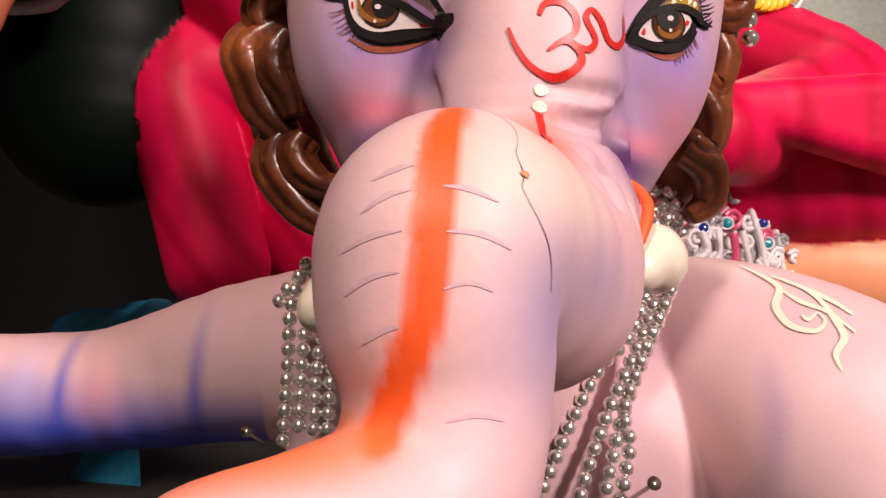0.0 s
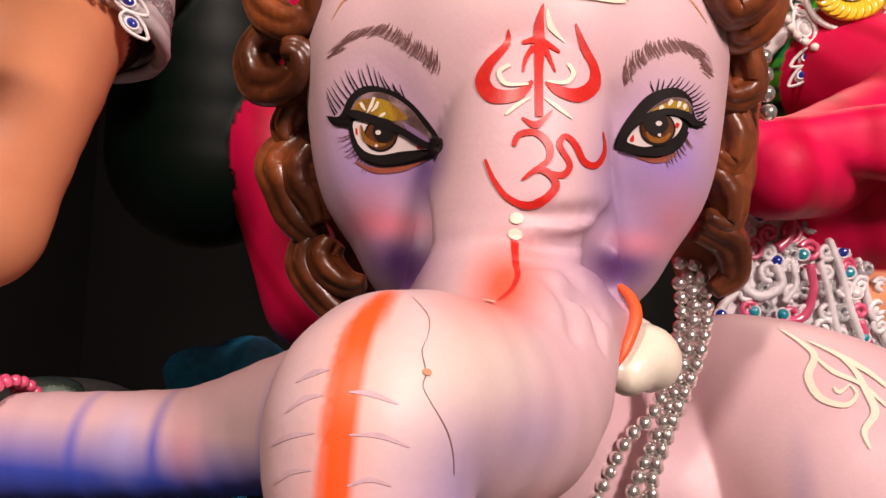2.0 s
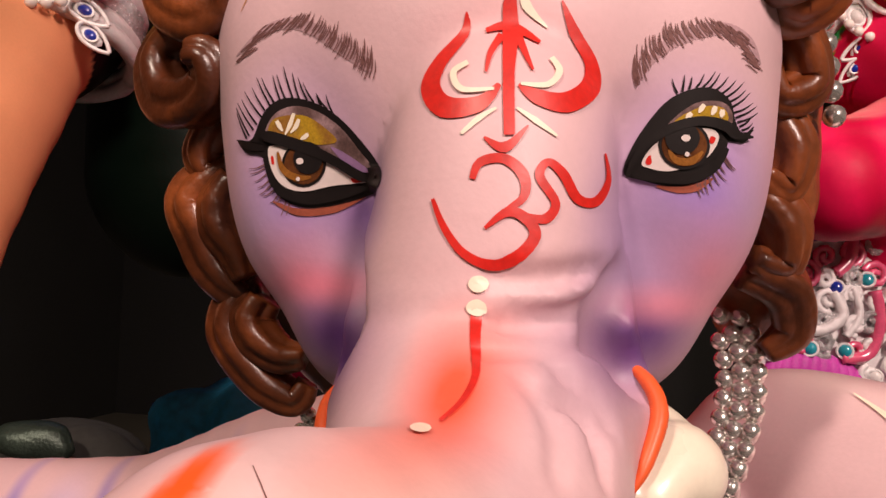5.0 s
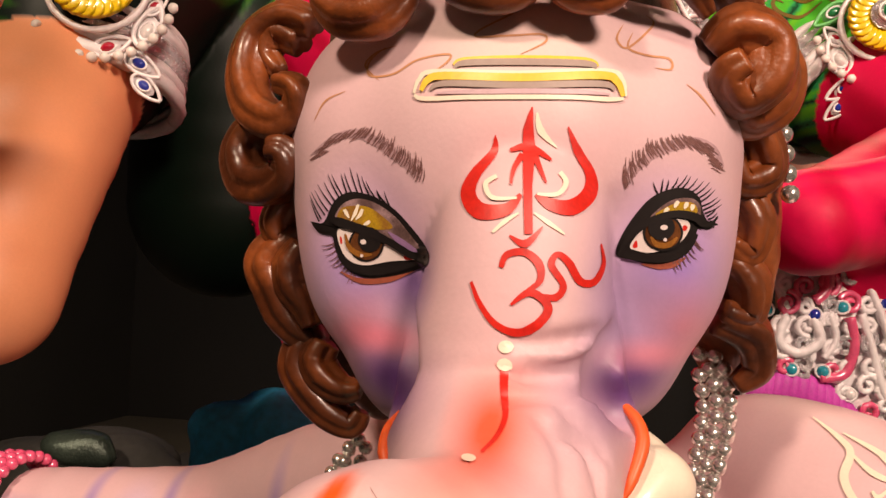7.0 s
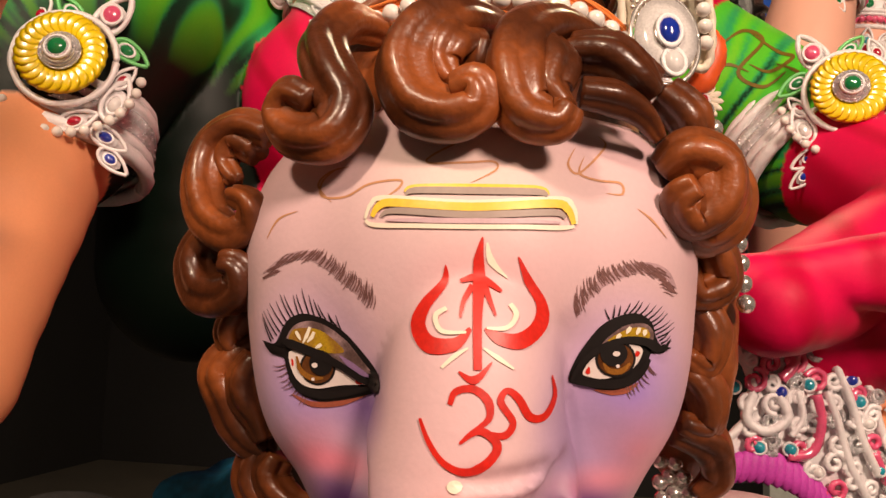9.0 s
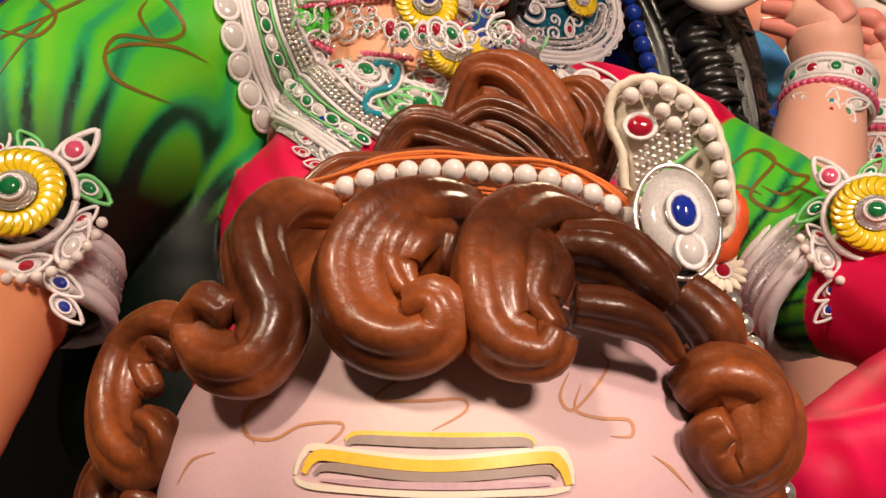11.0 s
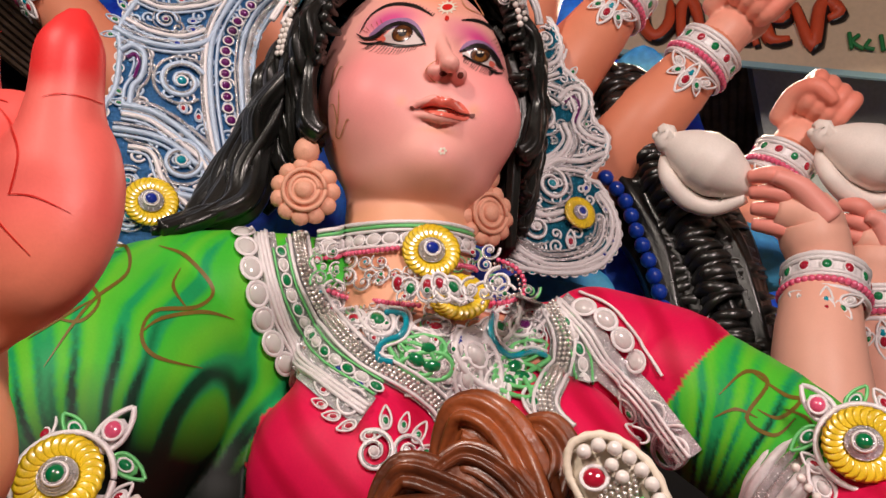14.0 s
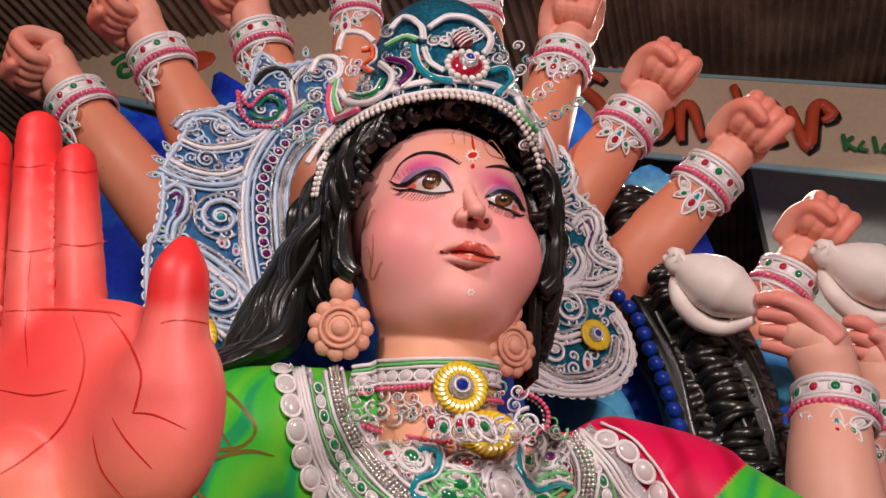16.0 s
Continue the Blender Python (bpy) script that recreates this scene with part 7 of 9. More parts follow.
HALO = Upright((-0.700, 1.19, 0.0), (0.82, 0.57, 0.0))
W = 0.00105
left = halo("halo_plate", "pale blue glitter halo plate with silver scrolls beside black hair",
            [(0.193, 2.461), (0.167, 2.566), (0.157, 2.664), (0.172, 2.757), (0.218, 2.855), (0.266, 3.010), (0.220, 3.068), (0.125, 3.024), (0.069, 3.043), (0.043, 2.901), (-0.050, 2.837), (-0.077, 2.761), (-0.102, 2.683), (-0.094, 2.628), (-0.092, 2.546), (-0.106, 2.491), (-0.089, 2.369), (-0.060, 2.302), (-0.061, 2.233), (-0.007, 2.216), (0.072, 2.271), (0.143, 2.339), (0.185, 2.395)],
            [([(0.120, 2.411), (0.092, 2.525), (0.076, 2.648), (0.084, 2.738), (0.126, 2.841), (0.194, 2.923)], 0.006, BLUELIT), ([(0.111, 2.410), (0.082, 2.524), (0.067, 2.646), (0.074, 2.743), (0.118, 2.851), (0.186, 2.938)], 0.004, CORD), ([(0.171, 2.425), (0.151, 2.535), (0.136, 2.660), (0.145, 2.751), (0.180, 2.825), (0.237, 2.892)], 0.005, BLUELIT), ([(0.183, 2.460), (0.162, 2.551), (0.148, 2.662), (0.161, 2.755), (0.200, 2.829)], 0.007, GLITTER),
             ([(-0.078, 2.509), (-0.022, 2.506), (0.039, 2.476), (0.102, 2.421), (0.115, 2.373), (0.087, 2.338), (0.043, 2.339)], 0.007, BLUELIT), ([(-0.075, 2.490), (-0.025, 2.486), (0.029, 2.455), (0.085, 2.413), (0.095, 2.376), (0.072, 2.355)], 0.005, CORD), ([(-0.087, 2.456), (-0.027, 2.456), (0.025, 2.442), (0.075, 2.405)], 0.006, BLUELIT), ([(-0.055, 2.423), (-0.011, 2.417), (0.018, 2.360), (0.067, 2.317)], 0.005, CORD),
             ([(-0.094, 2.628), (-0.074, 2.646), (-0.049, 2.630), (-0.048, 2.581), (-0.062, 2.552), (-0.062, 2.512)], 0.006, BLUELIT), ([(-0.081, 2.616), (-0.066, 2.627), (-0.057, 2.607), (-0.062, 2.572)], 0.004, PURPLE), ([(-0.113, 2.680), (-0.064, 2.662), (0.006, 2.662), (0.064, 2.689), (0.084, 2.738)], 0.006, BLUELIT), ([(-0.094, 2.706), (-0.044, 2.688), (0.015, 2.690), (0.061, 2.718)], 0.005, CORD),
             ([(-0.093, 2.788), (-0.073, 2.823), (-0.027, 2.843), (0.012, 2.837), (0.052, 2.807), (0.101, 2.835)], 0.006, BLUELIT), ([(-0.077, 2.761), (-0.028, 2.750), (0.031, 2.768), (0.079, 2.798), (0.113, 2.845)], 0.005, CORD), ([(0.179, 3.039), (0.149, 2.979), (0.160, 2.914), (0.137, 2.867)], 0.005, CORD), ([(0.064, 2.956), (0.087, 2.996), (0.126, 3.015), (0.156, 2.980)], 0.005, DARK)],
            [([(0.027, 2.585)][0], 46 * W, 0.5, 1, "teal"), ([(0.044, 2.410)][0], 44 * W, 2.0, -1, "teal"), ([(0.008, 2.815)][0], 24 * W, 1.0, 1, "crystal"), ([(-0.019, 2.723)][0], 22 * W, 0.0, 1, "purple"), ([(-0.065, 2.802)][0], 20 * W, 2.0, -1, "teal"), ([(-0.046, 2.351)][0], 26 * W, 1.0, 1, "teal"), ([(0.208, 3.029)][0], 24 * W, 1.0, 1, "ruby"), ([(-0.036, 2.281)][0], 26 * W, 2.0, -1, "teal")],
            [([(0.035, 2.529)][0], 14 * W, 1.8, "ruby"), ([(0.066, 2.515)][0], 14 * W, 1.7, "ruby"), ([(0.087, 2.498)][0], 13 * W, 1.6, "ruby"), ([(0.039, 2.713)][0], 15 * W, 0.2, "sapphire"), ([(0.037, 2.734)][0], 13 * W, 0.3, "sapphire"), ([(0.005, 2.674)][0], 15 * W, 2.9, "sapphire"), ([(0.138, 2.401)][0], 16 * W, 1.4, "emerald"),
             ([(-0.116, 2.701)][0], 15 * W, 2.8, "emerald"), ([(-0.120, 2.662)][0], 14 * W, 3.4, "emerald"), ([(-0.104, 2.738)][0], 14 * W, 2.3, "emerald"), ([(-0.088, 2.540)][0], 13 * W, 2.6, "emerald"), ([(-0.085, 2.514)][0], 13 * W, 3.0, "emerald"), ([(0.064, 2.813)][0], 14 * W, 0.5, "ruby"), ([(0.009, 2.779)][0], 12 * W, 0.2, "ruby"), ([(0.035, 2.788)][0], 12 * W, 0.2, "purple"),
             ([(-0.079, 2.323)][0], 17 * W, 2.6, "sapphire"), ([(-0.076, 2.286)][0], 17 * W, 3.1, "sapphire"), ([(-0.063, 2.250)][0], 17 * W, 3.5, "sapphire"), ([(0.035, 2.981)][0], 15 * W, 2.6, "emerald"), ([(0.177, 3.083)][0], 15 * W, 1.6, "emerald")],
            [([(0.215, 2.903), (0.182, 2.859), (0.159, 2.828), (0.143, 2.794), (0.125, 2.761), (0.113, 2.723), (0.105, 2.686), (0.106, 2.651), (0.109, 2.613), (0.115, 2.577), (0.122, 2.536), (0.135, 2.503), (0.156, 2.469)], ["purple"], 0.027, (0.011, 0.011, 0.010)), ([(0.181, 2.486), (0.163, 2.565), (0.154, 2.649), (0.161, 2.724), (0.182, 2.791)], ["crystal"], 0.016, (0.006, 0.006, 0.005))], PALEGLIT, BLUELIT)
(p, n), = HALO.at([(0.035, 2.326)], 0.016)
resin_flower(left, HALO.at([(0.0, 2.31)], 0.016)[0][0], n, 0.05, "sapphire")
# pink-beaded paisley on it
b = Build()
for q, nn, w in spaced(run(HALO, [(0.026, 2.920), (0.041, 2.860), (0.075, 2.832), (0.126, 2.844), (0.149, 2.887), (0.139, 2.934), (0.105, 2.941), (0.075, 2.909), (0.058, 2.880), (0.026, 2.920)], 0.014), 0.010):
    b.blob(q, 0.0055, PINK, None, 5, 8)
cord(b, HALO, [(0.060, 2.864), (0.086, 2.855), (0.118, 2.867), (0.128, 2.898), (0.118, 2.916), (0.094, 2.914), (0.077, 2.885)], 0.004, EMERALD, 0.012)
finish(b, "paisley", left, "pink beaded paisley")
right = halo("halo_plate", "silver and teal glitter halo plate with a yellow flower",
             [(0.779, 2.873), (0.808, 2.932), (0.869, 2.960), (0.900, 2.899), (0.898, 2.829), (0.936, 2.794), (0.969, 2.766), (0.974, 2.692), (1.010, 2.650), (0.993, 2.584), (0.939, 2.529), (0.976, 2.512), (1.008, 2.449), (1.013, 2.378), (0.958, 2.309), (0.880, 2.281), (0.779, 2.278), (0.717, 2.291), (0.737, 2.373), (0.713, 2.454), (0.751, 2.577), (0.780, 2.706)],
             [([(0.784, 2.823), (0.831, 2.807), (0.882, 2.834), (0.903, 2.882)], 0.006, CORD), ([(0.773, 2.787), (0.828, 2.773), (0.887, 2.801)], 0.005, CORD), ([(0.777, 2.730), (0.851, 2.760), (0.906, 2.746), (0.926, 2.700)], 0.005, CORD), ([(0.880, 2.725), (0.916, 2.765), (0.949, 2.762), (0.953, 2.721), (0.930, 2.669), (0.951, 2.640), (0.999, 2.632)], 0.007, CORD), ([(0.895, 2.719), (0.922, 2.741), (0.936, 2.718), (0.919, 2.667)], 0.004, PURPLE),
              ([(0.889, 2.662), (0.901, 2.616), (0.864, 2.564), (0.799, 2.524), (0.758, 2.474), (0.739, 2.401)], 0.007, CORD), ([(0.995, 2.600), (0.927, 2.566), (0.863, 2.556), (0.797, 2.494), (0.777, 2.434), (0.820, 2.411), (0.882, 2.433)], 0.007, CORD), ([(0.905, 2.656), (0.919, 2.611), (0.882, 2.554), (0.821, 2.512), (0.776, 2.455)], 0.005, GLITTER), ([(0.940, 2.537), (0.893, 2.538), (0.846, 2.531)], 0.005, CORD),
              ([(0.729, 2.359), (0.754, 2.321), (0.824, 2.295), (0.913, 2.311), (0.980, 2.360), (0.998, 2.433), (0.965, 2.488)], 0.006, CORD), ([(0.749, 2.348), (0.811, 2.317), (0.893, 2.330), (0.951, 2.371), (0.970, 2.430)], 0.005, GLITTER), ([(0.732, 2.306), (0.808, 2.284), (0.897, 2.296), (0.968, 2.331)], 0.005, CORD), ([(0.745, 2.606), (0.774, 2.580), (0.777, 2.521), (0.743, 2.458)], 0.005, CORD)],
             [([(0.835, 2.676)][0], 44 * W * 1.15, 0.6, 1, "teal"), ([(0.847, 2.494)][0], 38 * W * 1.15, 2.4, -1, "teal"), ([(0.855, 2.898)][0], 26 * W * 1.2, 1.0, 1, "crystal"), ([(0.855, 2.812)][0], 16 * W * 1.2, 1.0, -1, "ruby"), ([(0.802, 2.381)][0], 34 * W * 1.15, 0.4, 1, "crystal"), ([(0.962, 2.594)][0], 20 * W, 2.0, 1, "crystal")],
             [([(0.782, 2.589)][0], 14 * W, 1.4, "ruby"), ([(0.812, 2.589)][0], 14 * W, 1.7, "ruby"), ([(0.782, 2.551)][0], 14 * W, 1.0, "ruby"), ([(0.955, 2.673)][0], 15 * W, 0.4, "emerald"), ([(0.967, 2.635)][0], 15 * W, 0.0, "emerald"), ([(0.930, 2.818)][0], 15 * W, 0.9, "emerald"), ([(0.943, 2.787)][0], 14 * W, 0.6, "emerald"), ([(0.751, 2.466)][0], 16 * W, 1.6, "emerald"),
              ([(0.755, 2.431)][0], 16 * W, 2.0, "emerald"), ([(0.745, 2.388)][0], 17 * W, 2.2, "emerald"), ([(0.886, 2.363)][0], 22 * W, 1.5, "ruby"), ([(0.836, 2.871)][0], 12 * W, 0.2, "ruby"), ([(0.796, 2.775)][0], 12 * W, 0.2, "sapphire"),
              *[((c[0], c[1]), 17 * W, math.atan2(c[1] - [(0.877, 2.390)][0][1], c[0] - [(0.877, 2.390)][0][0]), "sapphire") for c in [(0.939, 2.502), (0.973, 2.486), (0.992, 2.455), (1.003, 2.417), (0.997, 2.373), (0.973, 2.334), (0.931, 2.308)]]],
             [([(0.823, 2.289), (0.767, 2.296), (0.734, 2.332)], ["crystal"], 0.02, (0.007, 0.007, 0.005))], BLUEGLIT, CORD)
(p, n), = HALO.at([(0.907, 2.425)], 0.016)
resin_flower(right, p, n, 0.040, "sapphire")


# ---- crown ----
def crown():
    t = thing("crown", "tall silver crown of cord scrolls, pearls and gems", "crown", at=tuple(hp(0, 0, 0.2)))
    ball = Clay((-0.60, 0.9, 2.35), (0.20, 1.7, 3.05), 0.012)
    ball.ball(hp(0, -0.045, 0.18), (0.24, 0.25, 0.29), 0.01, 0, TURN_HEAD)
    ball.limb([hp(0, 0.0, 0.3), hp(0, 0.02, 0.48)], [0.20, 0.15], 0.05)
    v, f, _ = ball.mesh()
    lay = Draped(Surface(v, f), (0.145, -0.154, 1.709), 1.15)
    b = Build()
    u = 0.00098
    base = [(-0.4363, 2.5661), (-0.4256, 2.6314), (-0.3940, 2.6838), (-0.3465, 2.7257), (-0.2859, 2.7510), (-0.2133, 2.7594), (-0.1422, 2.7476), (-0.0738, 2.7139), (-0.0310, 2.6643), (-0.0043, 2.5959), (0.0008, 2.5566)]
    edge = [Vector(q[0]) for q in lay.at([base[2], base[5], base[8]], 0.0)]
    over = (edge[1] - edge[0]).cross(edge[2] - edge[0]).normalized()
    over = np.array(over if over.z > 0 else -over)
    high = (v - np.array(edge[0])) @ over > 0.004
    keep = f[high[f].all(1)]
    ids, inv = np.unique(keep, return_inverse=True)
    b = Build()
    b.put(v[ids], inv.reshape(keep.shape), BLUEGLIT)
    finish(b, "cap", t, "teal glitter ground")
    b = Build()
    rnd = random.Random(8)
    for d, step in ((28, 2), (54, 2), (80, 2), (106, 2), (134, 2), (162, 3)):
        for q in shift(base, d * u)[5:-5:step]:
            scroll(t, b, lay, (q[0] + rnd.uniform(-5, 5) * u, q[1] + rnd.uniform(-5, 5) * u), rnd.uniform(13, 19) * u, rnd.uniform(0, 6), rnd.choice((-1, 1)), rnd.choice((CORD, CORD, CORD, LIME, TEALG)), rnd.choice(("crystal", "emerald", "ruby", "sapphire", "purple")), 1.4)
    pieces(b, "filigree", t)
    b = Build()
    for d, r in ((0, 0.0062), (9, 0.0055)):
        for q, nn, w in spaced(run(lay, shift(base, d * u), 0.012), 0.0125):
            b.blob(q, r, PEARL, None, 5, 8)
    finish(b, "pearl_band", t, "double band of grey pearls")
    b = Build()
    for d in (17, 40, 46):
        cord(b, lay, shift(base[1:], d * u), 0.0045, CORD, 0.008)
    for pts, r, mat in (([(-0.4009, 2.8280), (-0.3736, 2.7849), (-0.3293, 2.7685), (-0.2865, 2.7891), (-0.2748, 2.8313), (-0.3005, 2.8673)], 0.006, CORD), ([(-0.3812, 2.8163), (-0.3487, 2.7901), (-0.3113, 2.7913), (-0.2933, 2.8202)], 0.005, EMERALD), ([(-0.2879, 2.8722), (-0.2502, 2.8562), (-0.2376, 2.8232), (-0.2620, 2.7987)], 0.007, PURPLE), ([(-0.2317, 2.8982), (-0.2254, 2.8507), (-0.2010, 2.8079), (-0.1533, 2.7830)], 0.007, TEALG), ([(-0.2130, 2.8862), (-0.2008, 2.8452), (-0.1708, 2.8117)], 0.004, CORD),
                        ([(-0.3533, 2.9262), (-0.3209, 2.9219), (-0.3161, 2.8863), (-0.3360, 2.8675), (-0.3190, 2.8484)], 0.005, ORANGE), ([(-0.0820, 2.7969), (-0.0527, 2.7978), (-0.0426, 2.7667), (-0.0671, 2.7363)], 0.006, TEALG), ([(-0.4694, 2.8890), (-0.4518, 2.9247), (-0.4116, 2.9157), (-0.4031, 2.8745), (-0.4281, 2.8567)], 0.006, CORD), ([(-0.4212, 2.8475), (-0.4252, 2.8029), (-0.4096, 2.7481), (-0.3843, 2.7432), (-0.3413, 2.7564)], 0.006, PINK), ([(-0.4089, 2.8603), (-0.4131, 2.8154), (-0.3980, 2.7677)], 0.004, LIME),
                        ([(-0.2886, 2.9113), (-0.2507, 2.9262), (-0.2254, 2.9124)], 0.004, LIME), ([(-0.2002, 2.9380), (-0.1624, 2.9607), (-0.1132, 2.9408), (-0.0785, 2.8858), (-0.0921, 2.8435)], 0.006, CORD), ([(-0.0349, 2.6950), (-0.0147, 2.6571), (0.0058, 2.6332)], 0.005, LIME), ([(-0.0335, 2.7224), (-0.0238, 2.6928), (0.0008, 2.6408), (0.0032, 2.5945)], 0.006, CORD), ([(-0.4062, 2.9384), (-0.3950, 2.9845), (-0.3550, 2.9749), (-0.3279, 2.9443)], 0.005, CORD), ([(-0.2765, 2.9562), (-0.2511, 2.9824), (-0.2191, 2.9505), (-0.2129, 2.9095)], 0.005, CORD)):
        cord(b, lay, pts, r, mat, 0.014)
        cord(b, lay, shift(pts, 7 * u), 0.0026, CORD, 0.013)
    for c, r, rot, way, kind in (([(-0.4042, 2.8982)][0], 24, 0.5, 1, "purple"), ([(-0.3708, 2.8752)][0], 20, 2.0, 1, "ruby"), ([(-0.2479, 2.8864)][0], 18, 0.0, 1, "ruby"), ([(-0.0568, 2.8355)][0], 20, 1.0, -1, "crystal"), ([(-0.1879, 2.9115)][0], 18, 2.0, 1, "emerald"), ([(-0.0777, 2.9087)][0], 18, 2.0, -1, "ruby"), ([(-0.4522, 2.8236)][0], 22, 1.0, 1, "purple"), ([(-0.4338, 2.7311)][0], 20, 1.0, 1, "ruby"),
                                 ([(-0.3306, 2.8132)][0], 16, 1.0, 1, "ruby"), ([(-0.2894, 2.9593)][0], 20, 1.0, 1, "sapphire"), ([(-0.0175, 2.6113)][0], 14, 1.0, 1, "ruby")):
        scroll(t, b, lay, c, r * u, rot, way, CORD, kind)
    for i in range(9):
        a = math.pi * (0.15 + 0.7 * i / 8)
        q = [(-0.1331, 2.8832)][0]
        tear(t, b, lay, (q[0] + 40 * u * math.cos(a), q[1] + 34 * u * math.sin(a)), 16 * u, a, ("emerald", "crystal")[i % 2], CORD)
    pieces(b, "cord", t)
    # central brooch and the red flower over it
    (p, n), = lay.at([(-0.1263, 2.8168)], 0.018)
    b = Build()
    ax = (Vector(n).orthogonal().normalized(), Vector(n).cross(Vector(n).orthogonal().normalized()), Vector(n))
    b.blob(p, (0.040, 0.032, 0.015), RUBY, ax, 5, 20)
    b.blob(p + Vector(n) * 0.012, (0.022, 0.02, 0.014), GLITTER, ax, 5, 16)
    for i in range(16):
        a = 6.283 * i / 16
        put_mesh("pearl", PEARL_BALL, t, p + ax[0] * 0.043 * math.cos(a) + ax[1] * 0.036 * math.sin(a), n, ax[0], (0.0075, 0.0075, 0.0075))
    finish(b, "brooch", t, "red brooch with a silver centre")
    put_mesh("gem", G["sapphire"], t, p + Vector(n) * 0.022, n, (1, 0, 0), (0.011, 0.010, 0.01))
    (p, n), = lay.at([(-0.1329, 2.8878)], 0.016)
    b = Build()
    b.blob(p, (0.024, 0.022, 0.016), RUBY, ax, 6, 16)
    for i in range(5):
        b.tube([p + ax[0] * (0.026 * math.cos(a * 0.3)) * 1.0 + ax[1] * (0.008 * (i - 2)) + Vector(n) * 0.018 * math.sin(a * 0.3) for a in range(1, 10)], [0.002] * 9, CORD, 6, 0, 0, 0, 1)
    finish(b, "red_flower", t, "red stone striped with silver cord")


crown()


# ---- bangles, armlets and earrings ----
def bangle(c, m, r, name="bangle"):
    """A wide bracelet about the axis m's third column, its front towards the second's back."""
    t = thing(name, "silver bangle with red and green gems and pink beads", "bangle", "bangles on the raised arms", at=tuple(c))
    x, y, z = m.col[0].normalized(), m.col[1].normalized(), m.col[2].normalized()

    def ring(h, rr, mat, thick, b):
        pts = [Vector(c) + z * h + (x * math.cos(a * 0.2618) + y * math.sin(a * 0.2618)) * rr for a in range(25)]
        b.tube(pts, [thick] * 25, mat, 8, 4, 0.3, 0.6, 2)

    b = Build()
    v, f = [], []
    for i in range(24):
        a = i * 0.2618
        for h in (-0.045, 0.045):
            v.append(Vector(c) + z * h + (x * math.cos(a) + y * math.sin(a)) * r)
        f.append((2 * i, 2 * i + 1, (2 * i + 3) % 48, (2 * i + 2) % 48))
    b.put(v, f, CORD)
    for h, k in ((0.047, 0.007), (0.036, 0.005), (0.004, 0.005), (-0.005, 0.004), (-0.036, 0.006)):
        ring(h, r * 1.02, CORD, k, b)
    finish(b, "band", t, "white corded silver band")
    for i in range(40):
        a = 6.283 * i / 40
        n = x * math.cos(a) + y * math.sin(a)
        put_mesh("bead", PINK_BALL, t, Vector(c) - z * 0.019 + n * (r * 1.06), n, z, (0.0085, 0.0085, 0.0085))
    for i in range(12):
        a = 6.283 * i / 12
        n = x * math.cos(a) + y * math.sin(a)
        put_mesh("gem", G[("ruby", "emerald")[i % 2]], t, Vector(c) + z * 0.02 + n * r * 1.02, n, z, (0.0135, 0.0125, 0.009))
    # the pointed drop that hangs on the front
    b = Build()
    low = Upright(Vector(c) - y * r * 1.06, (1, 0, 0))
    low.r, low.n = x, -y
    low.at = lambda pts, lift: [(Vector(c) - y * (r * 1.04 + lift - 0.5 * float(q[0]) ** 2 / r) + x * float(q[0]) + z * float(q[1]), -y) for q in pts]
    for q, k, rot, kind in (((-0.05, -0.062), 0.026, 2.5, "crystal"), ((0.0, -0.068), 0.026, 1.57, "teal"), ((0.05, -0.062), 0.026, 0.6, "crystal"), ((0.0, -0.105), 0.034, -1.57, "ruby"), ((-0.035, -0.092), 0.022, -2.2, "emerald"), ((0.035, -0.092), 0.022, -0.9, "emerald")):
        tear(t, b, low, q, k, rot, kind)
    pieces(b, "pendant_loop", t)
    return t


for a, w, turn, size in ARMS:
    z = (Vector(w) - Vector(a)).normalized()
    bangle(Vector(w) - z * 0.075, arm_axes(a, w, turn), 0.083 * size)
for e, w, kn, tip, th in SHELL_ARMS:
    z = (Vector(w) - Vector(e)).normalized()
    bangle(Vector(w) - z * 0.06, arm_axes(e, w, 0.1), 0.086)


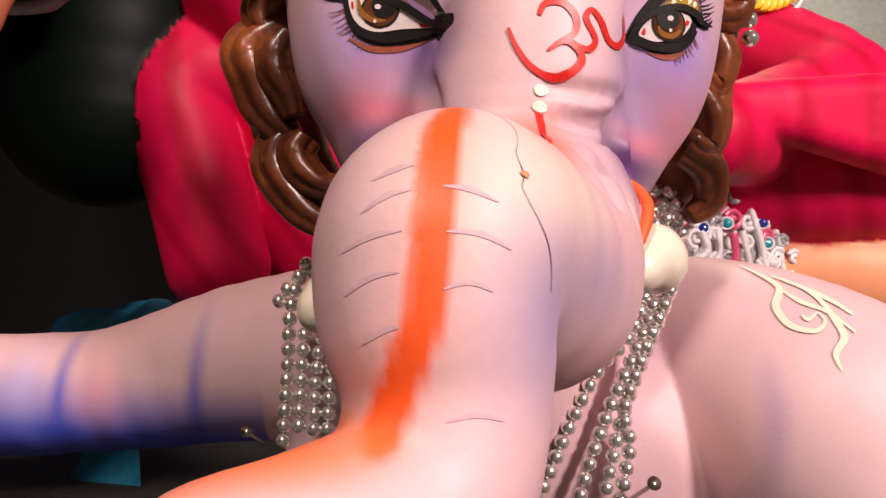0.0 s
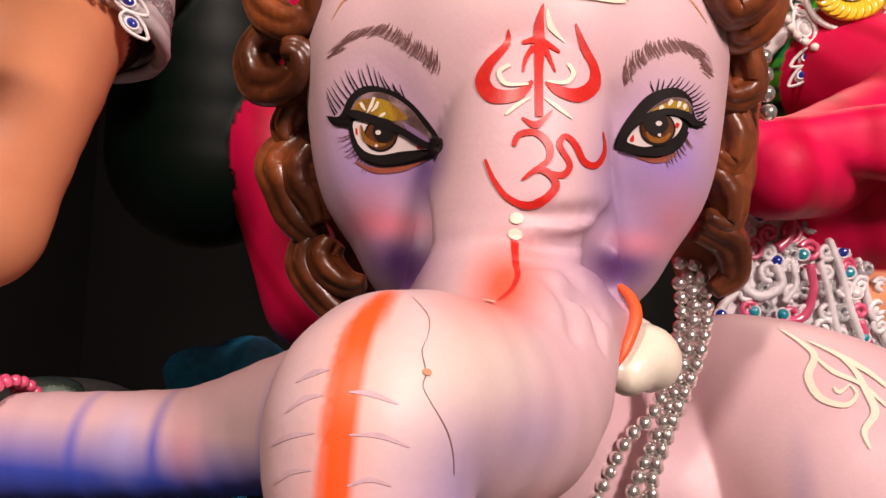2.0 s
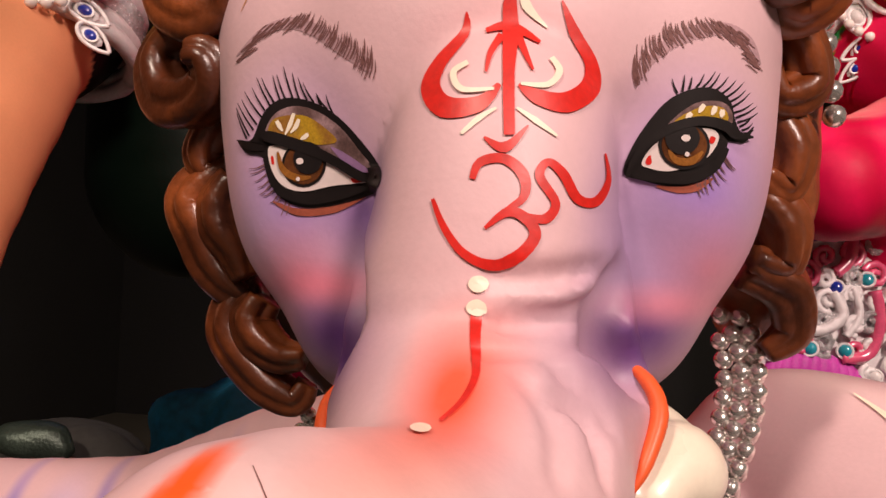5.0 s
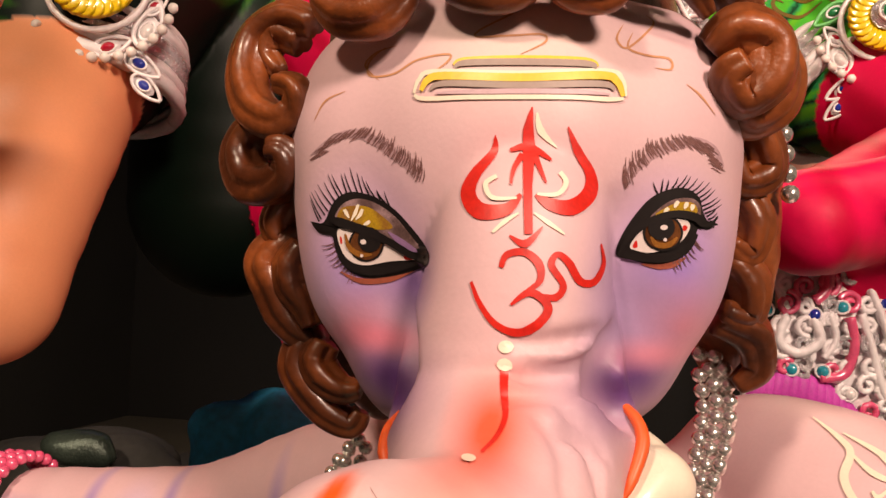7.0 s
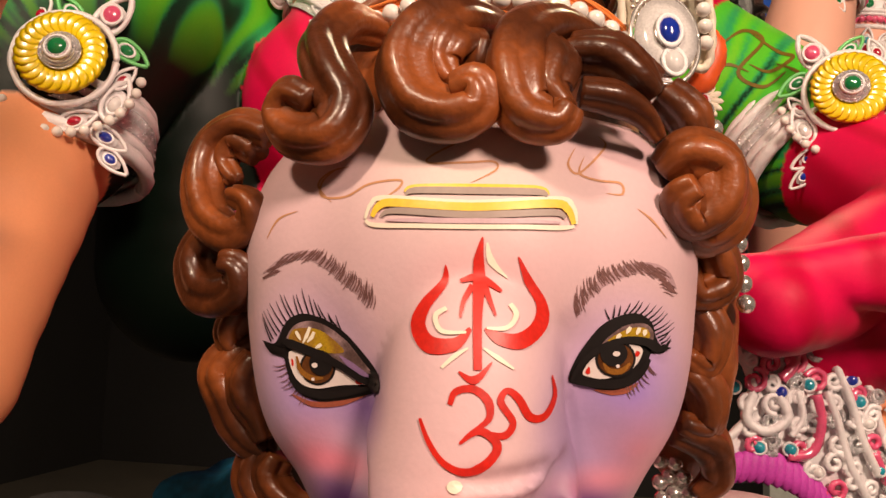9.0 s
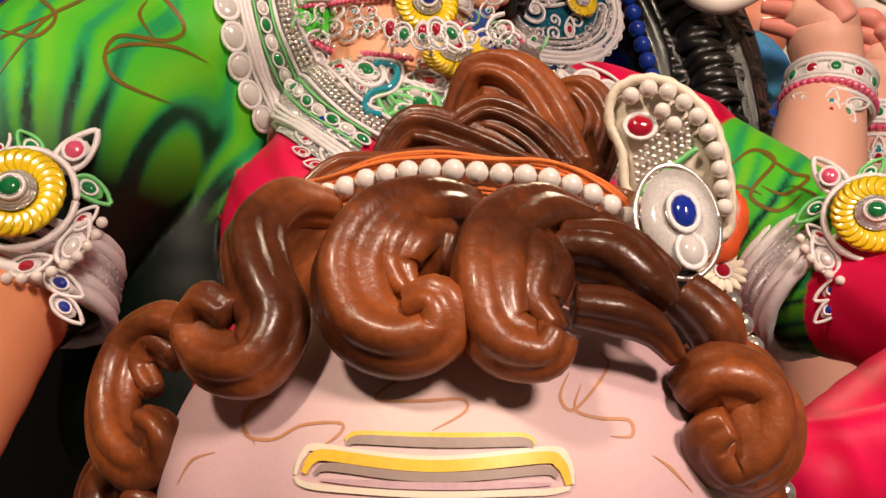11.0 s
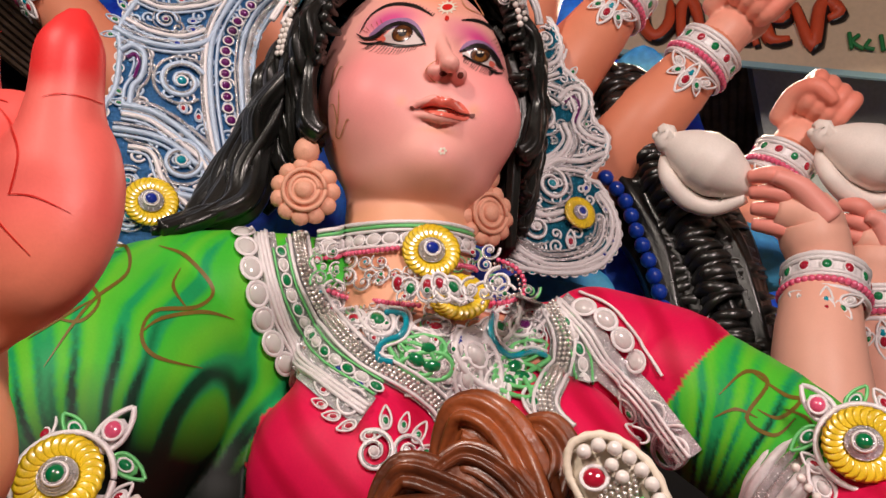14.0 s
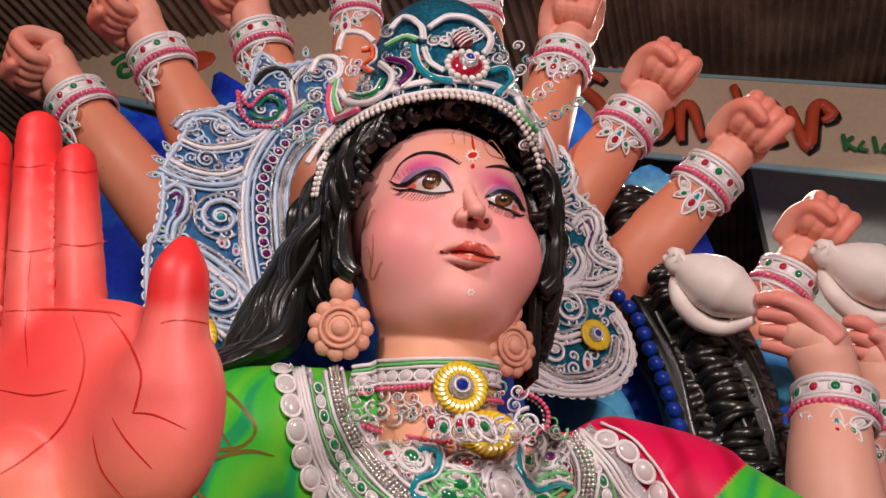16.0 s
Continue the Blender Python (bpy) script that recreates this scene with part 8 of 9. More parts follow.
def shell(c, along, up, size):
    t = thing("conch_shell", "white clay conch shell held in a statue's hand", "shell", "conch shells", at=tuple(c))
    a, u = Vector(along).normalized(), Vector(up).normalized()
    w = a.cross(u).normalized()
    b = Build()
    b.tube([Vector(c) + a * s * size for s in (-1.0, -0.8, -0.55, -0.2, 0.2, 0.6, 0.95)], [0.10 * size, 0.30 * size, 0.46 * size, 0.60 * size, 0.58 * size, 0.38 * size, 0.10 * size], SHELL, 32, 0, 0.0, 0.0, 6)
    finish(b, "body", t, "rounded body")
    b = Build()
    for s in (-0.55, -0.3, -0.05, 0.2, 0.45):
        r = (0.60 - 0.30 * abs(s + 0.02)) * size * 0.985
        b.tube([Vector(c) + a * (s + 0.05 * k / 6) * size + (u * math.cos(k * 0.35 - 0.6) - w * math.sin(k * 0.35 - 0.6)) * r for k in range(13)], [0.006 * size + 0.02 * size * math.sin(k * 0.26) for k in range(13)], SHELL, 8, 0, 0, 0, 2)
    pieces(b, "ridge", t)
    b = Build()
    b.tube([Vector(c) + a * (0.9 * size) - u * 0.2 * size, Vector(c) + a * 0.5 * size - u * 0.62 * size - w * 0.2 * size, Vector(c) - u * 0.78 * size - w * 0.15 * size, Vector(c) - a * 0.5 * size - u * 0.66 * size, Vector(c) - a * 0.8 * size - u * 0.3 * size - w * 0.2 * size, Vector(c) - a * 0.85 * size + u * 0.1 * size - w * 0.3 * size],
           [0.10 * size, 0.17 * size, 0.2 * size, 0.17 * size, 0.13 * size, 0.08 * size], SHELL, 14)
    finish(b, "lip", t, "thick rolled lip")
    b = Build()
    b.tube([Vector(c) - a * s * size + u * 0.08 * math.sin(s * 25) * size for s in (0.85, 0.95, 1.05, 1.15, 1.25)], [0.3 * size, 0.2 * size, 0.24 * size, 0.13 * size, 0.05 * size], SHELL, 14)
    finish(b, "spire", t, "small stepped spire")


shell((0.360, 1.800, 2.559), (0.75, 0.1, -0.62), (0.6, -0.1, 0.75), 0.122)
shell((0.790, 2.060, 2.651), (0.75, 0.1, -0.5), (0.6, -0.1, 0.75), 0.14)


def armlet(c, axis, r, flower, facing, side):
    t = thing("armlet", "jewelled armlet with a yellow resin flower on a green sleeve", "armlet", "armlets on the green sleeves", at=tuple(c))
    z = Vector(axis).normalized()
    x = z.orthogonal().normalized()
    y = z.cross(x)
    b = Build()
    for h, k, mat in ((0.0, 0.010, CORD), (0.018, 0.008, CORD), (0.034, 0.008, GLITTER), (0.05, 0.008, GLITTER), (0.066, 0.009, CORD), (0.08, 0.006, CORD)):
        b.tube([Vector(c) + z * h + (x * math.cos(a * 0.1963) + y * math.sin(a * 0.1963)) * r * (1 - 0.6 * h) for a in range(33)], [k] * 33, mat, 8, 4, 0.3, 0.6, 2)
    pieces(b, "band_ring", t)
    n = Vector(facing).normalized()
    resin_flower(t, Vector(flower) + n * 0.01, n, 0.052, "emerald")
    lay = Upright(flower, (1, 0, 0))
    right = Vector((0, 0, 1)).cross(n).normalized() * -1
    upv = right.cross(n).normalized()
    upv = upv if upv.z > 0 else -upv
    right = upv.cross(n).normalized() * -1
    right = right if right.x > 0 else -right
    lay.at = lambda pts, lift: [(Vector(flower) + right * float(q[0]) + upv * float(q[1]) + n * (lift - 0.012 - 1.2 * (float(q[0]) ** 2 + float(q[1]) ** 2)), n) for q in pts]
    b = Build()
    cord(b, lay, [(0.058 * math.cos(a * 0.3142), 0.058 * math.sin(a * 0.3142)) for a in range(21)], 0.004, CORD, 0.016)
    s = side
    for q, k, rot, kind, mat in (((0.046 * s, 0.068), 0.033, 1.1, "crystal", CORD), ((-0.006 * s, 0.070), 0.022, 2.3, "emerald", LIME), ((-0.036 * s, 0.064), 0.019, 1.2, "ruby", CORD), ((0.070 * s, 0.018), 0.024, -0.6, "emerald", LIME), ((0.066 * s, -0.014), 0.018, 0.9, "ruby", CORD), ((0.060 * s, -0.042), 0.028, 1.2, "crystal", CORD),
                                 ((0.02 * s, -0.07), 0.022, 0.4, "ruby", CORD), ((0.055 * s, -0.09), 0.022, -0.5, "sapphire", CORD), ((0.06 * s, -0.115), 0.02, -0.7, "sapphire", CORD)):
        tear(t, b, lay, q, k, rot if s > 0 else math.pi - rot, kind, mat)
    jewel = lay.at([(0.046 * s, 0.062)], 0.016)[0][0]
    put_mesh("gem", G["pink"], t, jewel, n, upv, (0.0135, 0.0125, 0.009))
    for i in range(14):
        a = -2.5 + 2.3 * i / 13
        q = lay.at([(s * 0.088 * math.cos(a) * 0.95 + 0.005 * s, 0.085 * math.sin(a) - 0.005)], 0.018)[0][0]
        b.blob(q, 0.0065, PEARL, None, 5, 8)
    finish(b, "scrollwork", t, "silver scrolls, pearls and drops")


armlet((-0.595, 0.930, 1.669), Vector((-0.598, 0.980, 1.848)) - Vector((-0.595, 0.930, 1.669)), 0.118, (-0.517, 0.835, 1.771), (0.35, -1, 0.15), 1)
armlet((0.413, 1.320, 1.738), Vector((0.297, 1.440, 1.904)) - Vector((0.413, 1.320, 1.738)), 0.112, (0.433, 1.190, 1.816), (-0.15, -1, 0.1), -1)


def earring(c, n, r):
    t = thing("earring", "large unpainted pink clay flower earring", "earring", "clay earrings", at=tuple(c))
    n = Vector(n).normalized()
    x = Vector((0, 0, 1)).cross(n).normalized()
    y = n.cross(x)
    b = Build()
    for i in range(11):
        a = 6.283 * i / 11
        b.blob(Vector(c) + (x * math.cos(a) + y * math.sin(a)) * r * 0.76, (r * 0.30, r * 0.30, r * 0.24), CLAY, (x, y, n), 6, 12)
    finish(b, "petals", t, "ring of rounded clay petals")
    b = Build()
    b.blob(Vector(c) + n * r * 0.08, (r * 0.70, r * 0.70, r * 0.26), CLAY, (x, y, n), 6, 20)
    for q in (0.62, 0.42):
        b.tube([Vector(c) + (x * math.cos(a * 0.3142) + y * math.sin(a * 0.3142)) * r * q + n * r * 0.28 for a in range(21)], [r * 0.07] * 21, CLAY, 8, 0, 0, 0, 1)
    b.blob(Vector(c) + n * r * 0.3, (r * 0.3, r * 0.3, r * 0.18), CLAY, (x, y, n), 6, 14)
    finish(b, "centre", t, "ringed clay centre")
    b = Build()
    b.blob(Vector(c) + y * r * 1.25, (r * 0.40, r * 0.46, r * 0.3), CLAY, (x, y, n), 6, 14)
    finish(b, "stud", t, "clay ear stud")


earring((-0.368, 1.140, 2.273), (0.30, -0.9, -0.2), 0.057)
earring((-0.088, 1.300, 2.266), (0.75, -0.7, -0.2), 0.057)


# ---- jewels of the small statue ----
def headband():
    t = thing("pearl_headband", "string of white pearls with orange thread in brown hair", "headband", at=(0.030, 0.470, 1.665))
    path = [(-0.064, 0.490, 1.661), (-0.041, 0.475, 1.659), (-0.012, 0.468, 1.665), (0.018, 0.463, 1.666), (0.046, 0.463, 1.663), (0.069, 0.468, 1.662), (0.085, 0.475, 1.659), (0.100, 0.485, 1.653), (0.111, 0.495, 1.647)]
    p, _ = smooth_path(path, None, 8)
    line = [(Vector(q), Vector((0, -1, 0.2))) for q in p]
    for q, n, w in spaced(line, 0.0116):
        put_mesh("pearl", PEARL_BALL, t, q, n, w, (0.0058, 0.0058, 0.0058))
    b = Build()
    rnd = random.Random(3)
    for k in range(12):
        dz, dy = (0.008 if k % 2 else -0.0085) + rnd.uniform(-0.002, 0.002), rnd.uniform(0.002, 0.006)
        b.tube([Vector(q) + Vector((0, dy, dz + 0.0012 * math.sin(i * 1.3 + k))) for i, q in enumerate(path)], [0.0011] * len(path), THREAD, 5, 0, 0, 0, 4)
    pieces(b, "thread", t)


headband()


def hair_jewel():
    t = thing("hair_jewel", "clear and blue stone hair jewel with a pearl plume", "hair jewel", at=(0.134, 0.470, 1.644))
    c, n = Vector((0.134, 0.470, 1.643)), Vector((0.25, -1, 0.25)).normalized()
    x = Vector((0, 0, 1)).cross(n).normalized() * -1
    y = n.cross(x)
    y = y if y.z > 0 else -y
    x = x if x.x > 0 else -x
    b = Build()
    for k in range(5):
        b.tube([c + x * (0.008 + 0.0035 * k) * math.cos(a * 0.3142) * 0.9 + y * (0.010 + 0.005 * k) * math.sin(a * 0.3142) - n * 0.0016 * k for a in range(21)], [0.0014] * 21, SILVER, 6, 0, 0, 0, 2)
    b.blob(c - n * 0.004, (0.019, 0.027, 0.005), CRYSTAL, (x, y, n), 5, 20)
    finish(b, "setting", t, "ringed silver setting")
    put_mesh("gem", G["sapphire"], t, c + n * 0.002, n, y, (0.0105, 0.0075, 0.006))
    put_mesh("gem", G["crystal"], t, c - y * 0.019 + x * 0.002, n, y, (0.009, 0.007, 0.006))
    lay = Upright((0.139, 0.580, 1.701), (1, 0, 0))
    lay.o.z = 0
    k = 0.00036
    o = Vector((0.139, 0.570, 1.699))

    def flat(pts, lift):
        return [(o + Vector(((float(q[0]) - 1180) * k + (420 - float(q[1])) * k * -0.09, -lift - (420 - float(q[1])) * 0.00008, (420 - float(q[1])) * k)), Vector((0.1, -1, 0.1))) for q in pts]

    lay.at = flat
    b = Build()
    p, _ = smooth_path([(1105, 470), (1100, 400), (1085, 350), (1100, 300), (1150, 283), (1200, 300), (1245, 350), (1262, 420), (1262, 500), (1240, 540), (1180, 500)], None, 4, True)
    mid = sum(p) / len(p)
    m = len(p)
    b.put([flat([mid], 0)[0][0]] + [flat([q], 0)[0][0] for q in p] + [flat([q], -0.006)[0][0] for q in p], [(0, 1 + i, 1 + (i + 1) % m) for i in range(m)] + [(1 + i, 1 + m + i, 1 + m + (i + 1) % m, 1 + (i + 1) % m) for i in range(m)], CREAM)
    cord(b, lay, list(p) + [p[0]], 0.003, CREAM, 0.002)
    finish(b, "plume", t, "cream padded plume")
    for q, nn, w in spaced(run(lay, [(1110, 325), (1140, 305), (1180, 310), (1215, 340), (1240, 385), (1250, 440), (1250, 500), (1245, 520)], 0.006), 0.0112):
        put_mesh("pearl", PEARL_BALL, t, q, nn, w, (0.0054, 0.0054, 0.0054))
    for q, nn, w in spaced(run(lay, [(1160, 330), (1185, 360), (1180, 385)], 0.006), 0.0105):
        put_mesh("pearl", PEARL_BALL, t, q, nn, w, (0.005, 0.005, 0.005))
    (q, nn), = flat([(1133, 362)], 0.004)
    put_mesh("gem", G["ruby"], t, q, nn, (1, 0, 0), (0.0095, 0.0085, 0.006))
    b = Build()
    for r in range(5):
        bead_row(b, lay, [(1115, 465 - 12 * r), (1160, 430 - 13 * r), (1215, 395 - 9 * r)], 0.0045, 0.002, SILVER, 0.004)
    cord(b, lay, [(1112, 475), (1160, 440), (1220, 400)], 0.0018, LIME, 0.005)
    finish(b, "beadwork", t, "rows of tiny silver beads")
    # white flower that hangs below the plume
    c2, n2 = Vector((0.168, 0.600, 1.640)), Vector((0.2, -1, 0.2)).normalized()
    x2 = Vector((0, 0, 1)).cross(n2).normalized()
    y2 = n2.cross(x2)
    b = Build()
    for i in range(14):
        a = 6.283 * i / 14
        b.blob(c2 + (x2 * math.cos(a) + y2 * math.sin(a)) * 0.010, (0.006, 0.0028, 0.002), CREAM, ((x2 * math.cos(a) + y2 * math.sin(a)), (y2 * math.cos(a) - x2 * math.sin(a)), n2), 4, 8)
    finish(b, "white_flower", t, "small white flower")
    put_mesh("gem", G["ruby"], t, c2 + n2 * 0.001, n2, x2, (0.0052, 0.0052, 0.004))
    b = Build()
    b.tube([Vector((0.171, 0.600, 1.690)), Vector((0.176, 0.600, 1.675)), Vector((0.168, 0.600, 1.654)), Vector((0.159, 0.600, 1.649))], [0.006, 0.009, 0.009, 0.005], ORANGE, 14, 7, 0.3, 0.8, 6)
    finish(b, "amber_ring", t, "ribbed amber ring")


hair_jewel()


def bead_string(name, label, group, paths, r, gap, me, parent_at, names="bead"):
    t = thing(name, label, "necklace" if "neck" in name else "bead string", group, at=parent_at)
    for path in paths:
        p, _ = smooth_path(path, None, 8)
        for q, n, w in spaced([(Vector(x), Vector((0, -1, 0))) for x in p], gap):
            put_mesh(names, me, t, q, n, w, (r, r, r))
    return t


beads = bead_string("bead_necklace", "many strands of shiny silver beads over a lilac chest", "", (
    [(0.135, 0.560, 1.388), (0.140, 0.557, 1.393), (0.151, 0.556, 1.387), (0.156, 0.553, 1.360), (0.151, 0.548, 1.329), (0.137, 0.543, 1.291), (0.123, 0.540, 1.246), (0.128, 0.540, 1.221), (0.124, 0.540, 1.181)],
    [(0.142, 0.560, 1.387), (0.148, 0.555, 1.360), (0.141, 0.550, 1.321), (0.129, 0.545, 1.283), (0.114, 0.542, 1.245), (0.102, 0.540, 1.204), (0.097, 0.540, 1.178)],
    [(0.149, 0.562, 1.384), (0.156, 0.558, 1.353), (0.147, 0.550, 1.314), (0.132, 0.545, 1.272), (0.121, 0.542, 1.231), (0.114, 0.540, 1.187)],
    [(0.137, 0.562, 1.383), (0.140, 0.558, 1.356), (0.134, 0.552, 1.320), (0.123, 0.548, 1.289), (0.106, 0.545, 1.269), (0.089, 0.542, 1.232), (0.077, 0.540, 1.198), (0.068, 0.540, 1.176)],
    [(-0.096, 0.575, 1.326), (-0.102, 0.570, 1.308), (-0.104, 0.566, 1.284), (-0.101, 0.562, 1.246), (-0.099, 0.560, 1.201)],
    [(-0.091, 0.575, 1.321), (-0.111, 0.570, 1.299), (-0.112, 0.568, 1.287)], [(-0.088, 0.575, 1.317), (-0.093, 0.570, 1.297), (-0.092, 0.566, 1.254), (-0.089, 0.562, 1.202)],
    [(-0.079, 0.572, 1.286), (-0.082, 0.566, 1.255), (-0.079, 0.562, 1.203)], [(-0.071, 0.572, 1.287), (-0.072, 0.566, 1.256), (-0.070, 0.562, 1.203)]), 0.0052, 0.0102, SILVER_BALL, (0.122, 0.545, 1.252))
side = bead_string("silver_bead_string", "string of oval silver beads hanging beside brown curls", "", ([(0.155, 0.500, 1.611), (0.166, 0.510, 1.592), (0.175, 0.520, 1.568), (0.179, 0.525, 1.542), (0.180, 0.535, 1.553), (0.183, 0.530, 1.514), (0.187, 0.530, 1.483)],), 0.0058, 0.0125, SILVER_BALL, (0.180, 0.535, 1.553))
for tip, base in (((0.140, 0.520, 1.202), (0.136, 0.555, 1.185)), ((-0.133, 0.600, 1.198), (-0.131, 0.640, 1.185))):
    t = thing("nail", "bent steel nail driven into painted clay", "nail", "nails", at=base)
    b = Build()
    way = (Vector(tip) - Vector(base)).normalized()
    b.tube([Vector(base) - way * 0.01, tip], [0.0016, 0.0016], STEEL, 8)
    b.tube([Vector(tip), Vector(tip) + way * 0.0015], [0.0045, 0.0045], STEEL, 12)
    finish(b, "shank", t)


# pink bead bangle on the small statue's arm
t = thing("bead_bangle", "bright pink bead bangle on a lilac arm", "bangle", at=(-0.498, 0.740, 1.182))
for k in range(3):
    for i in range(30):
        a = 6.283 * i / 30
        put_mesh("bead", PINK_BALL, t, Vector((-0.498, 0.740, 1.182)) + Vector((-0.012 * k, 0.062 * math.cos(a), 0.062 * math.sin(a))), (0, math.cos(a), math.sin(a)), (1, 0, 0), (0.0062, 0.0062, 0.0062))


# jewelled cuff on the tall statue's near forearm
def cuff():
    t = thing("jewelled_cuff", "white beaded cuff with pink cords and blue stones", "cuff", at=CUFF)
    k = 0.00068
    o = Vector(CUFF)
    lay = Upright(o, (1, 0, 0))

    def flat(pts, lift):
        out = []
        for q in pts:
            x, z = (float(q[0]) - 1400) * k, (620 - float(q[1])) * k
            out.append((o + Vector((x * 0.97, 0.9 * x * x + 1.1 * z * z - lift + x * 0.25, z + x * 0.06)), Vector((-0.2, -1, 0.1 + 2 * z)).normalized()))
        return out

    lay.at = flat
    rnd = random.Random(21)
    b = Build()
    edge = [(1285, 455), (1350, 455), (1420, 475), (1480, 520), (1520, 590), (1550, 680), (1600, 760), (1640, 850), (1540, 860), (1490, 825), (1440, 765), (1380, 735), (1275, 730), (1285, 680), (1320, 640), (1330, 580), (1300, 520)]
    p, _ = smooth_path(edge, None, 4, True)
    m = len(p)
    mid = sum(p) / m
    rings = 5
    b.put([flat([mid + (q - mid) * i / rings], 0)[0][0] for i in range(rings + 1) for q in p] + [flat([q], -0.012)[0][0] for q in p],
          [(i * m + j, i * m + (j + 1) % m, (i + 1) * m + (j + 1) % m, (i + 1) * m + j) for i in range(rings + 1) for j in range(m)], CORD)
    finish(b, "base", t, "padded white base")
    b = Build()
    cord(b, lay, list(p) + [p[0]], 0.005, CORD, 0.004)
    for pts, r, mat in (([(1305, 470), (1365, 485), (1400, 515), (1395, 560), (1375, 580)], 0.006, PINK), ([(1420, 470), (1480, 520), (1505, 575)], 0.006, PINK), ([(1432, 605), (1440, 650), (1425, 695), (1385, 700)], 0.006, PINK), ([(1530, 700), (1560, 760), (1590, 830)], 0.005, PINK),
                        ([(1300, 485), (1360, 500), (1380, 530)], 0.005, CORD), ([(1330, 600), (1320, 640), (1350, 660), (1385, 640), (1370, 605)], 0.006, CORD), ([(1465, 560), (1490, 620), (1510, 680), (1540, 740)], 0.005, CORD), ([(1450, 600), (1470, 660), (1490, 720), (1530, 790)], 0.005, CORD), ([(1400, 600), (1410, 640), (1390, 670)], 0.004, CORD)):
        cord(b, lay, pts, r, mat, 0.008)
    inside = [(x, z) for x in range(1330, 1620, 34) for z in range(480, 840, 34) if (x - 1330) * 1.15 - 60 < z - 430 + 0 and z < 705 + max(0, x - 1400) * 0.9 and z - 455 > (x - 1400) * 1.05 - 40]
    for x, z in inside:
        c = (x + rnd.uniform(-8, 8), z + rnd.uniform(-8, 8))
        cord(b, lay, spiral(c, rnd.uniform(12, 20), 1.4, rnd.uniform(0, 6), rnd.choice((-1, 1))), 0.0034, rnd.choice((CORD, CORD, GLITTER, PINK)), 0.007)
    pieces(b, "cord", t)
    b = Build()
    arc, _ = smooth_path([(1282, 722), (1330, 714), (1385, 728), (1430, 758), (1465, 795), (1490, 830)], None, 4)
    for i, q in enumerate(arc):
        (w, n), = flat([q], 0.006)
        b.cuts.append((len(b.v), len(b.f)))
        b.blob(w, (0.010, 0.008, 0.019), MAGENTA, (Vector((1, 0, 0)), Vector((0, 1, 0)), Vector((0.35 - 0.04 * i, 0, 1)).normalized()), 5, 8)
    pieces(b, "fabric_lobe", t, "magenta fabric lobe")
    for i, c in enumerate([(1340, 685), (1285, 690), (1390, 690), (1435, 728), (1470, 780), (1490, 810), (1430, 490), (1455, 515), (1475, 545), (1492, 585), (1505, 620), (1520, 655), (1300, 590), (1345, 525), (1420, 590), (1560, 800), (1540, 730), (1375, 600)]):
        (q, n), = flat([c], 0.009)
        put_mesh("gem", G[("teal", "sapphire", "teal", "crystal")[i % 4]], t, q, n, (1, 0, 0), (0.0075, 0.0075, 0.006))
    for i in range(22):
        (q, n), = flat([(1225 + 60 * rnd.random(), 440 + 75 * rnd.random())], 0.012 * rnd.random())
        put_mesh("gem", G[("crystal", "emerald", "teal")[i % 3]], t, q, n, (1, 0, 0), (0.008, 0.008, 0.007))


CUFF = (0.308, 0.960, 1.404)
cuff()


# ---- backdrop, signs and roof ----
def panel(name, label, category, pts, y, thick, mat, wave=0.0, kind=""):
    """An upright sheet of given outline, star-shaped, seen from in front."""
    p, _ = smooth_path(pts, None, 4, True)
    mid, m, rings = sum(p) / len(p), len(p), 8
    v, f = [], []
    for i in range(rings + 1):
        for j, q in enumerate(p):
            w = mid + (q - mid) * i / rings
            v.append((w[0], y + wave * math.sin(w[0] * 17 + 3 * math.sin(w[1] * 5)) * 0.5 + wave * math.sin(w[1] * 11 + w[0] * 7) * 0.5, w[1]))
    for i in range(rings):
        for j in range(m):
            f.append((i * m + j, i * m + (j + 1) % m, (i + 1) * m + (j + 1) % m, (i + 1) * m + j))
    base = len(v)
    for j, q in enumerate(p):
        v.append((q[0], y + thick, q[1]))
    f += [(rings * m + j, rings * m + (j + 1) % m, base + (j + 1) % m, base + j) for j in range(m)]
    b = Build()
    b.put(v, f, mat)
    return tagged(b.done(name), label, category, kind=kind)


panel("blue_backdrop", "blue painted cloth backdrop behind the raised arms", "backdrop panel", [(-2.1772, 3.5248), (-2.1710, 4.1690), (-1.6128, 3.5744), (-1.5715, 4.1731), (-1.3715, 4.0026), (-1.0424, 3.8443), (-0.4966, 4.0281), (-0.1594, 3.6674), (0.0184, 3.6859), (0.1240, 3.4933), (0.1436, 3.2552), (0.2753, 3.3530), (0.3952, 3.2019), (0.4331, 2.9629), (0.5036, 2.6706), (0.6206, 2.5642), (0.5911, 2.3550), (0.4543, 2.1353), (-0.6686, 2.1136), (-1.4847, 2.2472), (-2.0152, 2.8120)], 2.45, 0.03, BLUECLOTH, 0.05)
panel("light_blue_cloth", "light blue painted cloth fold behind an arm", "cloth", [(0.4146, 2.4943), (0.4739, 2.5039), (0.5312, 2.4345), (0.5402, 2.3422), (0.4538, 2.3201), (0.4028, 2.3853)], 2.05, 0.02, SKYCLOTH, 0.03)
panel("light_blue_cloth", "light blue painted cloth low behind the neck", "cloth", [(-0.1320, 2.4045), (-0.0422, 2.3804), (0.0582, 2.3405), (0.0897, 2.2338), (0.0307, 2.0830), (-0.1529, 2.0936), (-0.2182, 2.2422)], 2.0, 0.02, SKYCLOTH, 0.03)
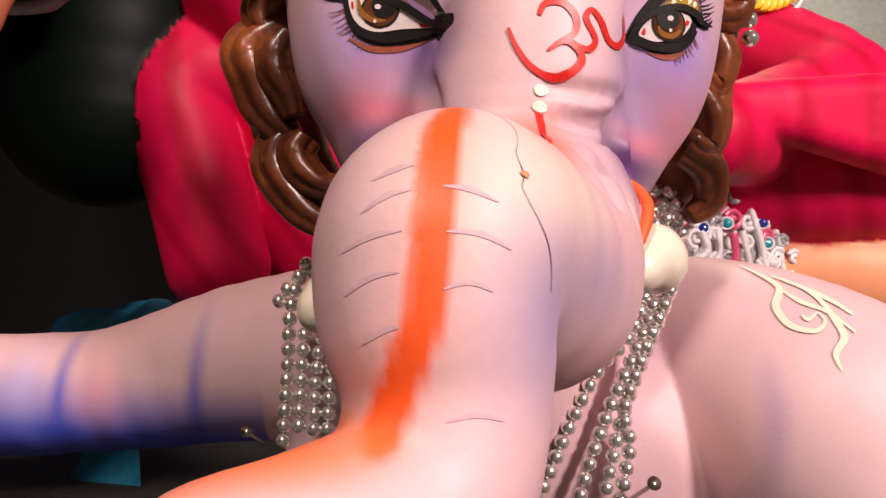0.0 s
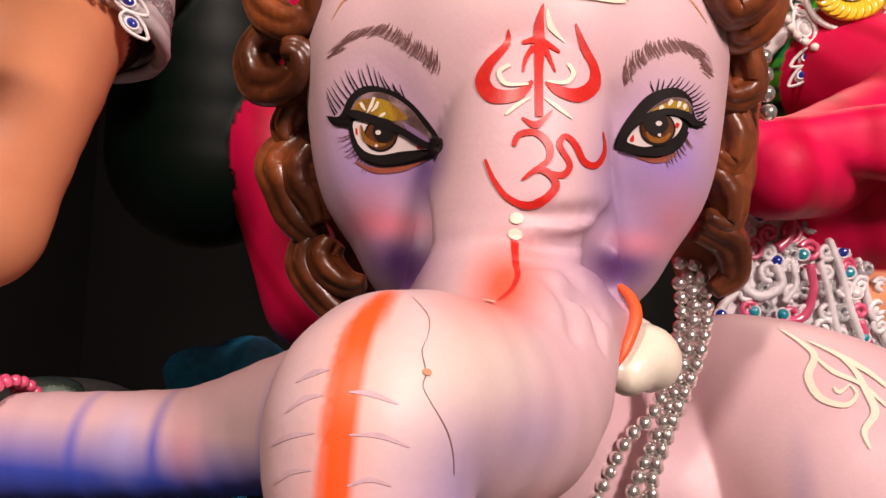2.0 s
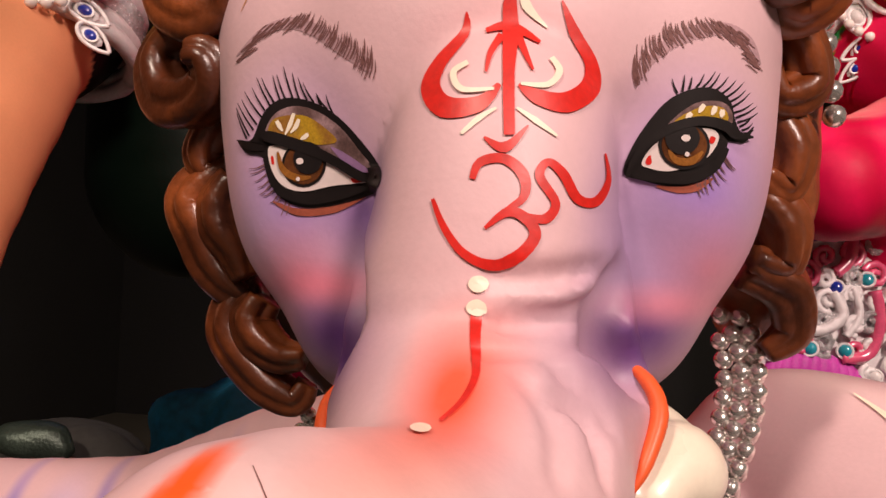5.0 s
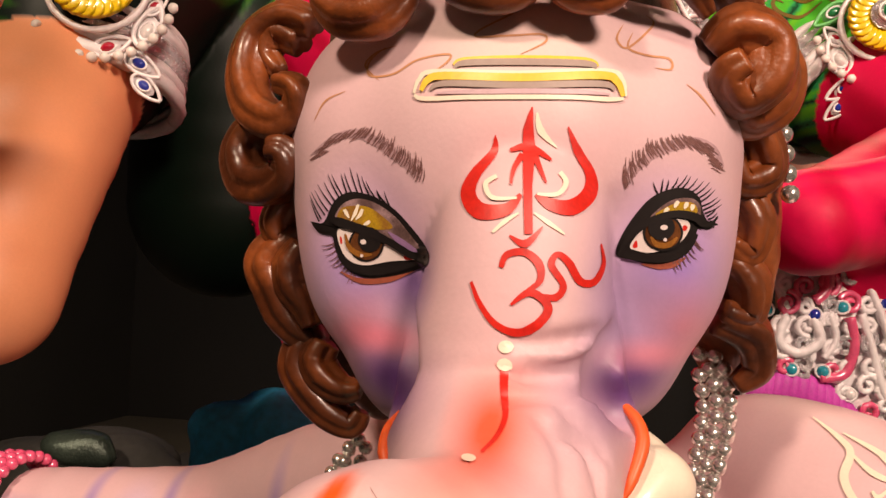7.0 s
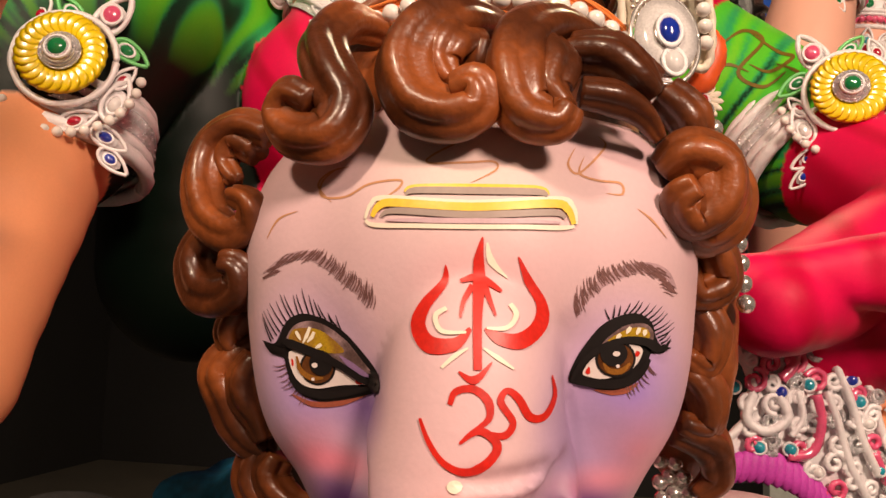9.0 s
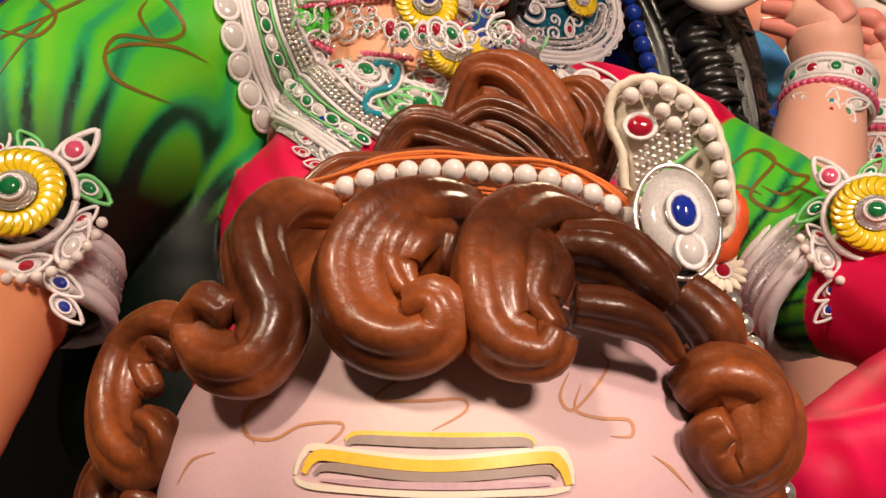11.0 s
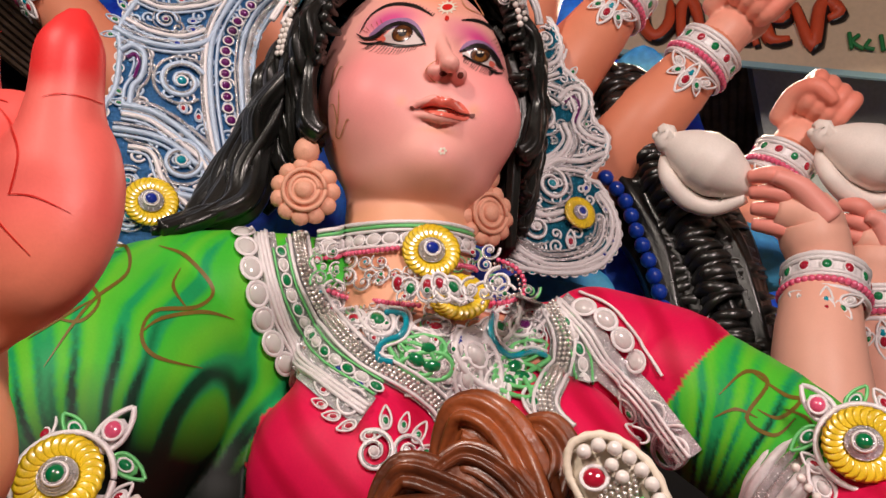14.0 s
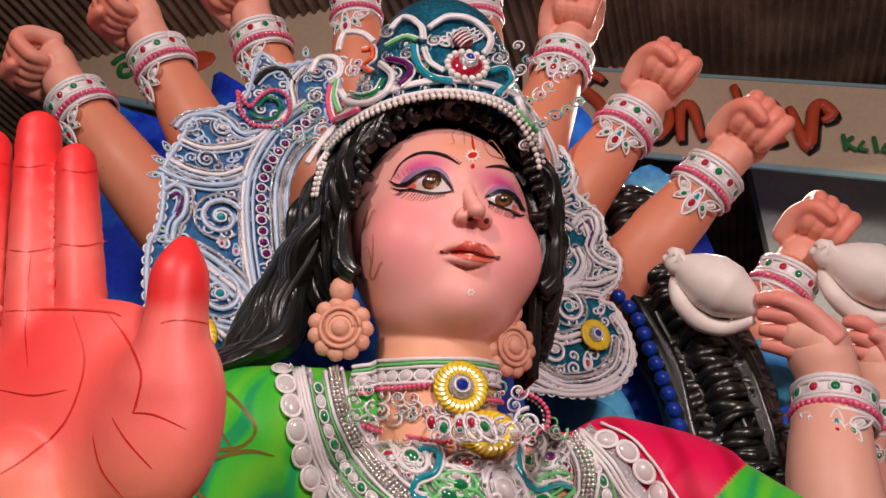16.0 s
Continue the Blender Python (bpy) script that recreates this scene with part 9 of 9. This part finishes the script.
panel("light_blue_cloth", "blue painted cloth fold between raised arms", "cloth", [(0.1525, 3.0755), (0.2576, 3.1425), (0.3534, 3.0218), (0.3173, 2.9469), (0.1995, 2.9550)], 2.15, 0.02, SKYCLOTH, 0.03)
panel("light_blue_cloth", "bright blue painted cloth between halo plate and bead garland", "cloth", [(0.0794, 2.6551), (0.1398, 2.5615), (0.1964, 2.4083), (0.2356, 2.2227), (0.1151, 2.2317), (0.0929, 2.3550), (0.0692, 2.4856), (0.0329, 2.5908)], 2.06, 0.02, BLUECLOTH, 0.02)
panel("light_blue_cloth", "teal blue painted cloth below the halo plate", "cloth", [(-0.1672, 2.4172), (-0.0575, 2.4230), (0.0709, 2.4108), (0.1191, 2.3135), (0.1085, 2.2251), (-0.0727, 2.2386), (-0.1566, 2.3368)], 2.03, 0.02, SKYCLOTH, 0.02)
t = thing("blue_bead_garland", "string of dark blue beads along black hair", "garland", at=(0.177, 1.900, 2.449))
b = Build()
p, _ = smooth_path([(0.103, 1.900, 2.625), (0.153, 1.900, 2.546), (0.177, 1.900, 2.449), (0.204, 1.900, 2.342), (0.225, 1.900, 2.199), (0.229, 1.900, 2.054)], None, 8)
for q, n, w in spaced([(Vector(x), Vector((0, -1, 0))) for x in p], 0.042):
    put_mesh("bead", BLUE_BALL, t, q, n, w, (0.021, 0.02, 0.02))


def signs():
    t = thing("sign_board", "cream painted sign board with red brush lettering shapes", "sign", at=(-0.377, 4.500, 5.582))
    a, c = Vector((-0.395, 4.500, 5.622)), Vector((2.304, 4.500, 4.804))
    d = Vector((-0.433, 4.500, 4.977))
    along, down = c - a, d - a

    def quad(b, u0, v0, u1, v1, mat, lift, slant=0.0):
        v = [a + along * (u + slant * (v1 - w) * 0.1) + down * w + Vector((0, -q, 0)) for q in (lift, lift - 0.02) for u, w in ((u0, v0), (u1, v0), (u1, v1), (u0, v1))]
        b.put(v, [(0, 1, 2, 3), (7, 6, 5, 4), (0, 4, 5, 1), (1, 5, 6, 2), (2, 6, 7, 3), (3, 7, 4, 0)], mat)

    b = Build()
    quad(b, 0, 0, 1, 1, BOARD, 0.0)
    finish(b, "board", t, "cream board", False)
    b = Build()
    quad(b, -0.01, -0.04, 1, 0.0, SIGNBLUE, 0.01)
    quad(b, -0.01, 1.0, 1, 1.06, SIGNBLUE, 0.01)
    finish(b, "border", t, "pale blue border strip", False)
    px = lambda x, y: a + along * ((x - 925) / 795) + down * ((y - 118 - (x - 925) * 0.063) / 132) + Vector((0, -0.03, 0))
    for mat, off, name in ((DARK, 4, "letter_shadow"), (SIGNRED, 0, "letter_shape")):
        b = Build()
        for pts in (((1090, 150), (1065, 140), (1045, 160), (1075, 185), (1085, 210), (1060, 235), (1030, 225)), ((1165, 185), (1160, 225), (1180, 245), (1205, 225), (1210, 190)), ((1225, 250), (1230, 200), (1250, 195), (1262, 245)),
                    ((1330, 160), (1350, 255)), ((1345, 215), (1310, 200), (1300, 240), (1340, 250)), ((1372, 215), (1400, 215), (1390, 190), (1370, 200), (1372, 245), (1405, 245)), ((1420, 195), (1440, 255), (1460, 200), (1475, 190), (1490, 205), (1470, 215))):
            pp = [px(x + off, y + off * 0.7) + Vector((0, off * 0.004, 0)) for x, y in pts]
            b.tube(pp, [0.028] + [0.042] * (len(pp) - 2) + [0.02], mat, 8, 0, 0, 0, 5, 1.0)
        finish(b, name, t, "red brush strokes" if off == 0 else "dark stroke shadows")
    b = Build()
    for pts in (((1500, 235), (1500, 258)), ((1515, 238), (1503, 248), (1518, 258)), ((1530, 245), (1522, 255), (1535, 258)), ((1548, 238), (1548, 260)), ((1565, 248), (1558, 258), (1572, 258))):
        b.tube([px(x, y) for x, y in pts], [0.013] * len(pts), SIGNGREEN, 6)
    finish(b, "small_lettering", t, "small green brush strokes")
    t = thing("painted_banner", "cream banner painted with green scrolls and a red oval", "banner", at=(-2.543, 3.600, 5.453))
    a, along, down = Vector((-4.048, 3.600, 6.707)), Vector((-1.303, 3.600, 5.597)) - Vector((-4.048, 3.600, 6.707)), Vector((-3.737, 3.600, 5.468)) - Vector((-4.048, 3.600, 6.707))
    b = Build()
    quad2 = [a, a + along, a + along + down, a + down]
    b.put(quad2 + [q + Vector((0, 0.03, 0)) for q in quad2], [(0, 1, 2, 3), (7, 6, 5, 4), (0, 4, 5, 1), (1, 5, 6, 2), (2, 6, 7, 3), (3, 7, 4, 0)], BOARD)
    finish(b, "cloth", t, "cream cloth", False)
    b = Build()
    b.tube([a + down + Vector((0, -0.02, 0)), a + along + down + Vector((0, -0.02, 0))], [0.03, 0.03], SIGNBLUE, 8)
    finish(b, "hem", t, "blue hem")
    b = Build()
    for x, z, r, k in ((0.16, 0.55, 0.16, 1), (0.30, 0.75, 0.13, -1), (0.72, 0.72, 0.15, 1), (0.86, 0.55, 0.12, -1), (0.10, 0.85, 0.1, 1), (0.58, 0.85, 0.1, -1)):
        c = a + along * x + down * z
        b.tube([c + Vector((q[0], -0.01, q[1])) for q in spiral((0, 0), r, 1.3, x * 9, k)], [0.02] * 23, SIGNGREEN, 6, 0, 0, 0, 1)
    pieces(b, "painted_scroll", t, "green painted scroll")
    b = Build()
    b.blob(a + along * 0.5 + down * 0.62 + Vector((0, -0.005, 0)), (0.17, 0.02, 0.09), SIGNRED, None, 6, 20)
    finish(b, "oval", t, "red oval")


signs()


def roof():
    b = Build()
    n, v, f = 150, [], []
    for i in range(n * 6 + 1):
        x = -5 + 11 * i / (n * 6)
        w = 0.022 * math.sin(i * math.pi / 3)
        v += [(x, -4, 6.0 + w), (x + 0.6, 8, 5.4 + w), (x, -4, 6.02 + w), (x + 0.6, 8, 5.42 + w)]
        if i:
            k = 4 * i
            f += [(k - 4, k, k + 1, k - 3), (k - 2, k - 1, k + 3, k + 2)]
    b.put(v, f, TIN)
    tagged(b.done("ceiling"), "brown corrugated tin roof", "roof", kind="structure")
    for i, (p, q, r) in enumerate((((-2.689, 4.200, 6.511), (-0.097, 4.600, 5.679), 0.03), ((-0.363, 5.600, 7.027), (2.709, 5.600, 6.158), 0.05))):
        t = thing("roof_pole", "long brown bamboo roof pole", "pole", "roof poles", at=p)
        b = Build()
        b.tube([Vector(p) + (Vector(q) - Vector(p)) * s / 12 for s in range(-6, 20)], [r * (1.08 if s % 3 == 0 else 1.0) for s in range(26)], TIN if i else CLAY, 12)
        finish(b, "pole", t)


roof()


def heaps():
    b = Build()
    box(b, (-0.9, 0.42, 0.0), (0.9, 2.1, 1.03), MUD)
    tagged(b.done("plinth", smooth=False), "dark cloth-covered plinth under both statues", "plinth")
    for name, label, c, r, mat in (("blue_sack", "crumpled blue cloth sack in the shadow", (-0.423, 1.150, 1.202), (0.10, 0.09, 0.09), DIMBLUE), ("dark_sack", "dark crumpled cloth sack in the shadow", (-0.831, 1.350, 1.085), (0.20, 0.1, 0.09), MUD), ("crumpled_foil", "crumpled silver foil scrap in the shadow", (-0.772, 1.200, 1.147), (0.06, 0.04, 0.03), FOIL)):
        clay = Clay(np.array(c) - 0.25, np.array(c) + 0.25, 0.012)
        rnd = random.Random(len(name))
        for i in range(9):
            clay.ball(np.array(c) + np.array([rnd.uniform(-0.5, 0.5) * r[j] for j in range(3)]), [r[j] * rnd.uniform(0.4, 0.8) for j in range(3)], 0.015)
        v, f, _ = clay.mesh()
        b = Build()
        b.put(v, f, mat)
        b.put([(c[0] - 0.05, c[1] - 0.05, 1.02), (c[0] + 0.05, c[1] - 0.05, 1.02), (c[0], c[1] + 0.05, 1.02), c], [(0, 1, 3), (1, 2, 3), (2, 0, 3)], mat)
        tagged(b.done(name), label, "sack" if "sack" in name else "scrap")


heaps()
